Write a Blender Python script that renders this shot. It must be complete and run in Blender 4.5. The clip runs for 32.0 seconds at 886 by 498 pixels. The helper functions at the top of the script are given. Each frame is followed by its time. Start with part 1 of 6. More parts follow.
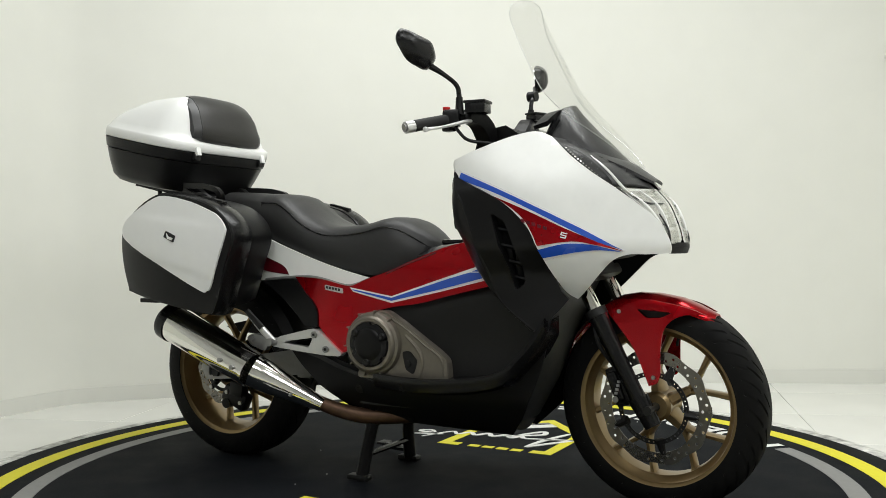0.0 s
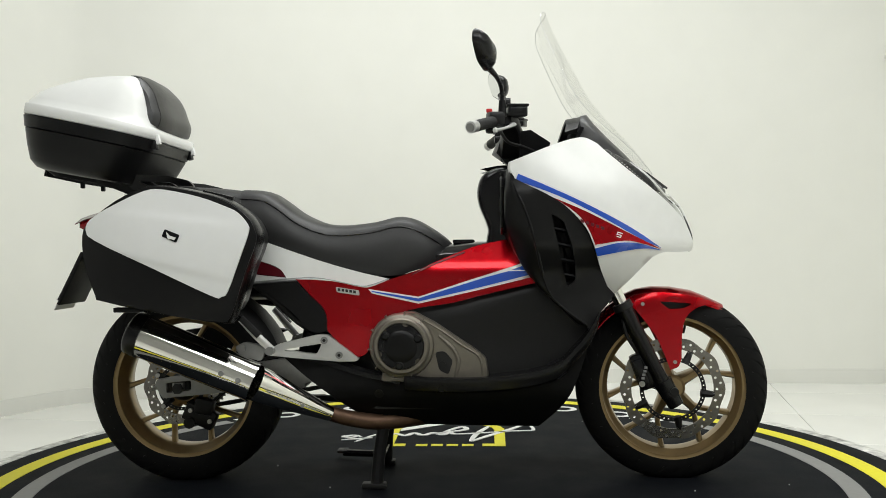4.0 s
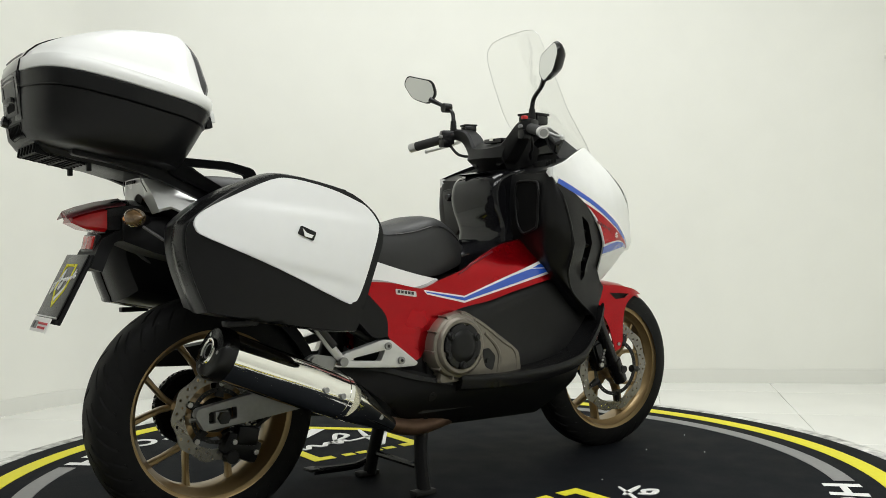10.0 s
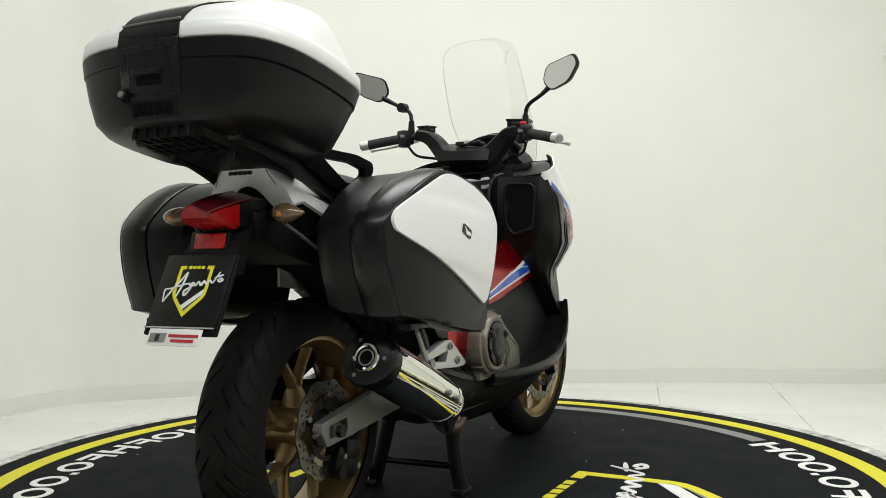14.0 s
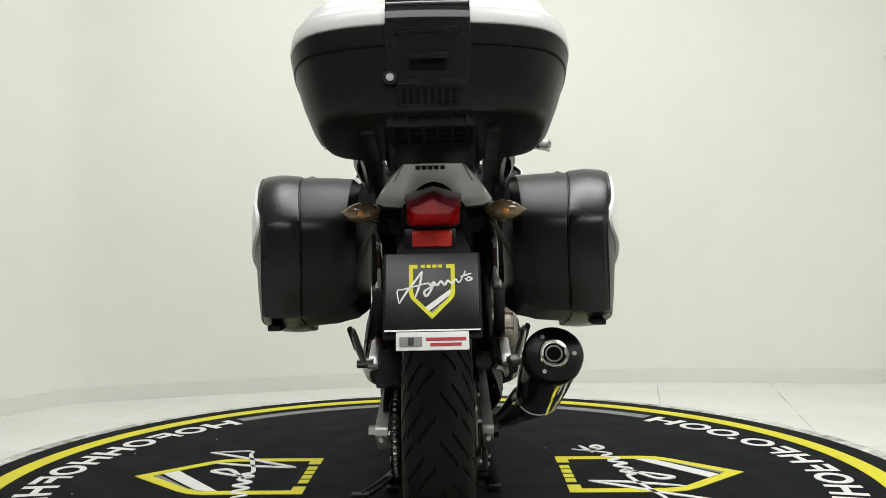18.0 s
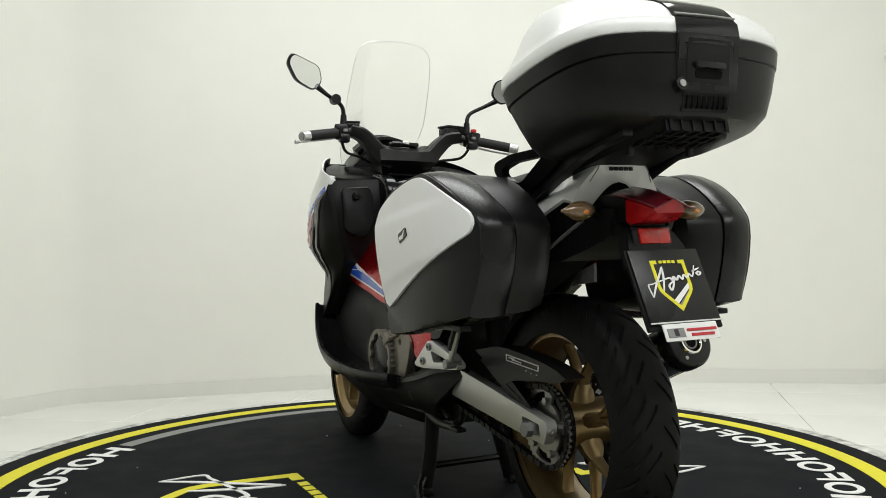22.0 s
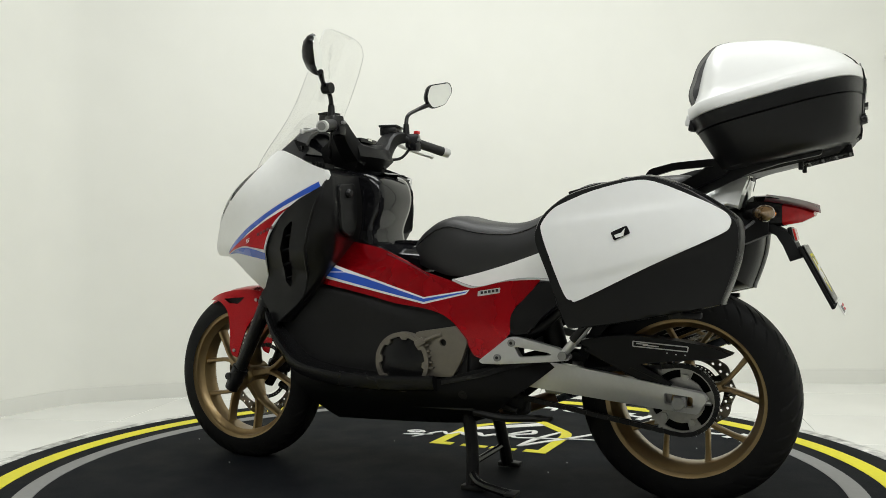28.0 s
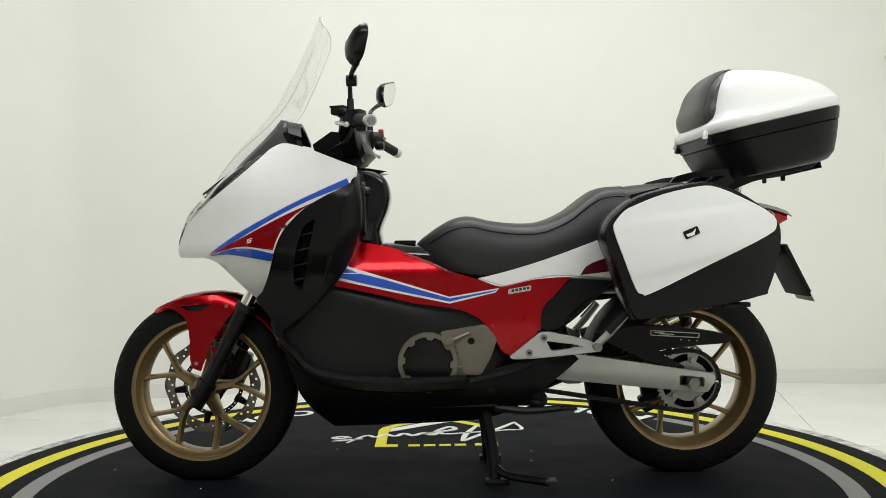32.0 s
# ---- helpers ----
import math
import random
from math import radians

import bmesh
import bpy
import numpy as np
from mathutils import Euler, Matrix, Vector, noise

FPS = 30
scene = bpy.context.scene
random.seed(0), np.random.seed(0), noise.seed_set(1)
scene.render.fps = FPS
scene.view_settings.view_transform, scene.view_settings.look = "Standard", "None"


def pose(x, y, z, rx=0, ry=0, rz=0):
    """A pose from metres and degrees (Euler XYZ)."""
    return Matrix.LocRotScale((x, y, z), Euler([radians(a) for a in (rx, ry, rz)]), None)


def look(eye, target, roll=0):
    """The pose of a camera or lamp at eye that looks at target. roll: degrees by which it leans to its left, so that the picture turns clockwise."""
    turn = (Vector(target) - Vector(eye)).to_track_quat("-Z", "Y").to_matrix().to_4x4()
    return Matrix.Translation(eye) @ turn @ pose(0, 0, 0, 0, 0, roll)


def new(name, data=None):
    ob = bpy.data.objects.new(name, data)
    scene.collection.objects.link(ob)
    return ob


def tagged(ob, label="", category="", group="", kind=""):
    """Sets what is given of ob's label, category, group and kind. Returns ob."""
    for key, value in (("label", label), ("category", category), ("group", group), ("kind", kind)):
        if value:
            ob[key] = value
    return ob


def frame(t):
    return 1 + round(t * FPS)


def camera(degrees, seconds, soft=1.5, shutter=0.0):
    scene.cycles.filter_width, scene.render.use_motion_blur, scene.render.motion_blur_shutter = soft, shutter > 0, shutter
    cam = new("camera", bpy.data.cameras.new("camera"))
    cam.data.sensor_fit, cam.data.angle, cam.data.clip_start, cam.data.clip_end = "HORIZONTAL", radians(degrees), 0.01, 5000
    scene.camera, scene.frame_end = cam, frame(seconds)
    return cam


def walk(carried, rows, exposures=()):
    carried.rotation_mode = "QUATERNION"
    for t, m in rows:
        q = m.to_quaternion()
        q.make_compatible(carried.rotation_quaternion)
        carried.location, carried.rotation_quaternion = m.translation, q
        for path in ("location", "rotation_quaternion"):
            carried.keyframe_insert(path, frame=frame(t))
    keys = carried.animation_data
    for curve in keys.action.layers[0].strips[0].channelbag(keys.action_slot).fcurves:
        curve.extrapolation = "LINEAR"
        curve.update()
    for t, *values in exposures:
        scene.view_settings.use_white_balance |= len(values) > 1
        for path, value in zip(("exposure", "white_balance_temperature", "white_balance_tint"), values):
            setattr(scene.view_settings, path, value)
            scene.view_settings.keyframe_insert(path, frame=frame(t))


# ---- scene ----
# camera: it stands still on a tripod, three metres from the turntable's axis
cam = camera(51.153, 32.0, 0.6)
EYE = (0.0, -3.0, 0.7647)
_p, _t = radians(-0.513), radians(0.627)
_ahead = (EYE[0] - math.sin(_p) * math.cos(_t), EYE[1] + math.cos(_p) * math.cos(_t), EYE[2] - math.sin(_t))
walk(cam, [(0.0, look(EYE, _ahead, -0.6775)), (32.0, look(EYE, _ahead, -0.6775))], exposures=[(0.0, 0.0), (32.0, 0.0)])

# ------------------------------------------------------------------ light
world = bpy.data.worlds.new("world")
scene.world = world
world.use_nodes = True
world.node_tree.nodes["Background"].inputs[0].default_value = (0.9, 0.95, 1.0, 1)
world.node_tree.nodes["Background"].inputs[1].default_value = 0.02


def area(name, eye, target, sx, sy, watts, col=(0.982, 1.0, 0.985)):
    d = bpy.data.lights.new(name, "AREA")
    d.shape, d.size, d.size_y, d.energy, d.color = "RECTANGLE", sx, sy, watts, col
    ob = new(name, d)
    ob.matrix_world = look(eye, target)
    return ob


area("ceiling_lamp", (0.25, 0.35, 3.05), (0.25, 0.35, 0.0), 2.4, 1.0, 58)
area("ceiling_lamp", (-0.55, -2.1, 3.05), (-0.2, -0.3, 0.3), 1.9, 1.5, 54)
area("ceiling_lamp", (1.5, -2.1, 3.05), (0.7, -0.3, 0.3), 1.9, 1.5, 66)


# ------------------------------------------------------------------ materials
def material(name, col, rough=0.5, metal=0.0, coat=0.0, var=0.12, scale=40.0, bump=0.0, bscale=300.0, spec=0.5,
             alpha=1.0, emit=0.0, trans=0.0, ior=1.45, wear=0.06, anis=0.0):
    m = bpy.data.materials.new(name)
    m.use_nodes = True
    nt = m.node_tree
    b = nt.nodes["Principled BSDF"]
    tc = nt.nodes.new("ShaderNodeTexCoord")
    n1 = nt.nodes.new("ShaderNodeTexNoise")
    n1.inputs["Scale"].default_value, n1.inputs["Detail"].default_value = scale, 4
    n2 = nt.nodes.new("ShaderNodeTexNoise")
    n2.inputs["Scale"].default_value, n2.inputs["Detail"].default_value = scale * 0.12, 3
    for n in (n1, n2):
        nt.links.new(tc.outputs["Object"], n.inputs["Vector"])
    mixn = nt.nodes.new("ShaderNodeMath")
    mixn.operation = "ADD"
    nt.links.new(n1.outputs["Fac"], mixn.inputs[0])
    nt.links.new(n2.outputs["Fac"], mixn.inputs[1])
    ramp = nt.nodes.new("ShaderNodeMapRange")
    ramp.inputs["From Min"].default_value, ramp.inputs["From Max"].default_value = 0.6, 1.4
    ramp.inputs["To Min"].default_value, ramp.inputs["To Max"].default_value = 1.0 - var, 1.0 + var
    nt.links.new(mixn.outputs[0], ramp.inputs["Value"])
    sc = nt.nodes.new("ShaderNodeVectorMath")
    sc.operation = "SCALE"
    sc.inputs[0].default_value = col[:3]
    nt.links.new(ramp.outputs["Result"], sc.inputs["Scale"])
    nt.links.new(sc.outputs[0], b.inputs["Base Color"])
    rr = nt.nodes.new("ShaderNodeMapRange")
    rr.inputs["From Min"].default_value, rr.inputs["From Max"].default_value = 0.3, 0.7
    rr.inputs["To Min"].default_value, rr.inputs["To Max"].default_value = max(0.02, rough - wear), min(1.0, rough + wear)
    nt.links.new(n2.outputs["Fac"], rr.inputs["Value"])
    nt.links.new(rr.outputs["Result"], b.inputs["Roughness"])
    b.inputs["Metallic"].default_value = metal
    b.inputs["Coat Weight"].default_value = coat
    b.inputs["Coat Roughness"].default_value = 0.04
    b.inputs["Specular IOR Level"].default_value = spec
    b.inputs["IOR"].default_value = ior
    b.inputs["Transmission Weight"].default_value = trans
    b.inputs["Alpha"].default_value = alpha
    if emit:
        nt.links.new(sc.outputs[0], b.inputs["Emission Color"])
        b.inputs["Emission Strength"].default_value = emit
    if bump:
        nb = nt.nodes.new("ShaderNodeTexNoise")
        nb.inputs["Scale"].default_value, nb.inputs["Detail"].default_value = bscale, 3
        nt.links.new(tc.outputs["Object"], nb.inputs["Vector"])
        bp = nt.nodes.new("ShaderNodeBump")
        bp.inputs["Strength"].default_value, bp.inputs["Distance"].default_value = bump, 0.002
        nt.links.new(nb.outputs["Fac"], bp.inputs["Height"])
        nt.links.new(bp.outputs["Normal"], b.inputs["Normal"])
    return m


M = {}
M["wall"] = material("wall_paint", (0.80, 0.80, 0.745), 0.75, var=0.02, scale=6, bump=0.05, bscale=60)
# grey chosen to keep reflections in the black plastic dark
M["unseen_wall"] = material("greyed_unseen_wall", (0.54, 0.54, 0.53), 0.7, var=0.05, scale=6)
M["tile"] = material("floor_tile", (0.80, 0.80, 0.76), 0.22, var=0.03, scale=5, coat=0.2)
M["grout"] = material("tile_grout", (0.76, 0.76, 0.72), 0.8, var=0.05)
M["skirt"] = material("skirting_tile", (0.74, 0.74, 0.69), 0.3, var=0.02, scale=8)
M["ceil"] = material("ceiling_paint", (0.55, 0.55, 0.54), 0.8, var=0.02, scale=5)
M["mat"] = material("black_vinyl_mat", (0.0068, 0.0080, 0.0102), 0.72, var=0.25, scale=60, bump=0.15, bscale=500, spec=0.06)
M["rim_edge"] = material("worn_grey_edge", (0.52, 0.52, 0.49), 0.7, var=0.95, scale=22, bump=0.3, bscale=120)
M["yellow"] = material("yellow_print", (0.72, 0.66, 0.02), 0.6, var=0.06, scale=50)
M["grey_print"] = material("grey_print", (0.22, 0.22, 0.215), 0.6, var=0.08, scale=50)
M["white_print"] = material("white_print", (0.78, 0.78, 0.76), 0.6, var=0.05, scale=50)
M["white"] = material("pearl_white_paint", (0.83, 0.835, 0.82), 0.40, coat=0.22, var=0.03, scale=30, wear=0.04)
M["lid_white"] = material("gloss_white_lid", (0.75, 0.755, 0.74), 0.34, coat=0.35, var=0.02, scale=30, wear=0.03)
# near-black that stands in for shade inside hollows; also coats the carrier disc
M["black_hole"] = material("deep_shade_black", (0.004, 0.004, 0.004), 0.8, spec=0.1)
M["white_satin"] = material("satin_white_panel", (0.80, 0.805, 0.80), 0.36, coat=0.0, spec=0.6, var=0.02, scale=30)
M["red"] = material("candy_red_paint", (0.40, 0.002, 0.007), 0.26, metal=0.85, spec=0.12, coat=0.38, var=0.08, scale=60, wear=0.03)
M["red_trim"] = material("deep_red_paint", (0.10, 0.004, 0.010), 0.30, coat=0.25, var=0.08, scale=60)
M["blue"] = material("blue_stripe", (0.018, 0.085, 0.50), 0.25, coat=0.8, var=0.05, scale=50)
M["stripe_white"] = material("white_stripe", (0.80, 0.80, 0.80), 0.25, coat=0.8, var=0.03)
M["plastic"] = material("textured_black_plastic", (0.0056, 0.0056, 0.0058), 0.36, spec=0.26, var=0.2, scale=50, bump=0.12, bscale=900)
M["plastic_grain"] = material("grained_black_plastic", (0.0095, 0.0095, 0.0095), 0.44, spec=0.28, var=0.18, scale=50, bump=0.15, bscale=1100)
M["plastic_satin"] = material("satin_black_plastic", (0.0064, 0.0064, 0.0068), 0.24, spec=0.34, var=0.15, scale=40, bump=0.1, bscale=900)
M["gloss"] = material("gloss_black", (0.005, 0.005, 0.006), 0.08, spec=0.3, coat=0.2, var=0.05, scale=40, wear=0.02)
M["seat"] = material("black_seat_vinyl", (0.0150, 0.0150, 0.0152), 0.46, spec=0.50, var=0.15, scale=60, bump=0.15, bscale=700)
M["pad"] = material("dark_grey_leather_pad", (0.022, 0.021, 0.020), 0.36, var=0.15, scale=60, bump=0.25, bscale=500)
M["bronze"] = material("bronze_gold_rim_paint", (0.30, 0.21, 0.10), 0.36, metal=0.75, coat=0.2, var=0.10, scale=40)
M["rubber"] = material("tyre_rubber", (0.0065, 0.0065, 0.0065), 0.62, var=0.25, scale=70, bump=0.12, bscale=500, spec=0.16)
M["grip"] = material("grip_rubber", (0.012, 0.012, 0.012), 0.7, var=0.2, bump=0.4, bscale=500)
M["alu"] = material("brushed_aluminium", (0.60, 0.60, 0.59), 0.34, metal=0.65, var=0.04, scale=120, wear=0.04)
# for cast parts, and as a shaded copy of the aluminium on the right swingarm
M["alu_dark"] = material("cast_and_shaded_aluminium", (0.28, 0.28, 0.275), 0.45, metal=0.8, var=0.1, scale=80, bump=0.1, bscale=500)
M["sprocket"] = material("sprocket_steel", (0.34, 0.335, 0.32), 0.40, metal=0.85, var=0.15, scale=80)
M["disc_steel"] = material("drilled_disc_steel", (0.20, 0.19, 0.17), 0.28, metal=0.9, var=0.18, scale=80)
M["lamp_chrome"] = material("faceted_lamp_chrome", (0.84, 0.84, 0.80), 0.12, metal=0.35, var=0.30, scale=70, bump=1.0, bscale=60)
M["plastic_matt"] = material("matt_black_plastic", (0.0060, 0.0060, 0.0063), 0.55, spec=0.18, var=0.2, scale=50, bump=0.12, bscale=900)
M["steel"] = material("brake_disc_steel", (0.38, 0.375, 0.36), 0.34, metal=1.0, var=0.12, scale=80)
M["chrome"] = material("polished_chrome", (0.86, 0.85, 0.80), 0.07, metal=1.0, var=0.04, scale=30, wear=0.04)
M["engine"] = material("bronze_grey_engine_cover", (0.19, 0.172, 0.142), 0.42, metal=0.6, var=0.10, scale=60, bump=0.1, bscale=500)
M["dark"] = material("dark_metal_parts", (0.010, 0.010, 0.010), 0.5, metal=0.2, var=0.3, scale=60, bump=0.15, bscale=200)
M["pipe"] = material("heat_stained_pipe", (0.12, 0.07, 0.045), 0.5, metal=0.7, var=0.35, scale=30, bump=0.1)
M["cowl"] = material("grey_black_cowl", (0.040, 0.040, 0.041), 0.34, var=0.12, scale=50, bump=0.1, bscale=900)
M["stay_grey"] = material("grey_painted_steel", (0.07, 0.07, 0.068), 0.4, var=0.1, scale=60)
M["silver"] = material("silver_white_tail_paint", (0.76, 0.765, 0.745), 0.28, coat=0.7, metal=0.04, var=0.03, scale=40)
# lens and reflector are unlit; a faint emission is added to brighten their red
M["red_lens"] = material("faint_glow_red_lens", (0.34, 0.004, 0.006), 0.16, coat=0.2, var=0.3, scale=90, emit=0.02)
M["reflector"] = material("faint_glow_red_reflector", (0.42, 0.010, 0.006), 0.25, coat=0.5, var=0.25, scale=200, emit=0.03)
M["smoke"] = material("smoky_amber_lens", (0.135, 0.085, 0.042), 0.12, coat=0.8, var=0.5, scale=120, metal=0.1)
M["amber"] = material("amber_bulb", (0.55, 0.20, 0.03), 0.2, var=0.2, scale=90)
M["lens_grey"] = material("smoky_clear_lens", (0.50, 0.50, 0.47), 0.12, coat=1.0, var=0.45, scale=90, metal=0.5)
M["red_switch"] = material("red_switch", (0.5, 0.02, 0.02), 0.4)
M["print_red"] = material("red_print", (0.45, 0.02, 0.03), 0.5)
M["ink"] = material("black_ink", (0.02, 0.02, 0.02), 0.5)
M["mirror"] = material("mirror_glass", (0.85, 0.86, 0.86), 0.02, metal=1.0, var=0.01, wear=0.0)


def clear(name, tint, rough=0.02, gain=0.4):
    """Thin clear plastic: mostly see-through, with gloss on top."""
    m = bpy.data.materials.new(name)
    m.use_nodes = True
    nt = m.node_tree
    nt.nodes.remove(nt.nodes["Principled BSDF"])
    out = nt.nodes["Material Output"]
    tr = nt.nodes.new("ShaderNodeBsdfTransparent")
    tr.inputs[0].default_value = (*tint, 1)
    gl = nt.nodes.new("ShaderNodeBsdfGlossy")
    gl.inputs["Roughness"].default_value = rough
    fr = nt.nodes.new("ShaderNodeFresnel")
    fr.inputs[0].default_value = 1.45
    mul = nt.nodes.new("ShaderNodeMath")
    mul.operation = "MULTIPLY_ADD"
    mul.inputs[1].default_value, mul.inputs[2].default_value = gain, 0.004
    nt.links.new(fr.outputs[0], mul.inputs[0])
    mx = nt.nodes.new("ShaderNodeMixShader")
    nt.links.new(mul.outputs[0], mx.inputs[0])
    nt.links.new(tr.outputs[0], mx.inputs[1])
    nt.links.new(gl.outputs[0], mx.inputs[2])
    nt.links.new(mx.outputs[0], out.inputs[0])
    return m


M["screen"] = clear("clear_windscreen", (0.993, 0.994, 0.991), gain=0.15)
M["lamp_glass"] = clear("clear_lamp_glass", (0.97, 0.97, 0.96), gain=0.45)


# ------------------------------------------------------------------ mesh helpers
def finish(bm, angle=38):
    bmesh.ops.recalc_face_normals(bm, faces=bm.faces)
    me = bpy.data.meshes.new("m")
    bm.to_mesh(me)
    bm.free()
    me.polygons.foreach_set("use_smooth", [True] * len(me.polygons))
    me.set_sharp_from_angle(angle=radians(angle))
    return me


def part(name, bm, mat, parent=None, label="", angle=38, at=None):
    me = finish(bm, angle)
    me.materials.append(M[mat])
    ob = new(name, me)
    if parent is not None:
        ob.parent = parent
    if at is not None:
        ob.matrix_basis = at
    if label:
        ob["label"] = label
    return ob


def cr(pts, n=6, closed=False):
    """Catmull-Rom through points of any dimension."""
    P = [np.array(p, float) for p in pts]
    m = len(P)
    if m < 3 and not closed:
        return [P[0] + (P[-1] - P[0]) * k / n for k in range(n + 1)]
    out = []
    for i in range(m if closed else m - 1):
        p1, p2 = P[i % m], P[(i + 1) % m]
        p0 = P[(i - 1) % m] if closed or i > 0 else 2 * p1 - p2
        p3 = P[(i + 2) % m] if closed or i + 2 < m else 2 * p2 - p1
        for k in range(n):
            t = k / n
            out.append(0.5 * (2 * p1 + (p2 - p0) * t + (2 * p0 - 5 * p1 + 4 * p2 - p3) * t * t + (3 * p1 - p0 - 3 * p2 + p3) * t ** 3))
    if not closed:
        out.append(P[-1])
    return out


def outline(*segs, n=5):
    """A closed outline from open smooth pieces that meet at corners."""
    out = []
    for s in segs:
        out += [tuple(p) for p in cr(s, n)][:-1] if len(s) > 2 else [tuple(s[0])]
    return out


def rounded(pts, r=0.01, n=4):
    """A polygon with each corner rounded."""
    out = []
    P = [np.array(p, float) for p in pts]
    for i, p in enumerate(P):
        a, b = P[i - 1] - p, P[(i + 1) % len(P)] - p
        la, lb = np.linalg.norm(a), np.linalg.norm(b)
        d = min(r, la * 0.45, lb * 0.45)
        s, e = p + a / la * d, p + b / lb * d
        for k in range(n + 1):
            t = k / n
            out.append(tuple((1 - t) ** 2 * s + 2 * t * (1 - t) * p + t * t * e))
    return out


def inside(poly, q):
    poly = np.array(poly)
    x, y = q[:, 0][:, None], q[:, 1][:, None]
    a, b = poly, np.roll(poly, -1, 0)
    c = (a[:, 1] > y) != (b[:, 1] > y)
    d = np.where(b[:, 1] == a[:, 1], 1e-12, b[:, 1] - a[:, 1])
    return (c & (x < (b[:, 0] - a[:, 0]) * (y - a[:, 1]) / d + a[:, 0])).sum(1) % 2 == 1


def sheet(outer, front, back=None, holes=(), grid=0.03):
    """A panel: a flat outline with holes, laid on the surface front(u, v) and closed to back(u, v)."""
    from mathutils import geometry
    loops = [list(outer)] + [list(h) for h in holes]
    pts, edges = [], []
    for lp in loops:
        k = len(pts)
        pts += [Vector((p[0], p[1])) for p in lp]
        edges += [(k + i, k + (i + 1) % len(lp)) for i in range(len(lp))]
    o = np.array([[p[0], p[1]] for p in outer])
    lo, hi = o.min(0), o.max(0)
    gx, gy = np.meshgrid(np.arange(lo[0] + grid * 0.5, hi[0], grid), np.arange(lo[1] + grid * 0.5, hi[1], grid))
    q = np.stack([gx.ravel(), gy.ravel()], 1)
    if len(q):
        keep = inside(o, q)
        for h in holes:
            keep &= ~inside(h, q)
        allp = np.array([[p[0], p[1]] for p in pts])
        dist = np.sqrt(((q[:, None, :] - allp[None]) ** 2).sum(2)).min(1)
        keep &= dist > grid * 0.35
        pts += [Vector(p) for p in q[keep]]
    v, e, f, *_ = geometry.delaunay_2d_cdt(pts, edges, [], 0, 1e-6)
    c = np.array([np.mean([v[i][:] for i in t], 0) for t in f])
    ok = inside(o, c)
    for h in holes:
        ok &= ~inside(h, c)
    bm = bmesh.new()
    A = [bm.verts.new(front(p[0], p[1])) for p in v]
    tris = [t for t, k in zip(f, ok) if k]
    count = {}
    for t in tris:
        bm.faces.new([A[i] for i in t])
        for i in range(len(t)):
            key = (t[i], t[(i + 1) % len(t)])
            count[key] = count.get(key, 0) + 1
    if back:
        B = [bm.verts.new(back(p[0], p[1])) for p in v]
        for t in tris:
            bm.faces.new([B[i] for i in reversed(t)])
        for (i, j) in list(count):
            if (j, i) not in count:
                bm.faces.new([A[j], A[i], B[i], B[j]])
    loose = [x for x in bm.verts if not x.link_faces]
    bmesh.ops.delete(bm, geom=loose, context="VERTS")
    return bm


def plate(outer, y0, y1, holes=(), grid=0.05, bev=0.0):
    """A flat plate in the side plane, from y0 to y1, with softened edges."""
    bm = sheet(outer, lambda u, v: (u, y0, v), lambda u, v: (u, y1, v), holes, grid)
    if bev:
        soften(bm, bev)
    return bm


def soften(bm, w, angle=40, seg=2):
    es = [e for e in bm.edges if len(e.link_faces) == 2 and e.calc_face_angle(0) > radians(angle)]
    bmesh.ops.bevel(bm, geom=es, offset=w, segments=seg, affect="EDGES", profile=0.6, clamp_overlap=True)
    return bm


def loft(rings, caps=True, closed=True):
    bm = bmesh.new()
    R = [[bm.verts.new(tuple(p)) for p in r] for r in rings]
    n = len(R[0])
    for a, b in zip(R, R[1:]):
        for i in range(n if closed else n - 1):
            j = (i + 1) % n
            bm.faces.new((a[i], a[j], b[j], b[i]))
    if caps and closed:
        bm.faces.new(R[0])
        bm.faces.new(list(reversed(R[-1])))
    return bm


def tube(path, rad, n=12, smooth=6, flat=1.0, caps=True, up=(0, 0, 1)):
    """A round bar along a smooth path; rad is one radius or one for each point."""
    rads = rad if isinstance(rad, (list, tuple)) else [rad] * len(path)
    pp = cr([(*p, r) for p, r in zip(path, rads)], smooth)
    P = [Vector(p[:3]) for p in pp]
    rings = []
    side = None
    for i, p in enumerate(P):
        d = (P[min(i + 1, len(P) - 1)] - P[max(i - 1, 0)]).normalized()
        if side is None:
            ref = Vector(up) if abs(d.dot(Vector(up))) < 0.95 else Vector((0, 1, 0))
            side = d.cross(ref).normalized()
        else:
            side = (side - d * side.dot(d)).normalized()
        v = d.cross(side)
        r = pp[i][3]
        rings.append([p + side * (math.cos(a) * r) + v * (math.sin(a) * r * flat) for a in np.linspace(0, 2 * math.pi, n, endpoint=False)])
    return loft(rings, caps)


def lathe(profile, n=48, axis="y", centre=(0, 0, 0)):
    """A turned shape: profile of (radius, along) pairs; closed if its ends meet the axis."""
    rings = []
    for r, h in profile:
        ring = []
        for k in range(n):
            a = 2 * math.pi * k / n
            c, s = math.cos(a) * max(r, 1e-5), math.sin(a) * max(r, 1e-5)
            ring.append((c + centre[0], h + centre[1], s + centre[2]) if axis == "y" else (c + centre[0], s + centre[1], h + centre[2]))
        rings.append(ring)
    bm = loft(rings, caps=False)
    bmesh.ops.remove_doubles(bm, verts=bm.verts, dist=1e-4)
    return bm


def cyl(a, b, r, n=16, r2=None, bev=0.0):
    bm = tube([a, b], [r, r if r2 is None else r2], n, 1)
    if bev:
        soften(bm, bev)
    return bm


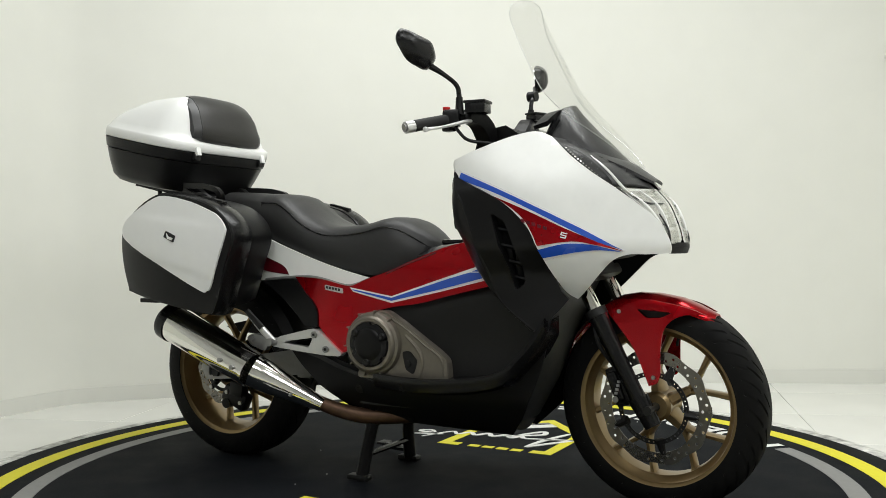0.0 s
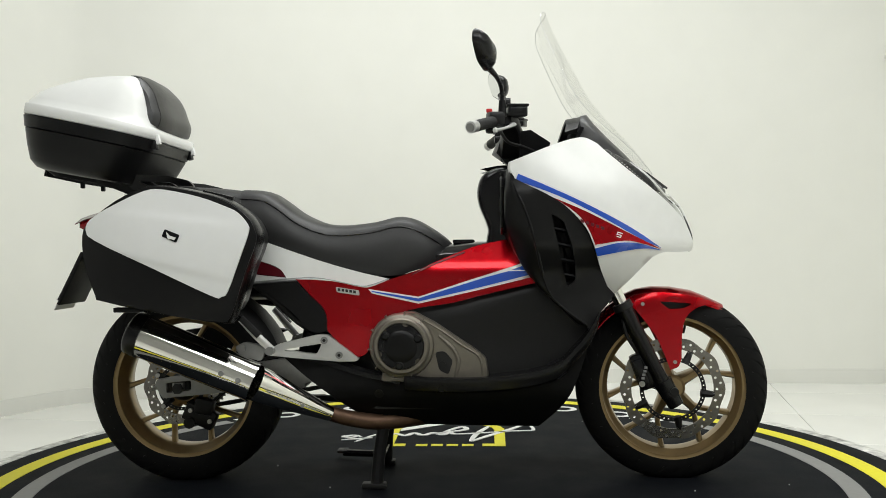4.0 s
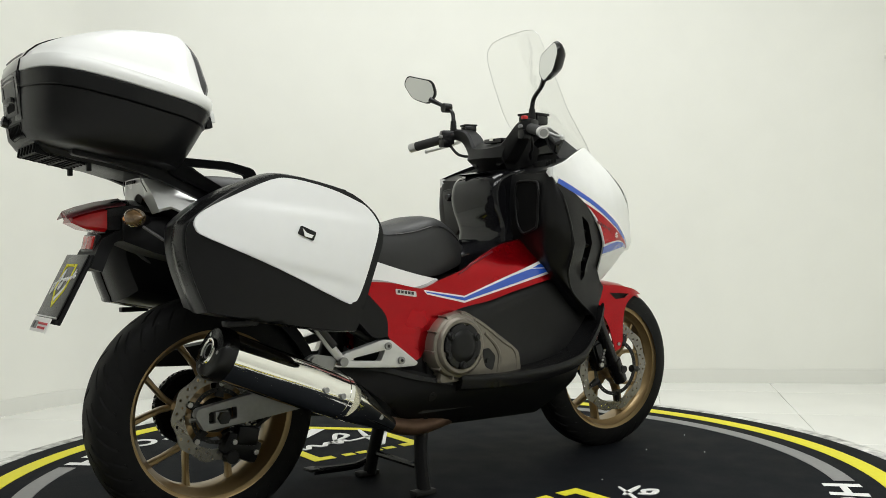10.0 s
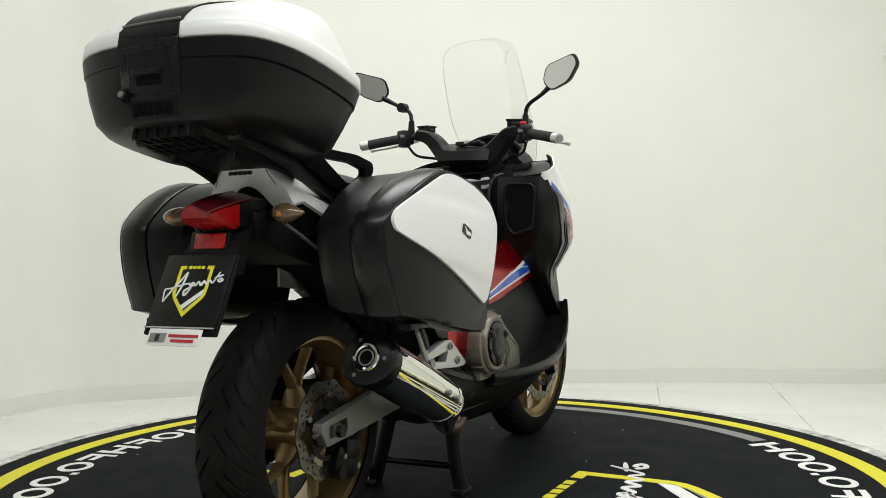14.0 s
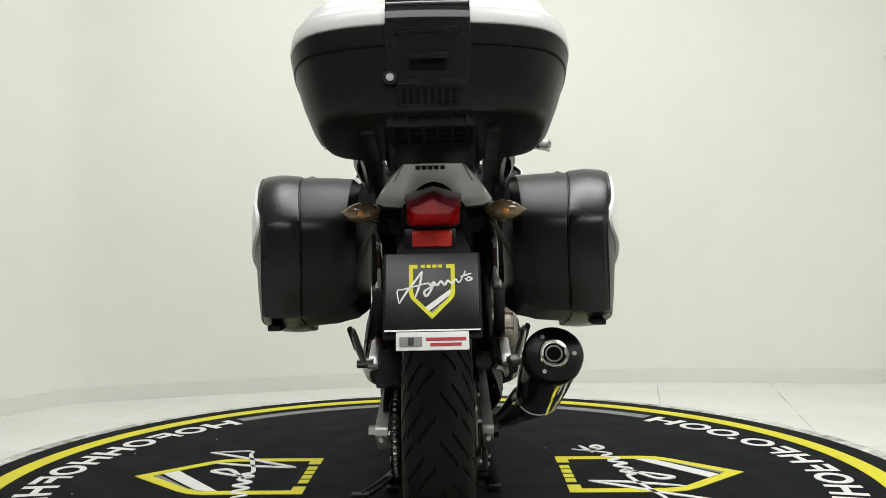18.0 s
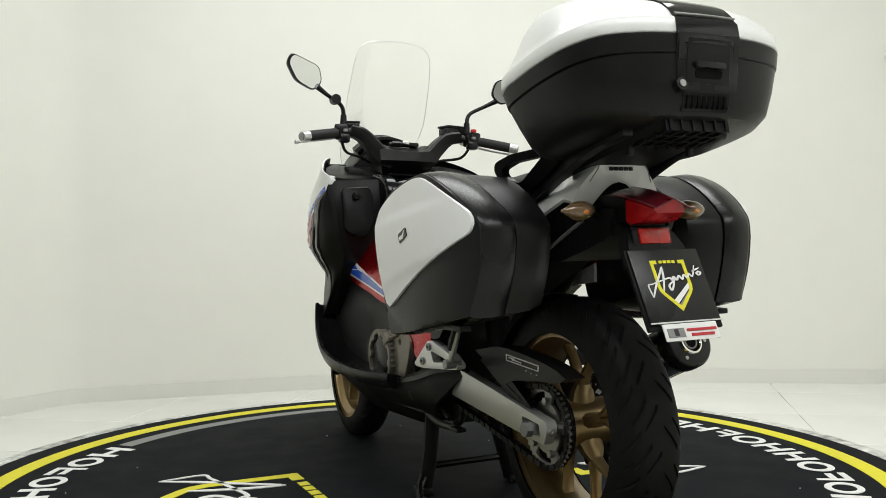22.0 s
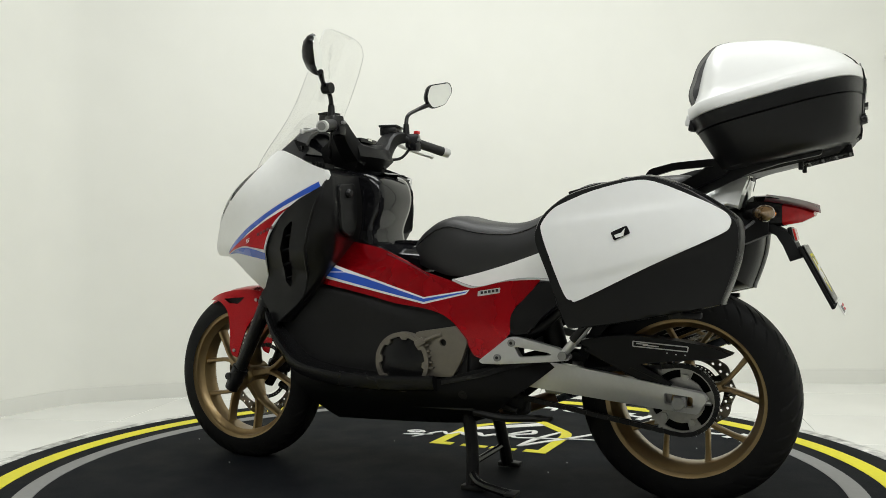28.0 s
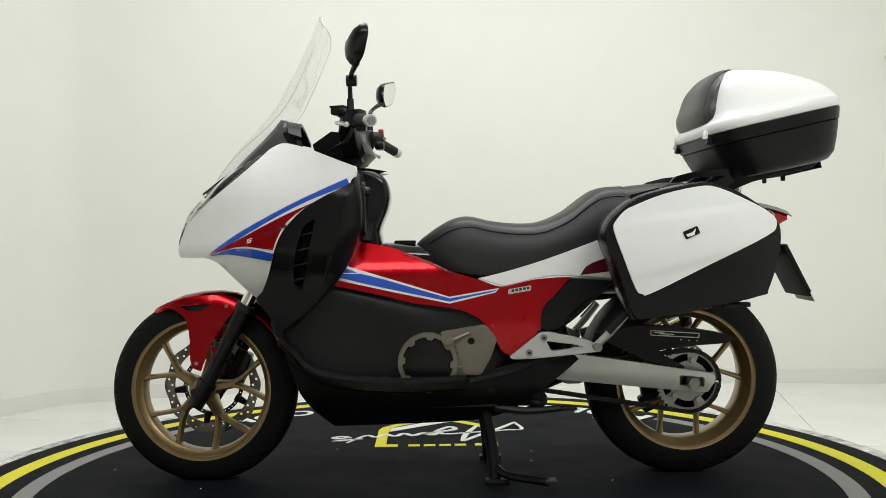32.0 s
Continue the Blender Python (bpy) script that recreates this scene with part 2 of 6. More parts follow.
def box(c, s, bev=0.004, m=None, seg=2):
    bm = bmesh.new()
    bmesh.ops.create_cube(bm, size=1.0)
    bmesh.ops.scale(bm, vec=s, verts=bm.verts)
    if bev:
        bmesh.ops.bevel(bm, geom=bm.edges, offset=bev, segments=seg, affect="EDGES", profile=0.6, clamp_overlap=True)
    bmesh.ops.transform(bm, matrix=Matrix.Translation(c) @ (m or Matrix()), verts=bm.verts)
    return bm


def join(*bms):
    out = bmesh.new()
    for b in bms:
        me = bpy.data.meshes.new("j")
        b.to_mesh(me)
        b.free()
        out.from_mesh(me)
        bpy.data.meshes.remove(me)
    return out


def moved(bm, m):
    bmesh.ops.transform(bm, matrix=m, verts=bm.verts)
    return bm


def circle(cx, cz, r, n=24, wave=0.0, k=0):
    return [(cx + math.cos(a) * (r + wave * math.cos(k * a)), cz + math.sin(a) * (r + wave * math.cos(k * a))) for a in np.linspace(0, 2 * math.pi, n, endpoint=False)]


def interp(x, xs, ys):
    return float(np.interp(x, xs, ys))


# ------------------------------------------------------------------ the room
FLOOR = -0.04
wall_line = [(-3.6, -1.3), (-2.75, 0.2), (-2.04, 1.32), (-1.38, 1.80), (-0.82, 1.96), (-0.40, 2.04), (0.3, 2.10), (0.95, 2.10), (1.63, 2.04), (2.42, 1.93), (2.46, 1.90)]


def strip(line, z0, z1, thick, name, mat, out=1):
    """An upright strip along a line on the floor, with thickness behind its face."""
    n = len(line)
    nor = []
    for i in range(n):
        a, b = np.array(line[max(i - 1, 0)]), np.array(line[min(i + 1, n - 1)])
        d = (b - a) / np.linalg.norm(b - a)
        nor.append(np.array([-d[1], d[0]]) * out)
    rings = []
    for p, q in zip(line, nor):
        o = np.array(p) + q * thick
        rings.append([(p[0], p[1], z0), (p[0], p[1], z1), (o[0], o[1], z1), (o[0], o[1], z0)])
    ob = part(name, loft(rings), mat, angle=25)
    return tagged(ob, kind="structure")


ease = [(-1.96, 1.45), (-1.88, 1.575), (-1.80, 1.655), (-1.70, 1.70), (-1.58, 1.74)]
curved = [wall_line[0], wall_line[1], wall_line[2]] + [tuple(p) for p in cr(ease + wall_line[3:10], 4)] + [wall_line[10]]
tagged(strip(curved, FLOOR, 3.1, 0.15, "wall_back", "wall"), "pale cream painted studio wall with a gentle curve", "wall")
base = [(p[0] + (0.0054 if p[0] < -1.84 else 0.0), p[1] - 0.012) for p in curved]
tagged(strip(base, FLOOR, 0.036, 0.011, "baseboard", "skirt"), "off-white tiled skirting along the wall", "baseboard")
right_line = [(2.50, 1.90), (2.62, 1.2), (2.75, -1.0), (2.75, -4.6)]
tagged(strip(right_line, FLOOR, 3.1, 0.15, "wall_right", "wall"), "pale cream painted side wall", "wall")
# unseen walls, added to close the room and darken what the bike reflects
tagged(strip([(2.75, -4.6), (-3.6, -4.6)], FLOOR, 3.1, 0.15, "wall_front", "unseen_wall"), "unseen wall behind the camera, greyed to dim reflections", "wall")
tagged(strip([(-3.6, -4.6), (-3.6, -1.3)], FLOOR, 3.1, 0.15, "wall_left", "unseen_wall"), "unseen side wall behind the camera, greyed to dim reflections", "wall")
ob = part("wall_ledge", box((2.475, 1.86, 1.70), (0.16, 0.08, 0.02), 0.003), "skirt")
tagged(ob, "small pale ledge on the wall's corner", "ledge", kind="structure")
ob = part("floor", box((-0.2, -1.2, FLOOR - 0.065), (7.6, 7.4, 0.12), 0), "grout")
tagged(ob, "pale floor of large glossy white tiles", "floor", kind="structure")
floor = ob
ob = part("ceiling", box((-0.2, -1.2, 3.16), (7.6, 7.4, 0.1), 0), "ceil")
tagged(ob, "plain white ceiling", "ceiling", kind="structure")
# ------------------------------------------------------------------ the turntable
turntable = new("turntable")
tagged(turntable, "low round turntable with a black printed vinyl mat", "turntable")
part("platform", lathe([(0, FLOOR + 0.004), (1.524, FLOOR + 0.004), (1.526, -0.010), (1.520, -0.006), (0, -0.006)], 160, "z"), "dark", turntable, "dark platform under the mat")
rim = part("turntable_rim", lathe([(1.530, FLOOR + 0.001), (1.620, FLOOR + 0.001), (1.622, FLOOR + 0.010), (1.604, -0.010), (1.560, -0.003), (1.534, -0.004), (1.530, -0.012), (1.530, FLOOR + 0.001)], 160, "z"), "rim_edge")
tagged(rim, "fixed pale grey rim round the turntable, scuffed and chipped", "rim", kind="structure")
part("mat", lathe([(0, -0.005), (1.520, -0.005), (1.520, -0.001), (1.515, 0.0), (0, 0.0)], 160, "z"), "mat", turntable, "black vinyl mat with prints")


def flat_print(name, outer, mat, parent, holes=(), z=0.0015, grid=0.3, label=""):
    bm = sheet(outer, lambda u, v: (u, v, z), lambda u, v: (u, v, -0.0005), holes, grid)
    return part(name, bm, mat, parent, label)


def arc_band(name, r0, r1, a0, a1, mat, parent, label="", z=0.0015):
    n = max(8, int(abs(a1 - a0) / 1.5))
    bm = bmesh.new()
    prev = None
    for k in range(n + 1):
        a = radians(a0 + (a1 - a0) * k / n)
        row = [bm.verts.new((math.cos(a) * r, math.sin(a) * r, zz)) for r, zz in ((r0, -0.0005), (r0, z), (r1, z), (r1, -0.0005))]
        if prev:
            for i in range(3):
                bm.faces.new((prev[i], prev[i + 1], row[i + 1], row[i]))
        prev = row
    return part(name, bm, mat, parent, label)


arc_band("yellow_ring", 1.368, 1.434, 0, 360, "yellow", turntable, "yellow printed ring")
for mid in (0, 180):
    arc_band("grey_arc", 1.238, 1.300, mid - 43, mid + 43, "grey_print", turntable, "grey printed arc")
# ring lettering of the trade name as plain white shapes: bars, ties and ovals
WIDTHS = (7.4, 6.6, 5.6, 6.6, 6.6, 6.4, 6.6, 5.4, 6.6, 5.6, 6.6, 2.2, 6.6, 6.6, 7.4)
FORMS = ("pair", "oval", "tee", "oval", "pair", "pair", "oval", "tee", "pair", "tee", "oval", "dot", "oval", "oval", "pair")
for mid in (90, -90):
    a = mid - 46.0
    for w, form in zip(WIDTHS, FORMS):
        w2 = w * 92.0 / sum(WIDTHS)
        a0, a1 = a + 0.55, a + w2 - 0.55
        if form == "dot":
            arc_band("print_dot", 1.193, 1.216, a0 - 0.1, a1 + 0.1, "white_print", turntable)
        elif form == "oval":
            def oval(rr, da):
                return [((1.247 + rr * math.sin(q)) * math.cos(radians((a0 + a1) / 2 + da * math.cos(q))), (1.247 + rr * math.sin(q)) * math.sin(radians((a0 + a1) / 2 + da * math.cos(q)))) for q in np.linspace(0, 2 * math.pi, 28, endpoint=False)]
            da = (a1 - a0) / 2 + 0.25
            flat_print("print_oval", oval(0.057, da), "white_print", turntable, [oval(0.036, da - 1.15)], 0.0015, 0.5)
        else:
            bw = (a1 - a0) * 0.25
            arc_band("print_bar", 1.192, 1.302, a0, a0 + bw, "white_print", turntable)
            if form == "pair":
                arc_band("print_bar", 1.192, 1.302, a1 - bw, a1, "white_print", turntable)
                arc_band("print_tie", 1.236, 1.258, a0 + bw, a1 - bw, "white_print", turntable)
            else:
                arc_band("print_tie", 1.280, 1.302, a0 + bw, a1, "white_print", turntable)
                arc_band("print_tie", 1.236, 1.258, a0 + bw, a1 - bw * 0.4, "white_print", turntable)
        a += w2


def ribbon(path, w, z, n=6):
    """A flat pen stroke of changing width along a smooth path in the plane."""
    pts = cr(path, n)
    bm = bmesh.new()
    prev = None
    for i, p in enumerate(pts):
        d = pts[min(i + 1, len(pts) - 1)] - pts[max(i - 1, 0)]
        d = d / (np.linalg.norm(d) + 1e-9)
        nn = np.array([-d[1], d[0]]) * w * (0.35 + 0.65 * math.sin(math.pi * min(1, max(0, i / (len(pts) - 1)))) ** 0.5) * (0.7 + 0.3 * abs(d[1]))
        row = [bm.verts.new((p[0] + s * nn[0], p[1] + s * nn[1], zz)) for s, zz in ((1, 0.0), (1, z), (-1, z), (-1, 0.0))]
        if prev:
            for k in range(3):
                bm.faces.new((prev[k], prev[k + 1], row[k + 1], row[k]))
        prev = row
    return bm


# emblem in a unit square: x across, y up; its top edge is open where small bars stand
SHIELD = [(-0.56, 0.72), (-0.56, -0.02), (-0.53, -0.14), (-0.46, -0.24), (0, -0.72), (0.46, -0.24), (0.53, -0.14), (0.56, -0.02), (0.56, 0.72)]
STROKES = [
    [(-0.80, -0.32), (-0.61, 0.0), (-0.375, 0.33), (-0.25, 0.53)],
    [(-0.236, 0.54), (-0.29, 0.21), (-0.41, -0.17)],
    [(-0.80, -0.30), (-0.84, 0.02), (-0.70, 0.06), (-0.375, 0.147), (-0.10, 0.21), (-0.03, 0.15), (0.04, 0.24), (0.125, 0.15), (0.22, 0.26), (0.31, 0.16), (0.39, 0.28), (0.49, 0.19), (0.57, 0.31), (0.67, 0.23), (0.83, 0.54)],
    [(0.06, 0.22), (-0.03, 0.02), (-0.14, -0.13), (-0.18, 0.0), (0.02, 0.13), (0.14, 0.20)],
    [(0.69, 0.37), (0.97, 0.46)],
    [(0.80, 0.33), (0.88, 0.26), (0.97, 0.31), (0.90, 0.36), (0.84, 0.30)],
]


def emblem(parent, m, s, name, lift=0.0015):
    """Shield emblem of a yellow frame, slanted white and grey bands, small bars for the word and a white pen flourish."""
    t = 0.10
    inner = [(-0.56 + t, 0.72 - t), (-0.56 + t, 0.0), (-0.435, -0.10), (-0.385, -0.18), (0, -0.575), (0.385, -0.18), (0.435, -0.10), (0.56 - t, 0.0), (0.56 - t, 0.72 - t)]
    frame_line = SHIELD + [(0.35, 0.72), (0.35, 0.72 - t)] + list(reversed(inner)) + [(-0.35, 0.72 - t), (-0.35, 0.72)]

    def lay(pts, z=lift):
        bm = sheet([(p[0] * s, p[1] * s) for p in pts], lambda u, v: (u, v, z), lambda u, v: (u, v, -0.0005), (), 1.0)
        return moved(bm, m)
    # the shield's frame runs through the inner outline backwards, so the top centre stays open
    part(name + "_frame", lay(frame_line), "yellow", parent, "yellow shield outline")
    part(name + "_band", lay([(-0.17, -0.415), (0.455, 0.06), (0.455, -0.085), (-0.07, -0.51)]), "white_print", parent, "white slanted band")
    part(name + "_band", lay([(-0.04, -0.535), (0.448, -0.12), (0.42, -0.145), (0.38, -0.19), (0.0, -0.570)]), "grey_print", parent, "grey slanted band")
    for k in range(4):
        x = -0.27 + k * 0.14
        part(name + "_bar", lay([(x, 0.635), (x + 0.105, 0.635), (x + 0.105, 0.715), (x, 0.715)]), "yellow", parent)
    for st in STROKES:
        part(name + "_stroke", moved(ribbon([(p[0] * s, p[1] * s) for p in st], 0.028 * s, lift + 0.001), m), "white_print", parent, "white pen flourish")


# emblems lie on both sides of the axle line, tops towards the centre
emblem(turntable, pose(0.0, 0.697, 0, 0, 0, 180), 0.408, "emblem")
emblem(turntable, pose(0.0, -0.697, 0, 0, 0, 0), 0.408, "emblem")
# a few specks of dust and lint on the mat
rs = random.Random(5)
for k in range(13):
    a, r = rs.uniform(0, 6.28), rs.uniform(0.35, 1.2)
    part("lint", moved(lathe([(0, 0.003), (rs.uniform(0.0015, 0.003), 0.0015), (0.002, 0), (0, 0)], 6, "z"), pose(math.cos(a) * r, math.sin(a) * r, 0)), "white_print", turntable)

# ------------------------------------------------------------------ the motorcycle
bike = new("motorcycle")
tagged(bike, "white, red and blue touring scooter with panniers, on its stand", "motorcycle")
SIDES = (("left", 1), ("right", -1))
FX, FZ, FR = 0.746, 0.288, 0.298
RX, RZ, RR = -0.800, 0.303, 0.312
RAKE = 27.0
# the handlebar is turned a little to the right round the steering axis
_axis = Vector((-math.sin(radians(RAKE)), 0, math.cos(radians(RAKE))))
_onaxis = Vector((FX - 0.035, 0, FZ))
STEER = Matrix.Translation(_onaxis) @ Matrix.Rotation(radians(-4.8), 4, _axis) @ Matrix.Translation(-_onaxis)


# --- tyres and wheels
def tyre(R, half, lip, tread):
    """A tyre with slanted tread grooves pressed into it."""
    na, ns = tread * 45, 56
    prof = []
    for k in range(ns + 1):
        s = -1 + 2 * k / ns
        y = half * math.sin(s * math.pi / 2 * 0.98)
        drop = (R - lip) * (1 - math.cos(abs(s) ** 1.55 * math.pi / 2)) * 0.98
        prof.append((R - drop, y, s))
    lean = 1.5 * 2 * math.pi / tread
    per = na // tread
    bm = bmesh.new()
    rows = []
    for i in range(na):
        row = []
        for r, y, s in prof:
            a = 2 * math.pi * i / na + abs(s) * lean
            g = 0.0
            for lo, hi, off in ((0.05, 0.34, 0), (0.26, 0.60, per // 2), (0.48, 0.80, per // 10), (0.62, 0.84, 3 * per // 5)):
                k = (i + off + (per // 2 if s > 0 else 0)) % per
                if lo < abs(s) < hi and k < per // 9:
                    g = 0.005
            row.append(bm.verts.new((math.cos(a) * (r - g), y, math.sin(a) * (r - g))))
        rows.append(row)
    for i in range(na):
        p, q = rows[i], rows[(i + 1) % na]
        for k in range(ns):
            bm.faces.new((p[k], p[k + 1], q[k + 1], q[k]))
    return bm


def rim_ring(lip, half):
    ringp = [(lip + 0.006, -half - 0.004), (lip, -half), (lip - 0.010, -half), (lip - 0.014, -half + 0.012), (lip - 0.027, -half * 0.55), (lip - 0.030, 0), (lip - 0.027, half * 0.55), (lip - 0.014, half - 0.012), (lip - 0.010, half), (lip, half), (lip + 0.006, half + 0.004)]
    return lathe(ringp + [(lip - 0.012, 0.0), ringp[0]], 96)


def hub(r, half):
    return lathe([(0.012, -half), (r * 0.8, -half), (r, -half + 0.01), (r * 0.9, 0), (r, half - 0.01), (r * 0.8, half), (0.012, half)], 40)


def spoke(lip, half, hub_r, hub_half, angle):
    """One forked spoke: a stout root that parts into two arms."""
    a0 = radians(angle)

    def bar(pts):
        rings = []
        for i, (p, w, t) in enumerate(pts):
            q0, q1 = np.array(pts[max(i - 1, 0)][0]), np.array(pts[min(i + 1, len(pts) - 1)][0])
            d = (q1 - q0) / np.linalg.norm(q1 - q0)
            nn = np.array([-d[1], d[0]])
            rings.append([((np.array(p) + nn * sx * w)[0], sy * t, (np.array(p) + nn * sx * w)[1]) for sx, sy in ((-1, -0.6), (-0.55, -1), (0.55, -1), (1, -0.6), (1, 0.6), (0.55, 1), (-0.55, 1), (-1, 0.6))])
        return loft(rings)

    def pol(r, a):
        return (math.cos(a) * r, math.sin(a) * r)
    bms = [bar([(pol(hub_r * 0.6, a0), 0.020, hub_half * 0.8), (pol(hub_r * 1.3, a0), 0.016, hub_half * 0.62), (pol(0.100, a0), 0.013, half * 0.46)])]
    for s in (-1, 1):
        bms.append(bar([(pol(0.088, a0 + s * 0.02), 0.008, half * 0.46), (pol(0.122, a0 + s * 0.13), 0.0075, half * 0.42), (pol(0.160, a0 + s * 0.245), 0.007, half * 0.38), (pol(lip - 0.030, a0 + s * 0.315), 0.0085, half * 0.40), (pol(lip - 0.020, a0 + s * 0.33), 0.013, half * 0.46)]))
    return join(*bms)


def disc(R, r, y, th, waves, holes):
    hs = [circle(0, 0, r, 48)]
    for k in range(holes):
        a = 2 * math.pi * k / holes
        for dr, da in ((0.30, 0), (0.68, 0.25), (0.30, 0.5), (0.68, 0.75)):
            rr = r + (R - r) * dr
            b = a + da * 2 * math.pi / holes
            hs.append(circle(math.cos(b) * rr, math.sin(b) * rr, 0.0042, 8))
    return plate(circle(0, 0, R, waves * 10, 0.0035, waves), y - th / 2, y + th / 2, hs, 0.03)


wheel_f = part("front_wheel", moved(rim_ring(0.226, 0.049), STEER @ pose(FX, 0, FZ)), "bronze", bike, "bronze gold wheel with five forked spokes")
AF = STEER @ pose(FX, 0, FZ)
part("hub", moved(hub(0.042, 0.058), AF), "bronze", wheel_f)
for k in range(5):
    part("spoke", moved(spoke(0.226, 0.049, 0.042, 0.058, 100 + 72 * k), AF), "bronze", wheel_f)
part("tyre", moved(tyre(FR, 0.060, 0.224, 20), AF), "rubber", wheel_f, "black road tyre with slanted grooves", angle=24)
part("brake_disc", moved(disc(0.158, 0.126, -0.066, 0.004, 10, 12), AF), "disc_steel", wheel_f, "wave-edged drilled steel disc")
for k in range(5):
    a = radians(100 + 72 * k + 36)
    part("disc_carrier", moved(cyl((math.cos(a) * 0.088, -0.070, math.sin(a) * 0.088), (math.cos(a) * 0.128, -0.066, math.sin(a) * 0.128), 0.014, 8, 0.009), AF), "dark", wheel_f)
    part("disc_bolt", moved(cyl((math.cos(a) * 0.122, -0.074, math.sin(a) * 0.122), (math.cos(a) * 0.122, -0.062, math.sin(a) * 0.122), 0.007, 10), AF), "steel", wheel_f)
part("sensor_ring", moved(plate(circle(0, 0, 0.101, 64), -0.078, -0.074, [circle(0, 0, 0.088, 64)] + [circle(math.cos(b) * 0.0945, math.sin(b) * 0.0945, 0.0026, 6) for b in np.linspace(0, 2 * math.pi, 44, endpoint=False)], 0.03), AF), "dark", wheel_f, "black slotted sensor ring")
part("axle", moved(cyl((0, -0.125, 0), (0, 0.125, 0), 0.013, 16, bev=0.002), AF), "dark", wheel_f)
part("valve", moved(cyl((0.05, 0.0, 0.192), (0.044, 0.004, 0.165), 0.004, 8), AF), "dark", wheel_f)

wheel_r = part("rear_wheel", moved(rim_ring(0.226, 0.066), pose(RX, 0, RZ)), "bronze", bike, "bronze gold wheel with five forked spokes")
AR = pose(RX, 0, RZ)
part("hub", moved(hub(0.060, 0.075), AR), "bronze", wheel_r)
for k in range(5):
    part("spoke", moved(spoke(0.226, 0.036, 0.060, 0.046, 20 + 72 * k), AR), "bronze", wheel_r)
part("tyre", moved(tyre(RR, 0.079, 0.224, 19), AR), "rubber", wheel_r, "wide black road tyre with slanted grooves", angle=24)
part("brake_disc", moved(disc(0.120, 0.088, -0.086, 0.005, 10, 10), AR), "disc_steel", wheel_r, "wave-edged drilled steel disc")
for k in range(5):
    a = radians(72 * k + 10)
    part("disc_carrier", moved(cyl((math.cos(a) * 0.050, -0.086, math.sin(a) * 0.050), (math.cos(a) * 0.090, -0.086, math.sin(a) * 0.090), 0.013, 8, 0.009), AR), "dark", wheel_r)
    part("disc_bolt", moved(cyl((math.cos(a) * 0.084, -0.098, math.sin(a) * 0.084), (math.cos(a) * 0.084, -0.085, math.sin(a) * 0.084), 0.007, 10), AR), "steel", wheel_r)
part("sensor_ring", moved(plate(circle(0, 0, 0.074, 56), -0.096, -0.092, [circle(0, 0, 0.063, 56)] + [circle(math.cos(b) * 0.0685, math.sin(b) * 0.0685, 0.0022, 6) for b in np.linspace(0, 2 * math.pi, 36, endpoint=False)], 0.03), AR), "dark", wheel_r, "black slotted sensor ring")
part("hub_collar", moved(lathe([(0.014, -0.104), (0.030, -0.104), (0.036, -0.096), (0.046, -0.078), (0.046, -0.06), (0.014, -0.06)], 32), AR), "dark", wheel_r)
slots = []
for k in range(5):
    a = radians(72 * k + 64)
    slots.append([(math.cos(a + b) * r, math.sin(a + b) * r) for r, b in [(0.064, x) for x in np.linspace(-0.42, 0.42, 7)] + [(0.086, x) for x in np.linspace(0.42, -0.42, 7)]])
part("sprocket", moved(plate(circle(0, 0, 0.101, 320, 0.004, 42), 0.098, 0.105, slots + [circle(0, 0, 0.03, 20)], 0.03), AR), "sprocket", wheel_r, "steel chain sprocket with slots")
part("carrier_disc", moved(lathe([(0.02, 0.080), (0.094, 0.080), (0.095, 0.086), (0.092, 0.090), (0.02, 0.090)], 40), AR), "black_hole", wheel_r)
part("cush_drive", moved(lathe([(0.02, 0.06), (0.062, 0.06), (0.062, 0.092), (0.05, 0.098), (0.02, 0.098)], 40), AR), "bronze", wheel_r)
for k in range(5):
    a = radians(72 * k + 28)
    part("sprocket_bolt", moved(cyl((math.cos(a) * 0.066, 0.100, math.sin(a) * 0.066), (math.cos(a) * 0.066, 0.117, math.sin(a) * 0.066), 0.0095, 6), AR), "steel", wheel_r)
part("axle", moved(cyl((0, -0.130, 0), (0, 0.150, 0), 0.012, 16, bev=0.002), AR), "steel", wheel_r)
part("axle_nut", moved(cyl((0, 0.150, 0), (0, 0.168, 0), 0.019, 6), AR), "alu_dark", wheel_r)
part("axle_nut", moved(cyl((0, -0.140, 0), (0, -0.126, 0), 0.017, 6), AR), "dark", wheel_r)


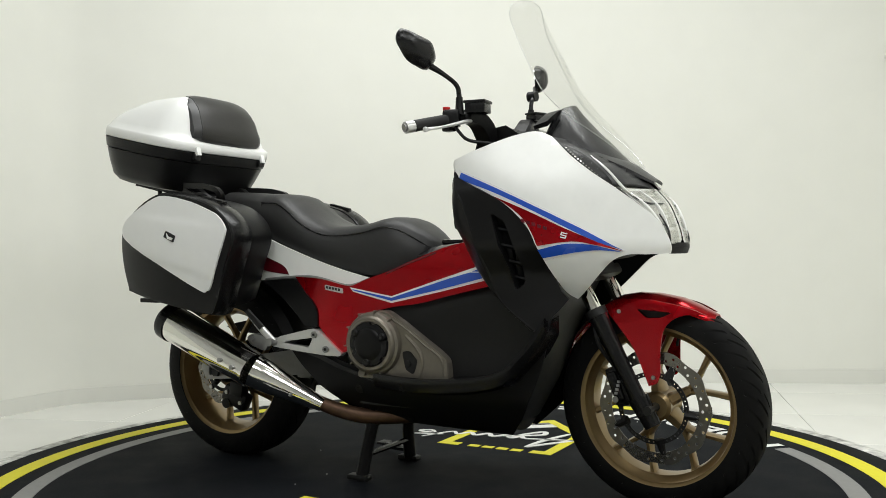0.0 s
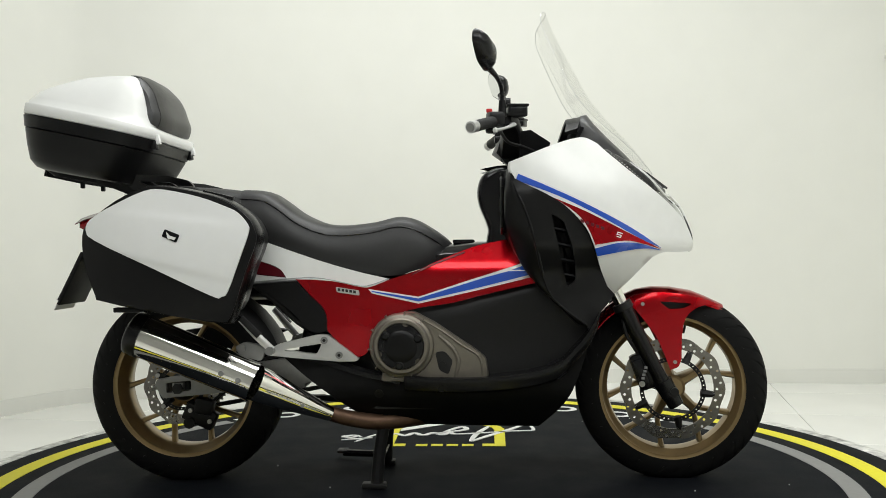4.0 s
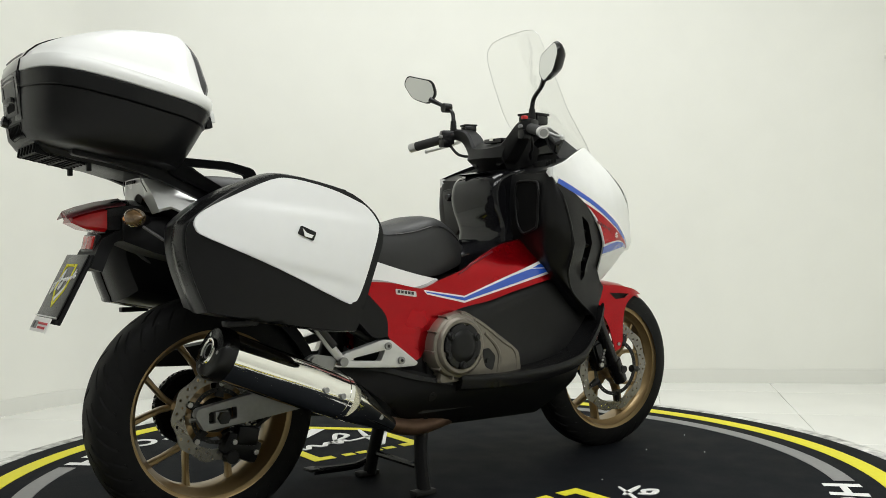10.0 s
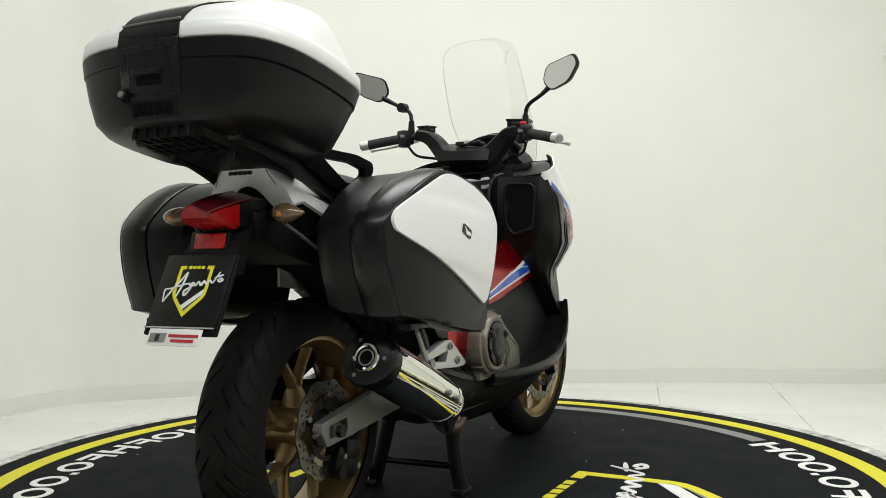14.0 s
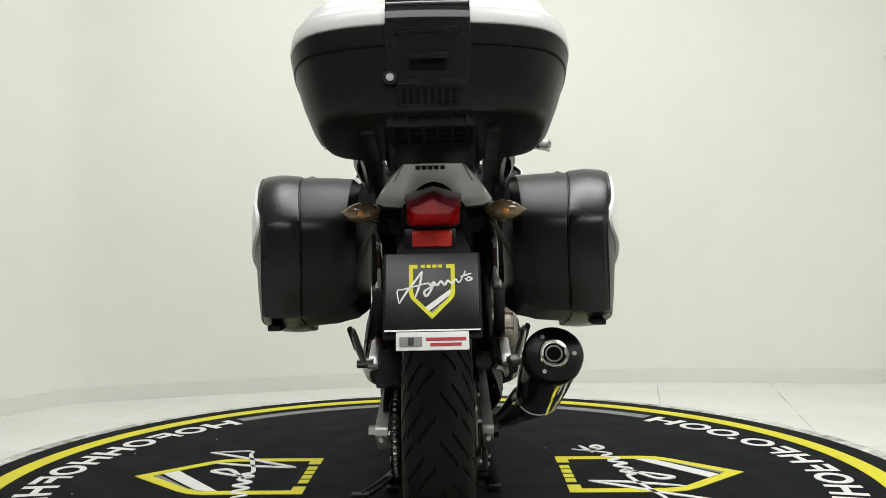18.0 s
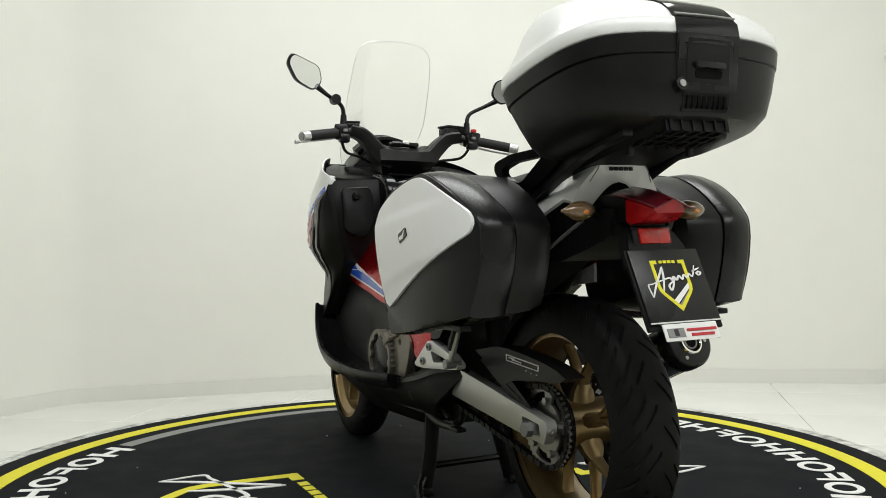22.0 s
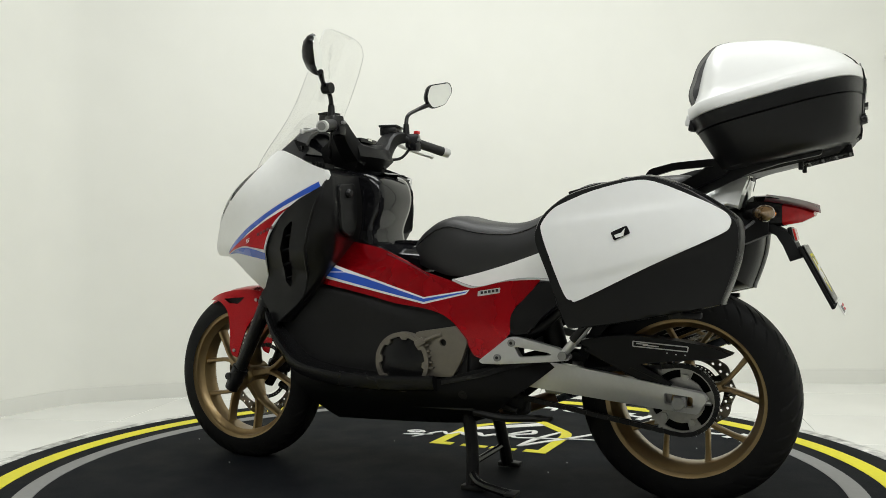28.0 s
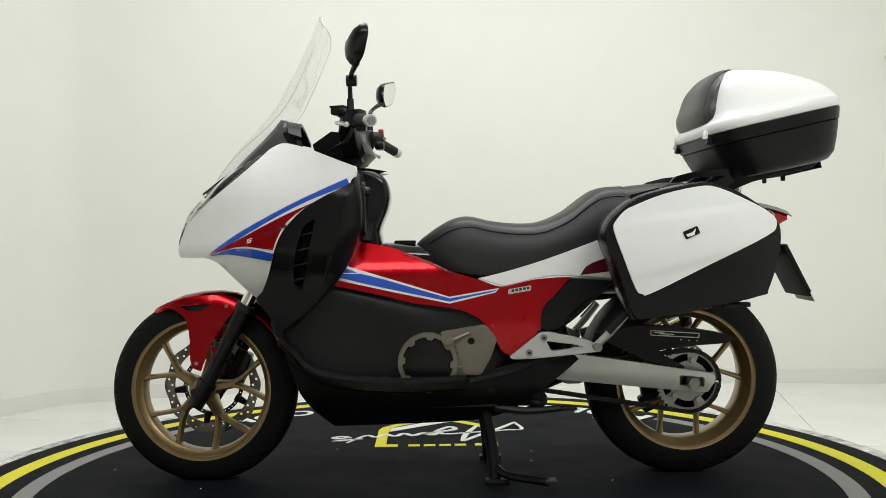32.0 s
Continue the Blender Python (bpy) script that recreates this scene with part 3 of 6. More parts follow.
# --- chain: one loop of link plates and rollers
def chain():
    r1, r2 = 0.097, 0.036
    c1, c2 = np.array((RX, RZ)), np.array((-0.33, 0.318))
    d = c2 - c1
    L = np.linalg.norm(d)
    ang = math.atan2(d[1], d[0])
    off = math.acos((r1 - r2) / L)
    pts = [c1 + r1 * np.array((math.cos(a), math.sin(a))) for a in np.linspace(ang + off, ang + 2 * math.pi - off, 26)]
    pts += [c2 + r2 * np.array((math.cos(a), math.sin(a))) for a in np.linspace(ang - off, ang + off, 8)]
    pts.append(pts[0])
    seg = [0]
    for a, b in zip(pts, pts[1:]):
        seg.append(seg[-1] + np.linalg.norm(b - a))
    n = int(seg[-1] / 0.0159)
    bms = []
    for k in range(n):
        s0, s1 = seg[-1] * k / n, seg[-1] * (k + 1) / n
        p = [np.array((np.interp(s, seg, [q[0] for q in pts]), np.interp(s, seg, [q[1] for q in pts]))) for s in (s0, s1)]
        mid, dd = (p[0] + p[1]) / 2, p[1] - p[0]
        a = math.atan2(dd[1], dd[0])
        for y in ((0.092, 0.111) if k % 2 else (0.095, 0.108)):
            bms.append(box((mid[0], y, mid[1]), (0.021, 0.002, 0.0125), 0, Matrix.Rotation(-a, 4, "Y")))
        bms.append(cyl((p[0][0], 0.091, p[0][1]), (p[0][0], 0.112, p[0][1]), 0.0045, 6))
    return join(*bms)


part("chain", chain(), "dark", bike, "dark oily drive chain")

# --- swingarm
SW = rounded([(-0.36, 0.322), (-0.425, 0.398), (-0.450, 0.397), (-0.610, 0.373), (-0.770, 0.347), (-0.868, 0.331), (-0.874, 0.313), (-0.850, 0.272), (-0.706, 0.285), (-0.527, 0.304)], 0.008)
SLOT = rounded([(-0.760, 0.328), (-0.760, 0.297), (-0.838, 0.289), (-0.838, 0.320)], 0.006)
for nm, s in SIDES:
    y0, y1 = (0.120, 0.148) if s > 0 else (-0.100, -0.126)
    if s > 0:
        # the left arm is folded along its length: the lower flank leans inwards
        part("swingarm", sheet(SW, lambda u, v: (u, 0.119, v), lambda u, v: (u, 0.148 - 0.17 * max(0.0, 0.352 + 0.115 * (u + 0.43) - v), v), [SLOT], 0.021), "alu", bike, "brushed aluminium swingarm", angle=30)
    else:
        # same metal as the left arm; the darker copy paints in its shade
        part("swingarm", plate(SW, y0, y1, [SLOT], 0.06, 0.004), "alu_dark", bike, "brushed aluminium swingarm", angle=30)
    part("axle_block", box((RX - 0.002, s * (0.136 if s > 0 else 0.114), RZ + 0.002), (0.034, 0.026, 0.030), 0.002), "alu_dark", bike)
    part("chain_adjuster", cyl((-0.845, s * (0.134 if s > 0 else 0.113), RZ + 0.002), (-0.885, s * (0.134 if s > 0 else 0.113), RZ), 0.006, 8), "steel", bike)
part("swingarm_bridge", box((-0.43, 0, 0.335), (0.06, 0.24, 0.07), 0.012), "alu_dark", bike)
# chain guard with its caution label
part("chain_guard", sheet(outline([(-0.50, 0.462), (-0.62, 0.482), (-0.72, 0.480), (-0.83, 0.468), (-0.90, 0.455)], [(-0.90, 0.455), (-0.942, 0.440)], [(-0.942, 0.440), (-0.90, 0.425), (-0.80, 0.418), (-0.70, 0.405), (-0.66, 0.39)], [(-0.66, 0.39), (-0.745, 0.36)], [(-0.745, 0.36), (-0.50, 0.385)]), lambda u, v: (u, 0.138, v), lambda u, v: (u, 0.085, v), (), 0.06), "plastic", bike, "black chain guard")
for (xa, za), (xb, zb) in (((-0.672, 0.468), (-0.825, 0.457)), ((-0.672, 0.454), (-0.823, 0.444)), ((-0.672, 0.468), (-0.672, 0.454)), ((-0.825, 0.457), (-0.823, 0.444)), ((-0.682, 0.462), (-0.715, 0.460)), ((-0.70, 0.458), (-0.745, 0.455)), ((-0.765, 0.438), (-0.769, 0.438)), ((-0.790, 0.435), (-0.794, 0.435)), ((-0.815, 0.434), (-0.819, 0.434))):
    part("caution_mark", cyl((xa, 0.1385, za), (xb, 0.1385, zb), 0.0017, 6), "white_print", bike, "thin light line of a caution mark")
part("chain_case", plate(rounded([(-0.52, 0.440), (-0.60, 0.455), (-0.785, 0.350), (-0.735, 0.335)], 0.012), 0.118, 0.136, (), 0.06, 0.003), "plastic", bike, "black chain case strut")
# hugger over the rear tyre
rings = []
for a in np.linspace(radians(20), radians(128), 14):
    r = RR + 0.016
    rings.append([(RX + math.cos(a) * (r + dr), y, RZ + math.sin(a) * (r + dr)) for y, dr in ((-0.088, -0.035), (-0.070, 0), (0, 0.012), (0.070, 0), (0.088, -0.035), (0.084, -0.037), (0.068, -0.004), (0, 0.008), (-0.068, -0.004), (-0.084, -0.037))])
part("rear_mudguard", loft(rings[:7]), "plastic", bike, "black inner mudguard over the rear tyre")

# --- front fork, fender, brake
_up = Vector((-math.sin(radians(RAKE)), 0, math.cos(radians(RAKE))))
for nm, s in SIDES:
    a = Vector((FX - 0.012, s * 0.098, FZ - 0.015))
    part("fork_leg", moved(tube([tuple(a), tuple(a + _up * 0.10), tuple(a + _up * 0.31)], [0.026, 0.022, 0.0275], 18, 5), STEER), "plastic_satin", bike, "black fork slider")
    part("fork_tube", moved(cyl(tuple(a + _up * 0.31), tuple(a + _up * 0.60), 0.0205, 18), STEER), "chrome", bike, "chromed fork tube")
    part("fork_seal", moved(cyl(tuple(a + _up * 0.30), tuple(a + _up * 0.322), 0.031, 18, bev=0.003), STEER), "dark", bike)
    part("axle_clamp", moved(tube([tuple(a - _up * 0.035 + Vector((0.004, 0, 0))), tuple(a + _up * 0.05)], [0.022, 0.028], 14, 3, 1.1), STEER), "plastic_satin", bike)
FEND = outline([(0.893, 0.548), (0.840, 0.570), (0.765, 0.586), (0.695, 0.590), (0.640, 0.584), (0.604, 0.568)], [(0.604, 0.568), (0.643, 0.525), (0.695, 0.455), (0.725, 0.385), (0.738, 0.350)], [(0.738, 0.350), (0.762, 0.360), (0.772, 0.385)], [(0.772, 0.385), (0.774, 0.46), (0.786, 0.512), (0.815, 0.540), (0.850, 0.552)])
FHOLE = rounded([(0.706, 0.563), (0.806, 0.555), (0.776, 0.541), (0.735, 0.539)], 0.006)


def fend_y(x, z):
    r = math.hypot(x - FX, z - FZ)
    edge = max(0.0, min(1.0, (r - 0.26) / 0.07))
    return 0.086 - 0.030 * edge ** 2 - (0.02 * max(0, (x - 0.78) / 0.1) ** 2)


for nm, s in SIDES:
    part("front_fender_side", moved(sheet(FEND, lambda u, v, s=s: (u, s * fend_y(u, v), v), lambda u, v, s=s: (u, s * (fend_y(u, v) - 0.004), v), [FHOLE], 0.02), STEER), "red", bike, "candy red front fender side", angle=50)
    part("fender_vent", moved(plate(FHOLE, s * 0.070, s * 0.066), STEER), "dark", bike)
    for bx, bz in ((0.752, 0.375), (0.655, 0.555)):
        part("fender_bolt", moved(cyl((bx, s * 0.084, bz), (bx, s * (fend_y(bx, bz) + 0.004), bz), 0.006, 10, bev=0.0015), STEER), "steel", bike)
rings = []
for k, (x, z, w, h) in enumerate([(0.908, 0.543, 0.030, 0.004), (0.885, 0.550, 0.050, 0.008), (0.850, 0.563, 0.058, 0.012), (0.810, 0.577, 0.060, 0.014), (0.747, 0.586, 0.062, 0.016), (0.690, 0.588, 0.062, 0.016), (0.640, 0.580, 0.062, 0.016), (0.600, 0.562, 0.062, 0.016), (0.545, 0.520, 0.064, 0.016), (0.505, 0.475, 0.064, 0.016), (0.490, 0.435, 0.062, 0.016)]):
    rings.append([(x, y * w, z + h * (1 - y * y) - 0.012 * abs(y) ** 4 - lo) for y, lo in [(q, 0) for q in np.linspace(-1, 1, 11)] + [(q, 0.004) for q in np.linspace(1, -1, 11)]])
part("front_fender", moved(loft(rings), STEER), "red", bike, "candy red front fender", angle=50)
part("brake_caliper", moved(join(box((0.655, -0.075, 0.345), (0.055, 0.05, 0.115), 0.012, Matrix.Rotation(radians(-20), 4, "Y")), box((0.648, -0.100, 0.345), (0.03, 0.02, 0.085), 0.008, Matrix.Rotation(radians(-20), 4, "Y"))), STEER), "plastic_satin", bike, "black brake caliper")
for dz in (-0.035, 0.035):
    part("caliper_bolt", moved(cyl((0.66 + dz * 0.3, -0.112, 0.345 + dz), (0.66 + dz * 0.3, -0.104, 0.345 + dz), 0.009, 10), STEER), "steel", bike)
for k in range(4):
    part("caliper_bar", moved(box((0.652 + k * 0.003, -0.1115, 0.328 + k * 0.011), (0.009, 0.002, 0.007), 0), STEER), "grey_print", bike)
part("brake_hose", moved(tube([(0.64, -0.09, 0.40), (0.60, -0.11, 0.47), (0.585, -0.10, 0.56), (0.56, -0.08, 0.62)], 0.006, 8), STEER), "dark", bike, "black brake hose")
# --- front fairing
def fair_y(x, z):
    """Half width of the white front fairing."""
    w = interp(x, (0.22, 0.30, 0.40, 0.47, 0.55, 0.63, 0.70, 0.75, 0.785, 0.80), (0.290, 0.297, 0.292, 0.282, 0.262, 0.226, 0.184, 0.148, 0.122, 0.110))
    top = max(0.0, z - 0.86)
    low = max(0.0, 0.74 - z)
    crease = 0.005 * math.exp(-((z - (1.15 - 0.62 * x)) / 0.05) ** 2)
    return w - interp(x, (0.28, 0.52), (0.15, 2.3)) * top ** 2 - 0.45 * low - 1.5 * low ** 2 + crease * max(0.0, min(1.0, (0.75 - x) / 0.2))


def skin(fn, s, lift=0.0):
    return lambda u, v: (u, s * (fn(u, v) + lift), v)


def panel(name, out, fn, s, mat, parent, label="", th=0.006, lift=0.0, holes=(), grid=0.022, angle=50):
    return part(name, sheet(out, skin(fn, s, lift), skin(fn, s, lift - th), holes, grid), mat, parent, label, angle)


FAIR = outline([(0.237, 0.981), (0.287, 1.000), (0.353, 1.027), (0.419, 1.050), (0.460, 1.056), (0.497, 1.040)],
               [(0.497, 1.040), (0.552, 0.988), (0.610, 0.940), (0.668, 0.897), (0.718, 0.857)],
               [(0.718, 0.857), (0.762, 0.815), (0.790, 0.770), (0.801, 0.735), (0.797, 0.714)],
               [(0.797, 0.714), (0.745, 0.712), (0.702, 0.712), (0.661, 0.696), (0.619, 0.655), (0.586, 0.620), (0.552, 0.588)],
               [(0.552, 0.588), (0.535, 0.600), (0.524, 0.614)],
               [(0.524, 0.614), (0.498, 0.676), (0.478, 0.734), (0.456, 0.784), (0.422, 0.825), (0.380, 0.861), (0.330, 0.890), (0.288, 0.910), (0.251, 0.931)],
               [(0.251, 0.931), (0.238, 0.955), (0.237, 0.981)])
BLUE1 = outline([(0.259, 0.945), (0.355, 0.903), (0.455, 0.856), (0.588, 0.787), (0.690, 0.724)], [(0.690, 0.724), (0.621, 0.752), (0.488, 0.824), (0.371, 0.881), (0.252, 0.927)], [(0.252, 0.927), (0.259, 0.945)])
RED1 = outline([(0.330, 0.887), (0.450, 0.836), (0.571, 0.776), (0.690, 0.721)], [(0.690, 0.721), (0.630, 0.738), (0.571, 0.748), (0.481, 0.737)], [(0.481, 0.737), (0.466, 0.774), (0.446, 0.808), (0.415, 0.838), (0.372, 0.867), (0.330, 0.887)])
BLUE2 = outline([(0.480, 0.726), (0.555, 0.742), (0.621, 0.738), (0.688, 0.719)], [(0.688, 0.719), (0.630, 0.724), (0.580, 0.719), (0.539, 0.712), (0.489, 0.703)], [(0.489, 0.703), (0.480, 0.726)])


for nm, s in SIDES:
    f = panel("front_fairing", FAIR, fair_y, s, "white", bike, "glossy pearl white front fairing", grid=0.018)
    panel("fairing_lining", FAIR, fair_y, s, "plastic_matt", f, "black inner lining", 0.003, -0.0085, grid=0.03)
    panel("stripe_edge", outline([(0.254, 0.951), (0.355, 0.908), (0.455, 0.861), (0.588, 0.791), (0.697, 0.722)], [(0.697, 0.722), (0.640, 0.728), (0.580, 0.716), (0.539, 0.708), (0.493, 0.696)], [(0.493, 0.696), (0.478, 0.738), (0.458, 0.784), (0.424, 0.825), (0.382, 0.861), (0.332, 0.890), (0.290, 0.910), (0.254, 0.930)], [(0.254, 0.930), (0.254, 0.951)]), fair_y, s, "stripe_white", f, "white edging of the stripes", 0.003, 0.0012)
    panel("blue_stripe", BLUE1, fair_y, s, "blue", f, "blue stripe", 0.003, 0.0022, grid=0.012)
    panel("red_field", RED1, fair_y, s, "red", f, "red field of the side graphic", 0.003, 0.0022, grid=0.012)
    panel("blue_stripe", BLUE2, fair_y, s, "blue", f, "blue stripe", 0.003, 0.0022, grid=0.012)
    # the white skin turns in at the rear corner
    turn = cr([(0.239, 0.981), (0.236, 0.968), (0.238, 0.955), (0.243, 0.942), (0.251, 0.931)], 3)
    part("fairing_return", loft([[(x + 0.002, s * (fair_y(x, z) - 0.0005), z), (x - 0.005, s * (fair_y(x, z) - 0.004), z), (x - 0.007, s * (fair_y(x, z) - 0.012), z - 0.001), (x - 0.004, s * (fair_y(x, z) - 0.026), z - 0.003), (x + 0.004, s * (fair_y(x, z) - 0.026), z - 0.003), (x + 0.006, s * (fair_y(x, z) - 0.008), z)] for x, z in turn]), "white", f, "white edge turned in towards the rider", angle=60)
    # small model mark as plain bars
    for k, (bx, bw) in enumerate(((0.438, 0.010), (0.453, 0.010), (0.468, 0.010), (0.483, 0.010), (0.498, 0.010))):
        panel("mark_bar", [(bx, 0.812 - k * 0.0052), (bx + bw, 0.812 - k * 0.0052 - 0.003), (bx + bw, 0.803 - k * 0.0052 - 0.003), (bx, 0.803 - k * 0.0052)], fair_y, s, "red_trim", f, "", 0.002, 0.0030)
    q = -s
    for a0, b0, a1, b1 in ((-0.011, 0.010, 0.011, 0.010), (-0.011, 0.012, -0.011, -0.002), (-0.011, 0.0, 0.011, 0.0), (0.011, 0.002, 0.011, -0.012), (0.011, -0.010, -0.011, -0.010)):
        pts = [(a0 - 0.0018, b0 + 0.0022), (a1 + 0.0018, b1 + 0.0022), (a1 + 0.0018, b1 - 0.0022), (a0 - 0.0018, b0 - 0.0022)] if abs(a0 - a1) > 0.01 else [(a0 - 0.0026, b0), (a0 + 0.0026, b0), (a1 + 0.0026, b1), (a1 - 0.0026, b1)]
        panel("model_letter", [(0.552 + 0.58 * (q * u + 0.45 * q * v), 0.765 + 0.58 * (v - 0.30 * q * u)) for u, v in pts], fair_y, s, "stripe_white", f, "", 0.002, 0.0048)

# nose, headlamp and its housing
LZ = (0.70, 0.735, 0.77, 0.815, 0.855, 0.895, 0.94, 0.985, 1.04)
LE = (0.799, 0.801, 0.790, 0.762, 0.718, 0.668, 0.610, 0.552, 0.497)
LC = (0.805, 0.807, 0.802, 0.787, 0.768, 0.734, 0.688, 0.626, 0.520)


def lamp_y(x, z):
    xe, xc = interp(z, LZ, LE), interp(z, LZ, LC)
    t = max(0.0, min(1.0, (x - xe) / max(0.004, xc - xe)))
    ye = fair_y(xe, z) - 0.006
    yc = min(0.035, ye)
    return yc + (ye - yc) * math.sqrt(max(0.0, 1 - t * t))


LOW = outline([(0.668, 0.897), (0.718, 0.857)], [(0.718, 0.857), (0.762, 0.815), (0.790, 0.770), (0.800, 0.740)], [(0.800, 0.740), (0.806, 0.740)], [(0.806, 0.740), (0.802, 0.770), (0.787, 0.815), (0.768, 0.855), (0.734, 0.895)], [(0.734, 0.895), (0.668, 0.897)])
UPP = outline([(0.497, 1.040), (0.552, 0.988), (0.610, 0.940), (0.668, 0.898)], [(0.668, 0.898), (0.734, 0.896)], [(0.734, 0.896), (0.688, 0.940), (0.626, 0.985), (0.520, 1.040)], [(0.520, 1.040), (0.497, 1.040)])
STRIP = outline([(0.508, 1.026), (0.556, 0.988), (0.612, 0.943), (0.668, 0.900)], [(0.668, 0.900), (0.660, 0.918), (0.622, 0.958), (0.575, 0.994), (0.508, 1.026)])
for nm, s in SIDES:
    panel("lamp_upper", UPP, lamp_y, s, "cowl", bike, "dark panel beside the beak", 0.012, -0.001, grid=0.015)
    h = panel("headlamp", LOW, lambda x, z: lamp_y(x, z) - 0.008, s, "lamp_chrome", bike, "faceted clear headlamp", 0.02, grid=0.012)
    for line, w in ((((0.700, 0.884), (0.738, 0.850), (0.768, 0.806), (0.786, 0.760), (0.792, 0.722)), 0.006), (((0.724, 0.886), (0.760, 0.850), (0.783, 0.806), (0.796, 0.762)), 0.005)):
        part("lamp_blade", tube([(x, s * (lamp_y(x, z) - 0.004), z) for x, z in line], [0.002] + [w] * (len(line) - 2) + [0.002], 6, 4), "white", h, "pale blade inside the lamp", angle=20)
    for cx, cy, cz, r, a in ((0.748, 0.112, 0.832, 0.026, 60), (0.776, 0.082, 0.775, 0.022, 40)):
        part("reflector_bowl", moved(lathe([(0.0, 0.0), (0.5 * r, 0.002), (0.86 * r, 0.010), (r, 0.020), (0.9 * r, 0.020), (0.7 * r, 0.010), (0.0, 0.003)], 20, "y"), Matrix.Translation((cx, s * cy, cz)) @ Matrix.Rotation(radians(s * a + (0 if s > 0 else 180)), 4, "Z")), "chrome", h, "bright reflector bowl")
        part("lamp_socket", moved(cyl((0, 0.004, 0), (0, 0.012, 0), r * 0.36, 10), Matrix.Translation((cx, s * cy, cz)) @ Matrix.Rotation(radians(s * a + (0 if s > 0 else 180)), 4, "Z")), "plastic", h)
    for line in (((0.790, 0.722), (0.798, 0.750), (0.790, 0.785), (0.772, 0.822)), ((0.712, 0.872), (0.735, 0.856), (0.752, 0.850), (0.768, 0.852)), ((0.752, 0.836), (0.770, 0.802), (0.786, 0.790))):
        part("lamp_divider", tube([(x, s * (lamp_y(x, z) - 0.002), z) for x, z in line], [0.001] + [0.0028] * (len(line) - 2) + [0.0015], 8), "cowl", h, "dark divider inside the lamp")
    part("lamp_brow", tube([(x, s * (lamp_y(x, z) + 0.0015), z) for x, z in ((0.700, 0.876), (0.732, 0.846), (0.762, 0.808), (0.784, 0.765), (0.792, 0.725))], [0.001, 0.0025, 0.003, 0.003, 0.002], 8), "alu", h, "bright lamp edge")
    st = panel("indicator_strip", STRIP, lamp_y, s, "dark", bike, "dark mesh indicator strip", 0.004, 0.0015, grid=0.015)
    for k in range(15):
        t = k / 14
        x, z = 0.540 + 0.105 * t, 1.006 - 0.092 * t
        panel("mesh_dot", circle(x, z, 0.0026, 6), lamp_y, s, "lens_grey", st, "", 0.001, 0.0028)
        if 1 < k < 13:
            panel("mesh_dot", circle(x + 0.001, z - 0.010, 0.0022, 6), lamp_y, s, "lens_grey", st, "", 0.001, 0.0028)
    part("lamp_wedge", tube([(x, s * (lamp_y(x, z) + 0.001), z) for x, z in ((0.600, 0.984), (0.645, 0.946), (0.690, 0.896), (0.716, 0.870))], [0.0015, 0.004, 0.004, 0.0015], 8, 5), "silver", bike, "silver blade beside the lamp")
    part("lamp_glass", sheet(LOW, lambda u, v, s=s: (u + 0.001, s * (lamp_y(u, v) + 0.002), v + 0.001), lambda u, v, s=s: (u, s * lamp_y(u, v), v), (), 0.015), "lamp_glass", h, "clear lamp glass", angle=60)
rings = []
for y in np.linspace(-1, 1, 9):
    rings.append([(0.585 + (x - 0.60) * (1 - 0.04 * y * y), y * w, z - 0.004) for x, z, w in ((0.54, 1.025, 0.10), (0.615, 0.980, 0.07), (0.675, 0.935, 0.05), (0.722, 0.890, 0.045), (0.756, 0.850, 0.045), (0.780, 0.810, 0.05), (0.796, 0.765, 0.055), (0.804, 0.728, 0.06), (0.795, 0.722, 0.08), (0.74, 0.722, 0.10), (0.68, 0.728, 0.12), (0.60, 0.80, 0.12), (0.52, 0.95, 0.12))])
part("nose", loft(rings), "lamp_chrome", bike, "bright facets between the lamps")
part("chin", loft([[(0.815 - 0.018 * y * y, y * 0.088, 0.744), (0.819 - 0.018 * y * y, y * 0.088, 0.730), (0.812 - 0.018 * y * y, y * 0.084, 0.713), (0.76, y * 0.07, 0.716), (0.77, y * 0.07, 0.742)] for y in np.linspace(-1, 1, 9)]), "plastic_matt", bike, "black chin below the lamps")
part("nose_beak", loft([[(0.53, y * 0.150, 1.042 - 0.020 * y * y), (0.60, y * 0.135, 1.010 - 0.020 * y * y), (0.67, y * 0.098, 0.968 - 0.012 * y * y), (0.738, y * 0.045, 0.922 - 0.008 * y * y), (0.736, y * 0.045, 0.916 - 0.008 * y * y), (0.67, y * 0.098, 0.954 - 0.01 * y * y), (0.60, y * 0.135, 0.996 - 0.02 * y * y), (0.53, y * 0.150, 1.028 - 0.02 * y * y)] for y in np.linspace(-1, 1, 9)]), "cowl", bike, "satin black beak above the headlamp", angle=40)

# windscreen
SCX = ((0.955, 0.700), (1.024, 0.651), (1.066, 0.614), (1.124, 0.559), (1.196, 0.500), (1.260, 0.467), (1.332, 0.429), (1.405, 0.392), (1.472, 0.366))


def scr(y, z):
    xs = [p[1] for p in SCX]
    zs = [p[0] for p in SCX]
    return interp(z, zs, xs) - (2.3 + 1.0 * max(0, (1.35 - z))) * y * y


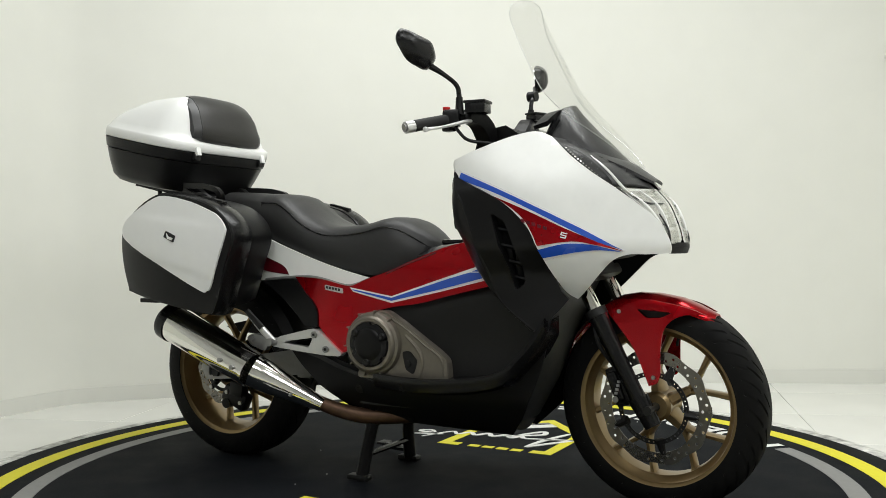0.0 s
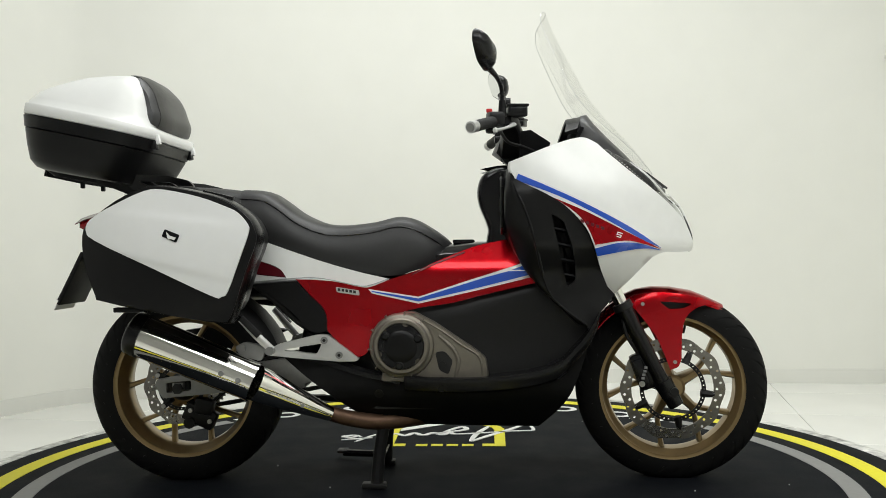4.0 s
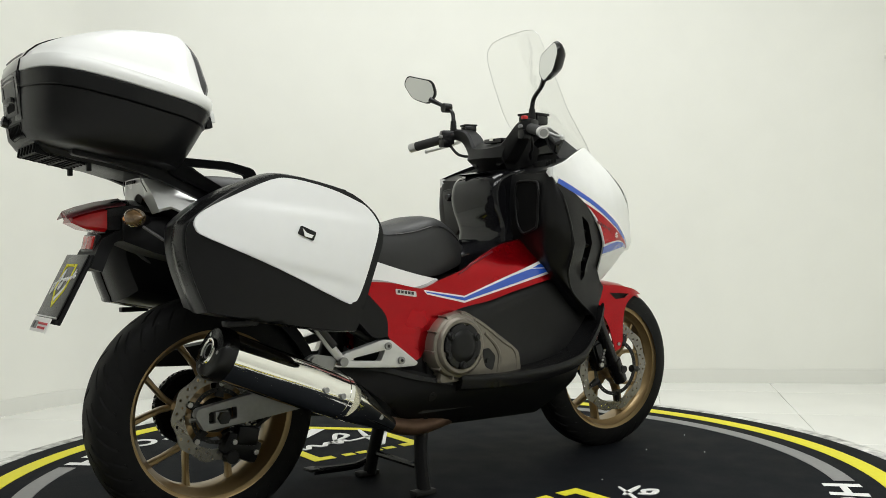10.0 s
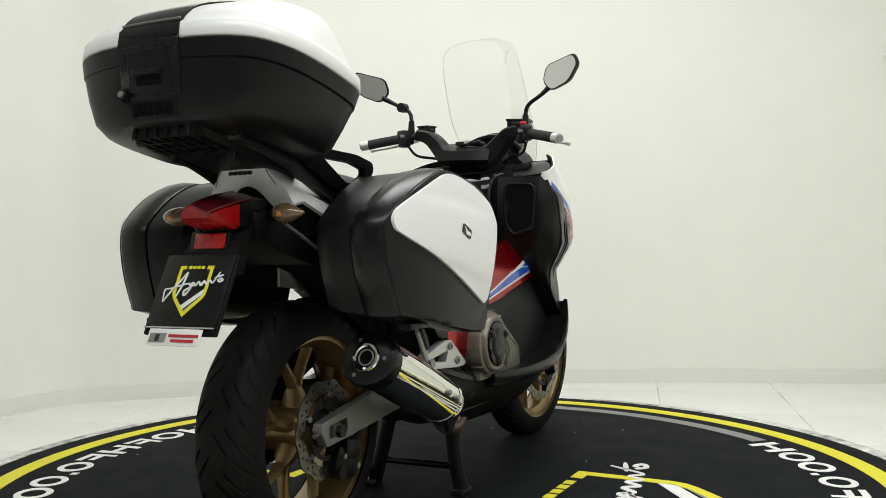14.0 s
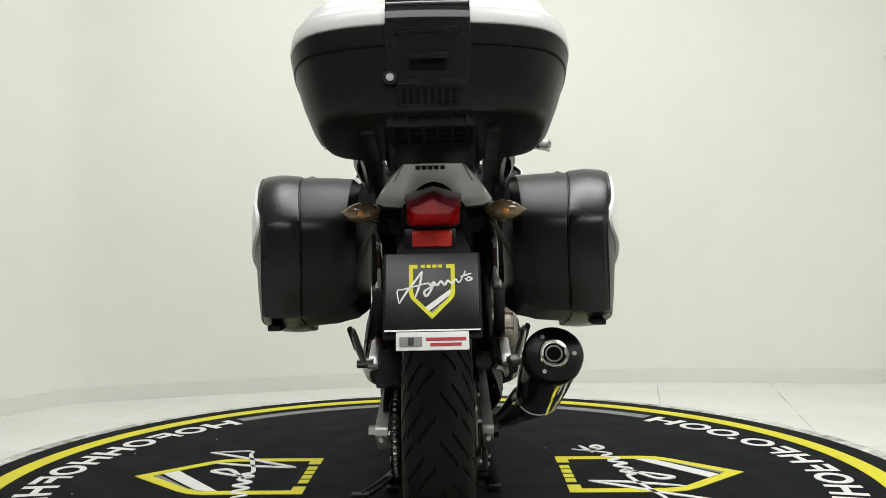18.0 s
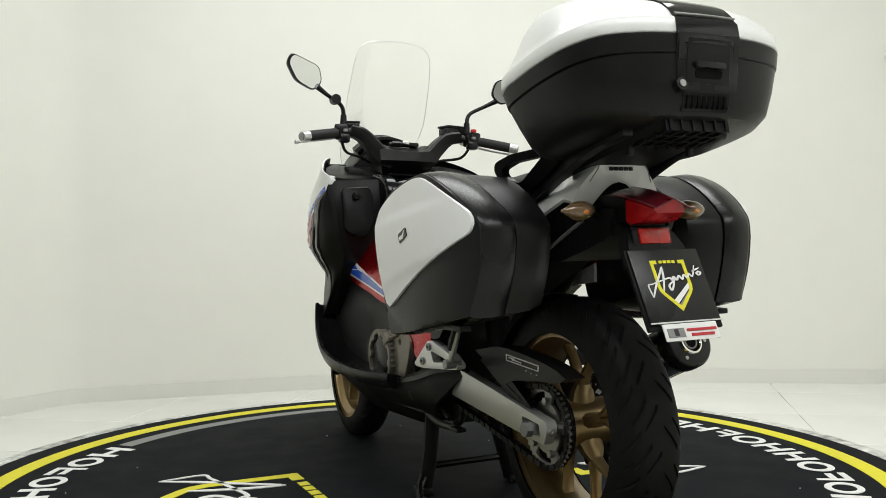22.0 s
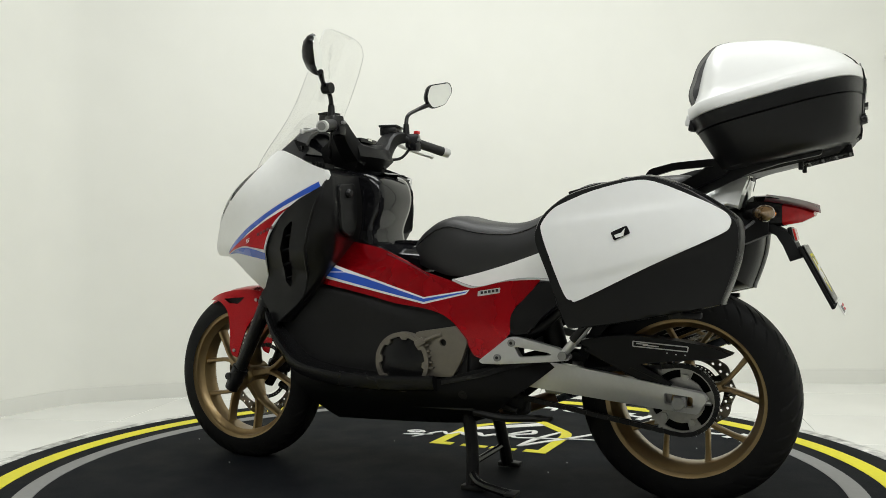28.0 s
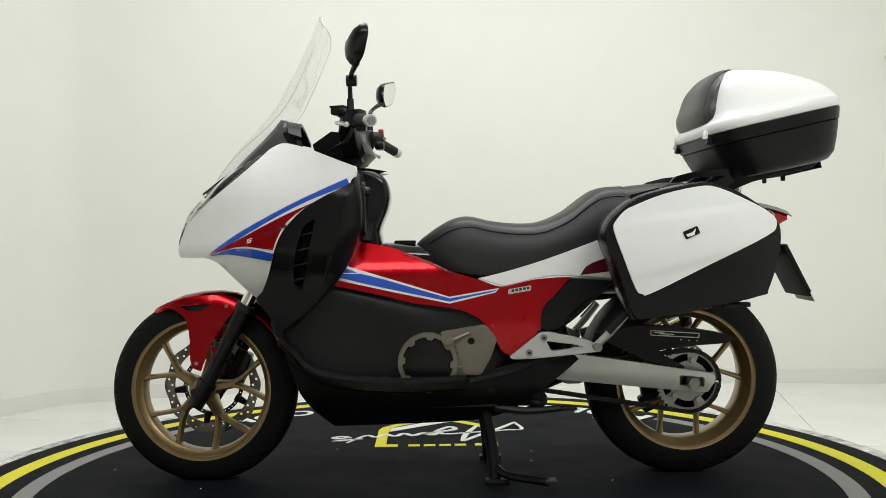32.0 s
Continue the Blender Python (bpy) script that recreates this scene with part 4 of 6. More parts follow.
SCOUT = rounded([(0.79 * a, b) for a, b in [(-0.05, 0.958), (0.05, 0.958), (0.105, 1.00), (0.145, 1.05), (0.185, 1.10), (0.200, 1.16), (0.198, 1.25), (0.192, 1.34), (0.180, 1.415), (0.150, 1.452), (0.08, 1.470), (0.0, 1.474), (-0.08, 1.470), (-0.150, 1.452), (-0.180, 1.415), (-0.192, 1.34), (-0.198, 1.25), (-0.200, 1.16), (-0.185, 1.10), (-0.145, 1.05), (-0.105, 1.00)]], 0.03, 3)
ws = part("windscreen", sheet(SCOUT, lambda u, v: (scr(u, v), u, v), lambda u, v: (scr(u, v) - 0.004, u, v), (), 0.03), "screen", bike, "tall clear windscreen", angle=70)
part("screen_edge", tube([(scr(p[0], p[1]) - 0.002, p[0], p[1]) for p in SCOUT[::2]] + [(scr(*SCOUT[0]) - 0.002, SCOUT[0][0], SCOUT[0][1])], 0.0008, 6, 2), "alu", ws, "polished screen edge")
# cowl behind the screen and instrument hood
rings = []
for y in np.linspace(-1, 1, 13):
    a = abs(y)
    rings.append([(x - 0.03 * a * a, y * w, z - 0.015 * a ** 3 - d * a * a) for x, z, w, d in ((0.655, 0.975, 0.11, 0), (0.600, 1.030, 0.135, 0.0), (0.552, 1.078, 0.118, 0.0), (0.514, 1.122, 0.080, 0.0), (0.492, 1.152, 0.060, 0.012), (0.476, 1.150, 0.058, 0.012), (0.468, 1.124, 0.062, 0.010), (0.460, 1.080, 0.085, 0), (0.46, 1.03, 0.145, 0), (0.56, 0.97, 0.13, 0))])
part("dash_cowl", loft(rings), "cowl", bike, "grey-black cowl behind the windscreen", angle=60)
part("instrument_panel", moved(loft([[(0, y * 0.105, -0.035), (0, y * 0.115 * (1 - 0.1 * abs(y)), 0.03 * (1 - 0.3 * y * y)), (0.012, y * 0.11, 0.03 * (1 - 0.3 * y * y)), (0.012, y * 0.1, -0.035)] for y in np.linspace(-1, 1, 9)]), pose(0.452, 0, 1.085, 0, 25)), "gloss", bike, "dark instrument display")
part("instrument_hood", loft([[(0.470 - 0.02 * y * y, y * 0.125, 1.146 - 0.05 * y * y), (0.425 - 0.015 * y * y, y * 0.130, 1.138 - 0.055 * y * y), (0.425 - 0.015 * y * y, y * 0.124, 1.128 - 0.055 * y * y), (0.470 - 0.02 * y * y, y * 0.12, 1.132 - 0.05 * y * y)] for y in np.linspace(-1, 1, 13)]), "plastic", bike, "black hood over the instruments", angle=60)
# dark deck between the fairing halves
rings = []
for x, z, w, edge in ((0.232, 0.966, 0.280, 0.974), (0.240, 0.972, 0.280, 0.977), (0.287, 0.986, 0.280, 0.994), (0.353, 1.006, 0.258, 1.014), (0.42, 1.026, 0.210, 1.032), (0.50, 1.025, 0.150, 1.020), (0.58, 0.985, 0.13, 0.967)):
    rings.append([(x, y * w, z + (edge - z) * y ** 4 - lo) for y, lo in [(q, 0) for q in np.linspace(-1, 1, 9)] + [(q, 0.05) for q in np.linspace(1, -1, 9)]])
part("under_cowl", loft([[(x, y * w, z + 0.02 * y * y) for y in np.linspace(-1, 1, 7)] + [(x, y * w, z + 0.05) for y in (1, 0, -1)] for x, z, w in ((0.775, 0.724, 0.075), (0.70, 0.722, 0.150), (0.64, 0.700, 0.170), (0.58, 0.690, 0.175))]), "plastic_matt", bike, "black underside of the fairing nose")
part("upper_deck", loft(rings), "plastic", bike, "black deck between the fairings")
# --- black leg shield: outer side panel with vents, then the face towards the rider
RIDGE = [(0.242, 0.925), (0.260, 0.880), (0.280, 0.834), (0.298, 0.775), (0.314, 0.715), (0.330, 0.650), (0.354, 0.590), (0.402, 0.543), (0.456, 0.503)]
LEG_OUT = outline([(0.251, 0.931), (0.288, 0.910), (0.330, 0.890), (0.380, 0.861), (0.422, 0.825), (0.456, 0.784), (0.478, 0.734), (0.498, 0.676), (0.524, 0.612)],
                  [(0.524, 0.612), (0.545, 0.590)], [(0.545, 0.590), (0.522, 0.560), (0.500, 0.535), (0.492, 0.500), (0.470, 0.470)], [(0.470, 0.470), (0.456, 0.503)],
                  list(reversed(RIDGE)), [(0.242, 0.925), (0.251, 0.931)])
VENT = rounded([(0.352, 0.830), (0.390, 0.806), (0.424, 0.690), (0.428, 0.634), (0.402, 0.612), (0.384, 0.690)], 0.012)


def leg_y(x, z):
    edge = fair_y(max(x, 0.24), max(z, 0.66)) - 0.010
    k = max(0.0, min(1.0, (0.46 - x) / 0.22)) * max(0.0, min(1.0, (z - 0.5) / 0.15))
    return edge + 0.037 * k * max(0.0, min(1.0, (0.955 - z) / 0.06)) + (0.02 * max(0, (0.60 - z) / 0.12))


for nm, s in SIDES:
    f = panel("leg_shield", LEG_OUT, leg_y, s, "plastic", bike, "textured black leg shield", 0.008, holes=[VENT], grid=0.02)
    part("shield_ridge", tube([(x, s * (leg_y(x, z) - 0.0042), z) for x, z in RIDGE], 0.0050, 8, 4), "plastic", f, "rounded ridge of the leg shield")
    for k in range(4):
        z = 0.780 - k * 0.045
        part("vent_slat", moved(box((0, 0, 0), (0.060, 0.016, 0.007), 0.002), pose(0.384 + 0.010 * k, s * (leg_y(0.39, z) - 0.026), z, 25 * s, 12, 0)), "plastic_matt", f)
    vc = np.mean(np.array(VENT), 0)
    part("vent_back", loft([[(x, s * (leg_y(x, z) - 0.002), z) for x, z in VENT], [(x, s * (leg_y(x, z) - 0.024), z) for x, z in VENT], [(vc[0] + (x - vc[0]) * 0.9, s * (leg_y(x, z) - 0.034), vc[1] + (z - vc[1]) * 0.9) for x, z in VENT], [(vc[0] + (x - vc[0]) * 0.2, s * (leg_y(vc[0], vc[1]) - 0.036), vc[1] + (z - vc[1]) * 0.2) for x, z in VENT]], caps=False), "plastic_matt", f, "dark air duct")
    rr = cr([(x, leg_y(x, z) - 0.002, z) for x, z in RIDGE], 4)
    mid = cr([(0.234, 0.280, 0.962), (0.226, 0.284, 0.905), (0.224, 0.284, 0.860), (0.228, 0.274, 0.800), (0.245, 0.250, 0.745), (0.268, 0.240, 0.690), (0.300, 0.236, 0.640), (0.360, 0.232, 0.576), (0.440, 0.232, 0.503)], 4)
    inner = cr([(0.220, 0.112, 0.968), (0.210, 0.108, 0.915), (0.206, 0.108, 0.862), (0.212, 0.110, 0.805), (0.230, 0.122, 0.748), (0.262, 0.140, 0.690), (0.305, 0.155, 0.640), (0.370, 0.163, 0.560), (0.430, 0.165, 0.495)], 4)
    rings = []
    for o, m, i in zip(rr, mid, inner):
        row = [(p[0], s * p[1], p[2]) for p in cr([o, o * 0.5 + m * 0.5 + np.array((-0.002, 0.006, 0)), m, m * 0.86 + i * 0.14 + np.array((-0.004, 0, 0)), m * 0.5 + i * 0.5 + np.array((0.002, 0, 0)), i], 3)]
        row += [(q[0] + 0.010, q[1] * 0.985, q[2] - 0.002) for q in reversed(row)]
        rings.append(row)
    f = part("leg_shield_face", loft(rings), "plastic", bike, "black inner leg shield facing the rider", angle=60)
    POCKET = rounded([(-0.062, 0.075), (0.040, 0.082), (0.052, 0.040), (0.046, -0.050), (0.020, -0.092), (-0.052, -0.070)], 0.026)
    lid_m = pose(0.2165, s * 0.192, 0.862)
    if s > 0:
        # a flush lid with a turning catch
        lid = part("pocket_lid", moved(loft([[(x, -p[0] * k, p[1] * k) for p in POCKET] for x, k in ((0.012, 1.0), (-0.003, 1.0), (-0.0055, 0.965))]), lid_m), "plastic", f, "black pocket lid", angle=40)
        part("pocket_latch", moved(lathe([(0.0, -0.016), (0.010, -0.016), (0.0135, -0.012), (0.0145, 0.0), (0.0, 0.0)], 20), lid_m @ pose(-0.004, 0.012, 0.048, 0, 0, -90)), "plastic_satin", f, "round black catch")
    else:
        # an open pocket: a rounded rim round a black plate that paints its shade
        part("pocket_rim", moved(tube([(-0.004, p[0], p[1]) for p in POCKET[::2]] + [(-0.004, POCKET[0][0], POCKET[0][1])], 0.0045, 8, 2), lid_m), "plastic", f, "rounded rim of an open pocket")
        part("pocket", moved(loft([[(x, p[0] * k, p[1] * k) for p in POCKET] for x, k in ((0.010, 1.0), (-0.0035, 0.99), (-0.004, 0.5))]), lid_m), "black_hole", f, "black plate painting the shade in an open pocket")

# --- glossy black tunnel box between the knees
PROF = [(0.300, 0.985), (0.232, 0.984), (0.186, 0.976), (0.152, 0.952), (0.139, 0.905), (0.146, 0.860), (0.163, 0.818), (0.172, 0.788), (0.168, 0.762), (0.172, 0.735), (0.22, 0.70), (0.34, 0.72), (0.36, 0.90)]
pp = [p for p in cr(PROF, 3, True)]
rings = []
for y, k in ((-0.118, 0.0), (-0.116, 0.5), (-0.106, 0.85), (-0.085, 1.0), (0, 1.02), (0.085, 1.0), (0.106, 0.85), (0.116, 0.5), (0.118, 0.0)):
    rings.append([(p[0] + (1 - k) * 0.022 * (1 if p[0] < 0.25 else 0), y, p[1] - (1 - k) * (0.012 if p[1] > 0.9 else 0)) for p in pp])
part("centre_box", loft(rings), "gloss", bike, "glossy black centre box above the tunnel", angle=60)
part("fuel_cap_lid", loft([[(0.168 - 0.02 * y * y, y * 0.075, 0.978), (0.205, y * 0.08, 0.988), (0.250, y * 0.08, 0.990), (0.25, y * 0.08, 0.98), (0.175, y * 0.07, 0.972)] for y in np.linspace(-1, 1, 9)]), "plastic_satin", bike, "black lid in front of the handlebar")
for k in range(5):
    part("deck_slat", box((0.30 + k * 0.012, 0.165, 1.000 + k * 0.003), (0.004, 0.055, 0.016), 0.001), "dark", bike)
    part("deck_slat", box((0.30 + k * 0.012, -0.165, 1.000 + k * 0.003), (0.004, 0.055, 0.016), 0.001), "dark", bike)
part("tunnel", loft([[(x, y * w, z - 0.03 * y ** 4) for y in np.linspace(-1, 1, 9)] + [(x, y * w, z - 0.2) for y in (1, -1)] for x, z, w in ((0.30, 0.755, 0.13), (0.20, 0.752, 0.13), (0.13, 0.752, 0.125), (0.06, 0.745, 0.115), (0.0, 0.74, 0.11))]), "gloss", bike, "black tunnel behind the leg shield")
part("key_cover", box((0.095, 0.0, 0.752), (0.07, 0.10, 0.014), 0.006), "gloss", bike, "glossy black catch before the seat")

# --- handlebar group (turned with the fork)
BAR = [(0.245, 0.085, 1.095), (0.262, 0.120, 1.125), (0.248, 0.175, 1.128), (0.205, 0.255, 1.115)]
for nm, s in SIDES:
    q = [(x, s * y, z) for x, y, z in BAR]
    arm = []
    for x, y, z, hx, hz in cr([(0.248, 0.050, 1.034, 0.034, 0.030), (0.250, 0.085, 1.046, 0.034, 0.030), (0.256, 0.125, 1.088, 0.030, 0.026), (0.252, 0.160, 1.118, 0.026, 0.020), (0.240, 0.205, 1.127, 0.020, 0.018)], 3):
        arm.append([(x + dx * hx, s * (y - 0.010 * dz), z + dz * hz) for dx, dz in ((-1, -0.5), (-0.8, -1), (0.8, -1), (1, -0.5), (1, 0.7), (0.75, 1), (-0.75, 1), (-1, 0.7))])
    part("bar_cover", moved(loft(arm), STEER), "plastic", bike, "black handlebar cover", angle=30)
    part("handlebar_tube", moved(tube([(0.238, s * 0.190, 1.128), (0.205, s * 0.255, 1.112), (0.168, s * 0.345, 1.094)], 0.011, 10), STEER), "dark", bike)
    part("switch_housing", moved(join(box((0.214, s * 0.238, 1.117), (0.05, 0.045, 0.052), 0.010, Matrix.Rotation(radians(-22 * s), 4, "Z")), box((0.200, s * 0.232, 1.095), (0.032, 0.036, 0.03), 0.008)), STEER), "plastic_satin", bike, "black switch housing")
    part("switch_button", moved(box((0.184, s * 0.232, 1.120), (0.012, 0.014, 0.010), 0.003), STEER), "grey_print", bike)
    part("grip", moved(tube([(0.206, s * 0.258, 1.112), (0.190, s * 0.300, 1.104), (0.163, s * 0.362, 1.091)], [0.0165, 0.0165, 0.0170], 16, 8), STEER), "grip", bike, "black rubber grip")
    part("bar_end", moved(tube([(0.163, s * 0.362, 1.091), (0.152, s * 0.386, 1.086)], [0.0172, 0.0172], 16, 2), STEER), "alu", bike, "silver bar end")
    part("bar_end_cap", moved(cyl((0.152, s * 0.386, 1.086), (0.150, s * 0.390, 1.085), 0.012, 14), STEER), "alu_dark", bike)
    part("lever", moved(tube([(0.262, s * 0.215, 1.108), (0.268, s * 0.258, 1.102), (0.246, s * 0.330, 1.086), (0.222, s * 0.388, 1.076)], [0.008, 0.0085, 0.006, 0.0075], 10, 6, 0.7), STEER), "alu", bike, "silver hand lever")
    part("lever_tip", moved(lathe([(0, -0.008), (0.006, -0.006), (0.008, 0), (0.006, 0.006), (0, 0.008)], 10, "z"), STEER @ pose(0.222, s * 0.388, 1.076)), "alu", bike)
    part("master_cylinder", moved(join(box((0.272, s * 0.185, 1.146), (0.060, 0.075, 0.030) if s < 0 else (0.044, 0.050, 0.022), 0.006, Matrix.Rotation(radians(-14 * s), 4, "Z")), cyl((0.262, s * 0.185, 1.13), (0.262, s * 0.185, 1.15), 0.016, 12)), STEER), "plastic_satin", bike, "black fluid reservoir")
    part("reservoir_lid", moved(box((0.272, s * 0.185, 1.164 if s < 0 else 1.159), (0.066, 0.080, 0.008) if s < 0 else (0.048, 0.054, 0.006), 0.002, Matrix.Rotation(radians(-14 * s), 4, "Z")), STEER), "plastic", bike)
    part("cable", moved(tube([(0.225, s * 0.235, 1.09), (0.25, s * 0.21, 1.055), (0.29, s * 0.15, 1.045), (0.33, s * 0.10, 1.03)], 0.005, 8), STEER), "dark", bike, "black cable")
    # mirror
    part("mirror_stalk", moved(tube([(0.234, s * 0.226, 1.130), (0.234, s * 0.226, 1.180), (0.233, s * 0.238, 1.212), (0.222, s * 0.285, 1.238), (0.200, s * 0.330, 1.262)], [0.009, 0.0075, 0.007, 0.007, 0.010], 10, 6), STEER), "plastic_satin", bike, "black mirror stalk")
    part("stalk_boot", moved(cyl((0.234, s * 0.226, 1.130), (0.234, s * 0.226, 1.178), 0.013, 12, 0.010), STEER), "plastic", bike)
    MIR = rounded([(-0.074, -0.012), (-0.052, 0.037), (0.061, 0.050), (0.074, 0.016), (0.028, -0.034), (-0.045, -0.049)], 0.019, 4)
    mm = STEER @ pose(0.180, s * 0.372, 1.299) @ Matrix.Rotation(radians(8 * s), 4, "X") @ Matrix.Rotation(radians(24 if s > 0 else -14), 4, "Z")
    rings = []
    for dx, k in ((0.0, 1.0), (0.006, 1.03), (0.020, 0.93), (0.034, 0.70), (0.042, 0.35)):
        rings.append([(dx, s * p[0] * k, p[1] * k) for p in MIR])
    mi = part("mirror", moved(loft(rings), mm), "plastic_satin", bike, "black mirror housing", angle=60)
    part("mirror_glass", moved(loft([[(-0.0015, s * p[0] * 0.93, p[1] * 0.93) for p in MIR], [(0.001, s * p[0] * 0.93, p[1] * 0.93) for p in MIR]]), mm), "mirror", mi, "mirror glass")
part("mirror_joint", moved(tube([(0.210, 0.258, 1.226), (0.240, 0.258, 1.226)], 0.017, 14, 3), STEER), "plastic", bike, "black clamp joint on the mirror stalk")
part("kill_switch", moved(box((0.196, -0.236, 1.147), (0.018, 0.018, 0.012), 0.004), STEER), "red_switch", bike, "red stop switch")
part("bar_centre", moved(loft([[(0.188 + 0.02 * y * y, y * 0.10, 1.030), (0.202 + 0.02 * y * y, y * 0.10, 1.062 + 0.010 * y * y), (0.245, y * 0.10, 1.078 + 0.012 * y * y), (0.315, y * 0.098, 1.088 + 0.012 * y * y), (0.375, y * 0.092, 1.060), (0.362, y * 0.085, 1.012), (0.25, y * 0.080, 0.985)] for y in np.linspace(-1, 1, 9)]), STEER), "plastic", bike, "black handlebar centre cover", angle=30)
part("bar_clamp", moved(box((0.262, 0, 1.092), (0.04, 0.10, 0.016), 0.006), STEER), "gloss", bike)
part("clamp_mark", moved(box((0.242, 0, 1.096), (0.010, 0.022, 0.010), 0.002), STEER), "chrome", bike)
# --- red side panels and lower body
def side_y(x, z):
    y = 0.186 - 0.55 * max(0, z - 0.665) - 0.06 * max(0, 0.50 - z)
    return y - 0.05 * max(0, -0.25 - x) + 0.06 * max(0, x - 0.15)


RED = outline([(0.262, 0.762), (0.203, 0.752), (0.125, 0.735), (0.022, 0.695), (-0.048, 0.664), (-0.134, 0.637)], [(-0.134, 0.637), (-0.187, 0.617), (-0.222, 0.618), (-0.309, 0.636), (-0.415, 0.642)],
              [(-0.415, 0.642), (-0.370, 0.591), (-0.330, 0.550), (-0.320, 0.485)], [(-0.320, 0.485), (-0.281, 0.444), (-0.232, 0.402)],
              [(-0.232, 0.402), (-0.202, 0.415), (-0.180, 0.455), (-0.150, 0.499), (-0.107, 0.532), (-0.046, 0.551), (0.058, 0.566), (0.144, 0.587), (0.230, 0.607), (0.312, 0.625)], [(0.312, 0.625), (0.288, 0.690), (0.262, 0.762)])
for nm, s in SIDES:
    f = panel("side_panel", RED, side_y, s, "red", bike, "candy red side panel", 0.006, grid=0.022)
    panel("stripe_edge", outline([(0.290, 0.690), (0.120, 0.637), (-0.041, 0.586), (-0.194, 0.611)], [(-0.194, 0.611), (-0.182, 0.597)], [(-0.182, 0.597), (-0.041, 0.566)], [(-0.041, 0.565), (0.120, 0.600), (0.306, 0.643)], [(0.306, 0.643), (0.290, 0.690)], n=1), side_y, s, "stripe_white", f, "white edging of the stripe", 0.003, 0.0012, grid=0.015)
    panel("blue_stripe", outline([(0.288, 0.681), (0.120, 0.630), (-0.041, 0.5810), (-0.186, 0.6055)], [(-0.186, 0.6055), (-0.181, 0.6015)], [(-0.181, 0.6015), (-0.041, 0.5715)], [(-0.041, 0.5715), (0.120, 0.607), (0.302, 0.651)], [(0.302, 0.651), (0.288, 0.681)], n=1), side_y, s, "blue", f, "blue stripe", 0.003, 0.0022, grid=0.015)
    bd = panel("name_badge", rounded([(-0.222, 0.607), (-0.292, 0.618), (-0.290, 0.602), (-0.220, 0.591)], 0.004), side_y, s, "alu", f, "small silver maker's badge", 0.004, 0.003)
    for k in range(5):
        x = -0.231 - k * 0.0118
        z = 0.606 + k * 0.0018
        panel("badge_bar", [(x, z), (x - 0.008, z + 0.0012), (x - 0.008, z - 0.0068), (x, z - 0.008)], side_y, s, "ink", f, "", 0.002, 0.0042)
    panel("panel_seam", outline([(0.10, 0.722), (0.0, 0.684), (-0.06, 0.656)], [(-0.06, 0.656), (-0.062, 0.650)], [(-0.062, 0.650), (0.0, 0.679), (0.10, 0.717)], [(0.10, 0.717), (0.10, 0.722)]), side_y, s, "red_trim", f, "", 0.002, 0.0016)

# black panel over the engine and the tunnel side
BLK = outline([(0.312, 0.625), (0.230, 0.607), (0.144, 0.587), (0.058, 0.566), (-0.046, 0.551), (-0.107, 0.532), (-0.150, 0.499), (-0.180, 0.455)], [(-0.180, 0.455), (-0.175, 0.335)], [(-0.175, 0.335), (0.13, 0.335), (0.27, 0.350), (0.36, 0.385), (0.43, 0.43), (0.475, 0.50)], [(0.475, 0.50), (0.40, 0.560), (0.312, 0.625)])
for nm, s in SIDES:
    panel("engine_panel", BLK, lambda u, v: 0.172 + 0.05 * max(0, u - 0.2) + 0.010 * math.tanh((0.535 + 0.28 * u - v) / 0.012) * min(1.0, max(0.0, (u + 0.10) / 0.2)) - 0.012 * math.exp(-((u - 0.22) / 0.12) ** 2 - ((v - 0.46) / 0.08) ** 2), s, "plastic_grain", bike, "matt black side panel above the footboard", 0.008, grid=0.02)

# footboards: a flat tread with a raised outer lip
FB = cr([(0.492, 0.520, 0.262), (0.462, 0.468, 0.274), (0.425, 0.425, 0.282), (0.367, 0.372, 0.285), (0.265, 0.345, 0.282), (0.130, 0.332, 0.270), (0.010, 0.330, 0.250), (-0.085, 0.332, 0.225)], 5)
for nm, s in SIDES:
    rings = []
    for x, z, w in FB:
        rings.append([(x, s * y, zz) for y, zz in ((0.150, z + 0.020), (w - 0.045, z + 0.010), (w - 0.016, z + 0.012), (w - 0.010, z + 0.020), (w, z + 0.018), (w + 0.002, z + 0.0), (w - 0.008, z - 0.022), (w - 0.03, z - 0.030), (0.150, z - 0.035))])
    f = part("footboard", loft(rings), "plastic_satin", bike, "black footboard with a raised lip", angle=40)

# belly pan and lower fairing
BEL = outline([(0.478, 0.475), (0.452, 0.385), (0.418, 0.300), (0.385, 0.245), (0.350, 0.205), (0.322, 0.176)], [(0.322, 0.176), (0.235, 0.178), (0.131, 0.180), (0.028, 0.182), (-0.094, 0.187), (-0.165, 0.195)],
              [(-0.165, 0.195), (-0.235, 0.225), (-0.322, 0.292), (-0.392, 0.343), (-0.463, 0.400)], [(-0.463, 0.400), (-0.400, 0.404), (-0.323, 0.400), (-0.218, 0.372), (-0.095, 0.338)], [(-0.095, 0.338), (0.13, 0.335), (0.265, 0.345), (0.40, 0.40), (0.478, 0.475)])


def belly_y(x, z):
    y = interp(x, (-0.46, -0.30, -0.05, 0.2, 0.33, 0.47), (0.150, 0.178, 0.195, 0.205, 0.205, 0.195))
    return y - 1.45 * max(0, 0.30 - z) ** 1.25 - (0.2 * max(0, z - 0.36) if x < -0.1 else 0)


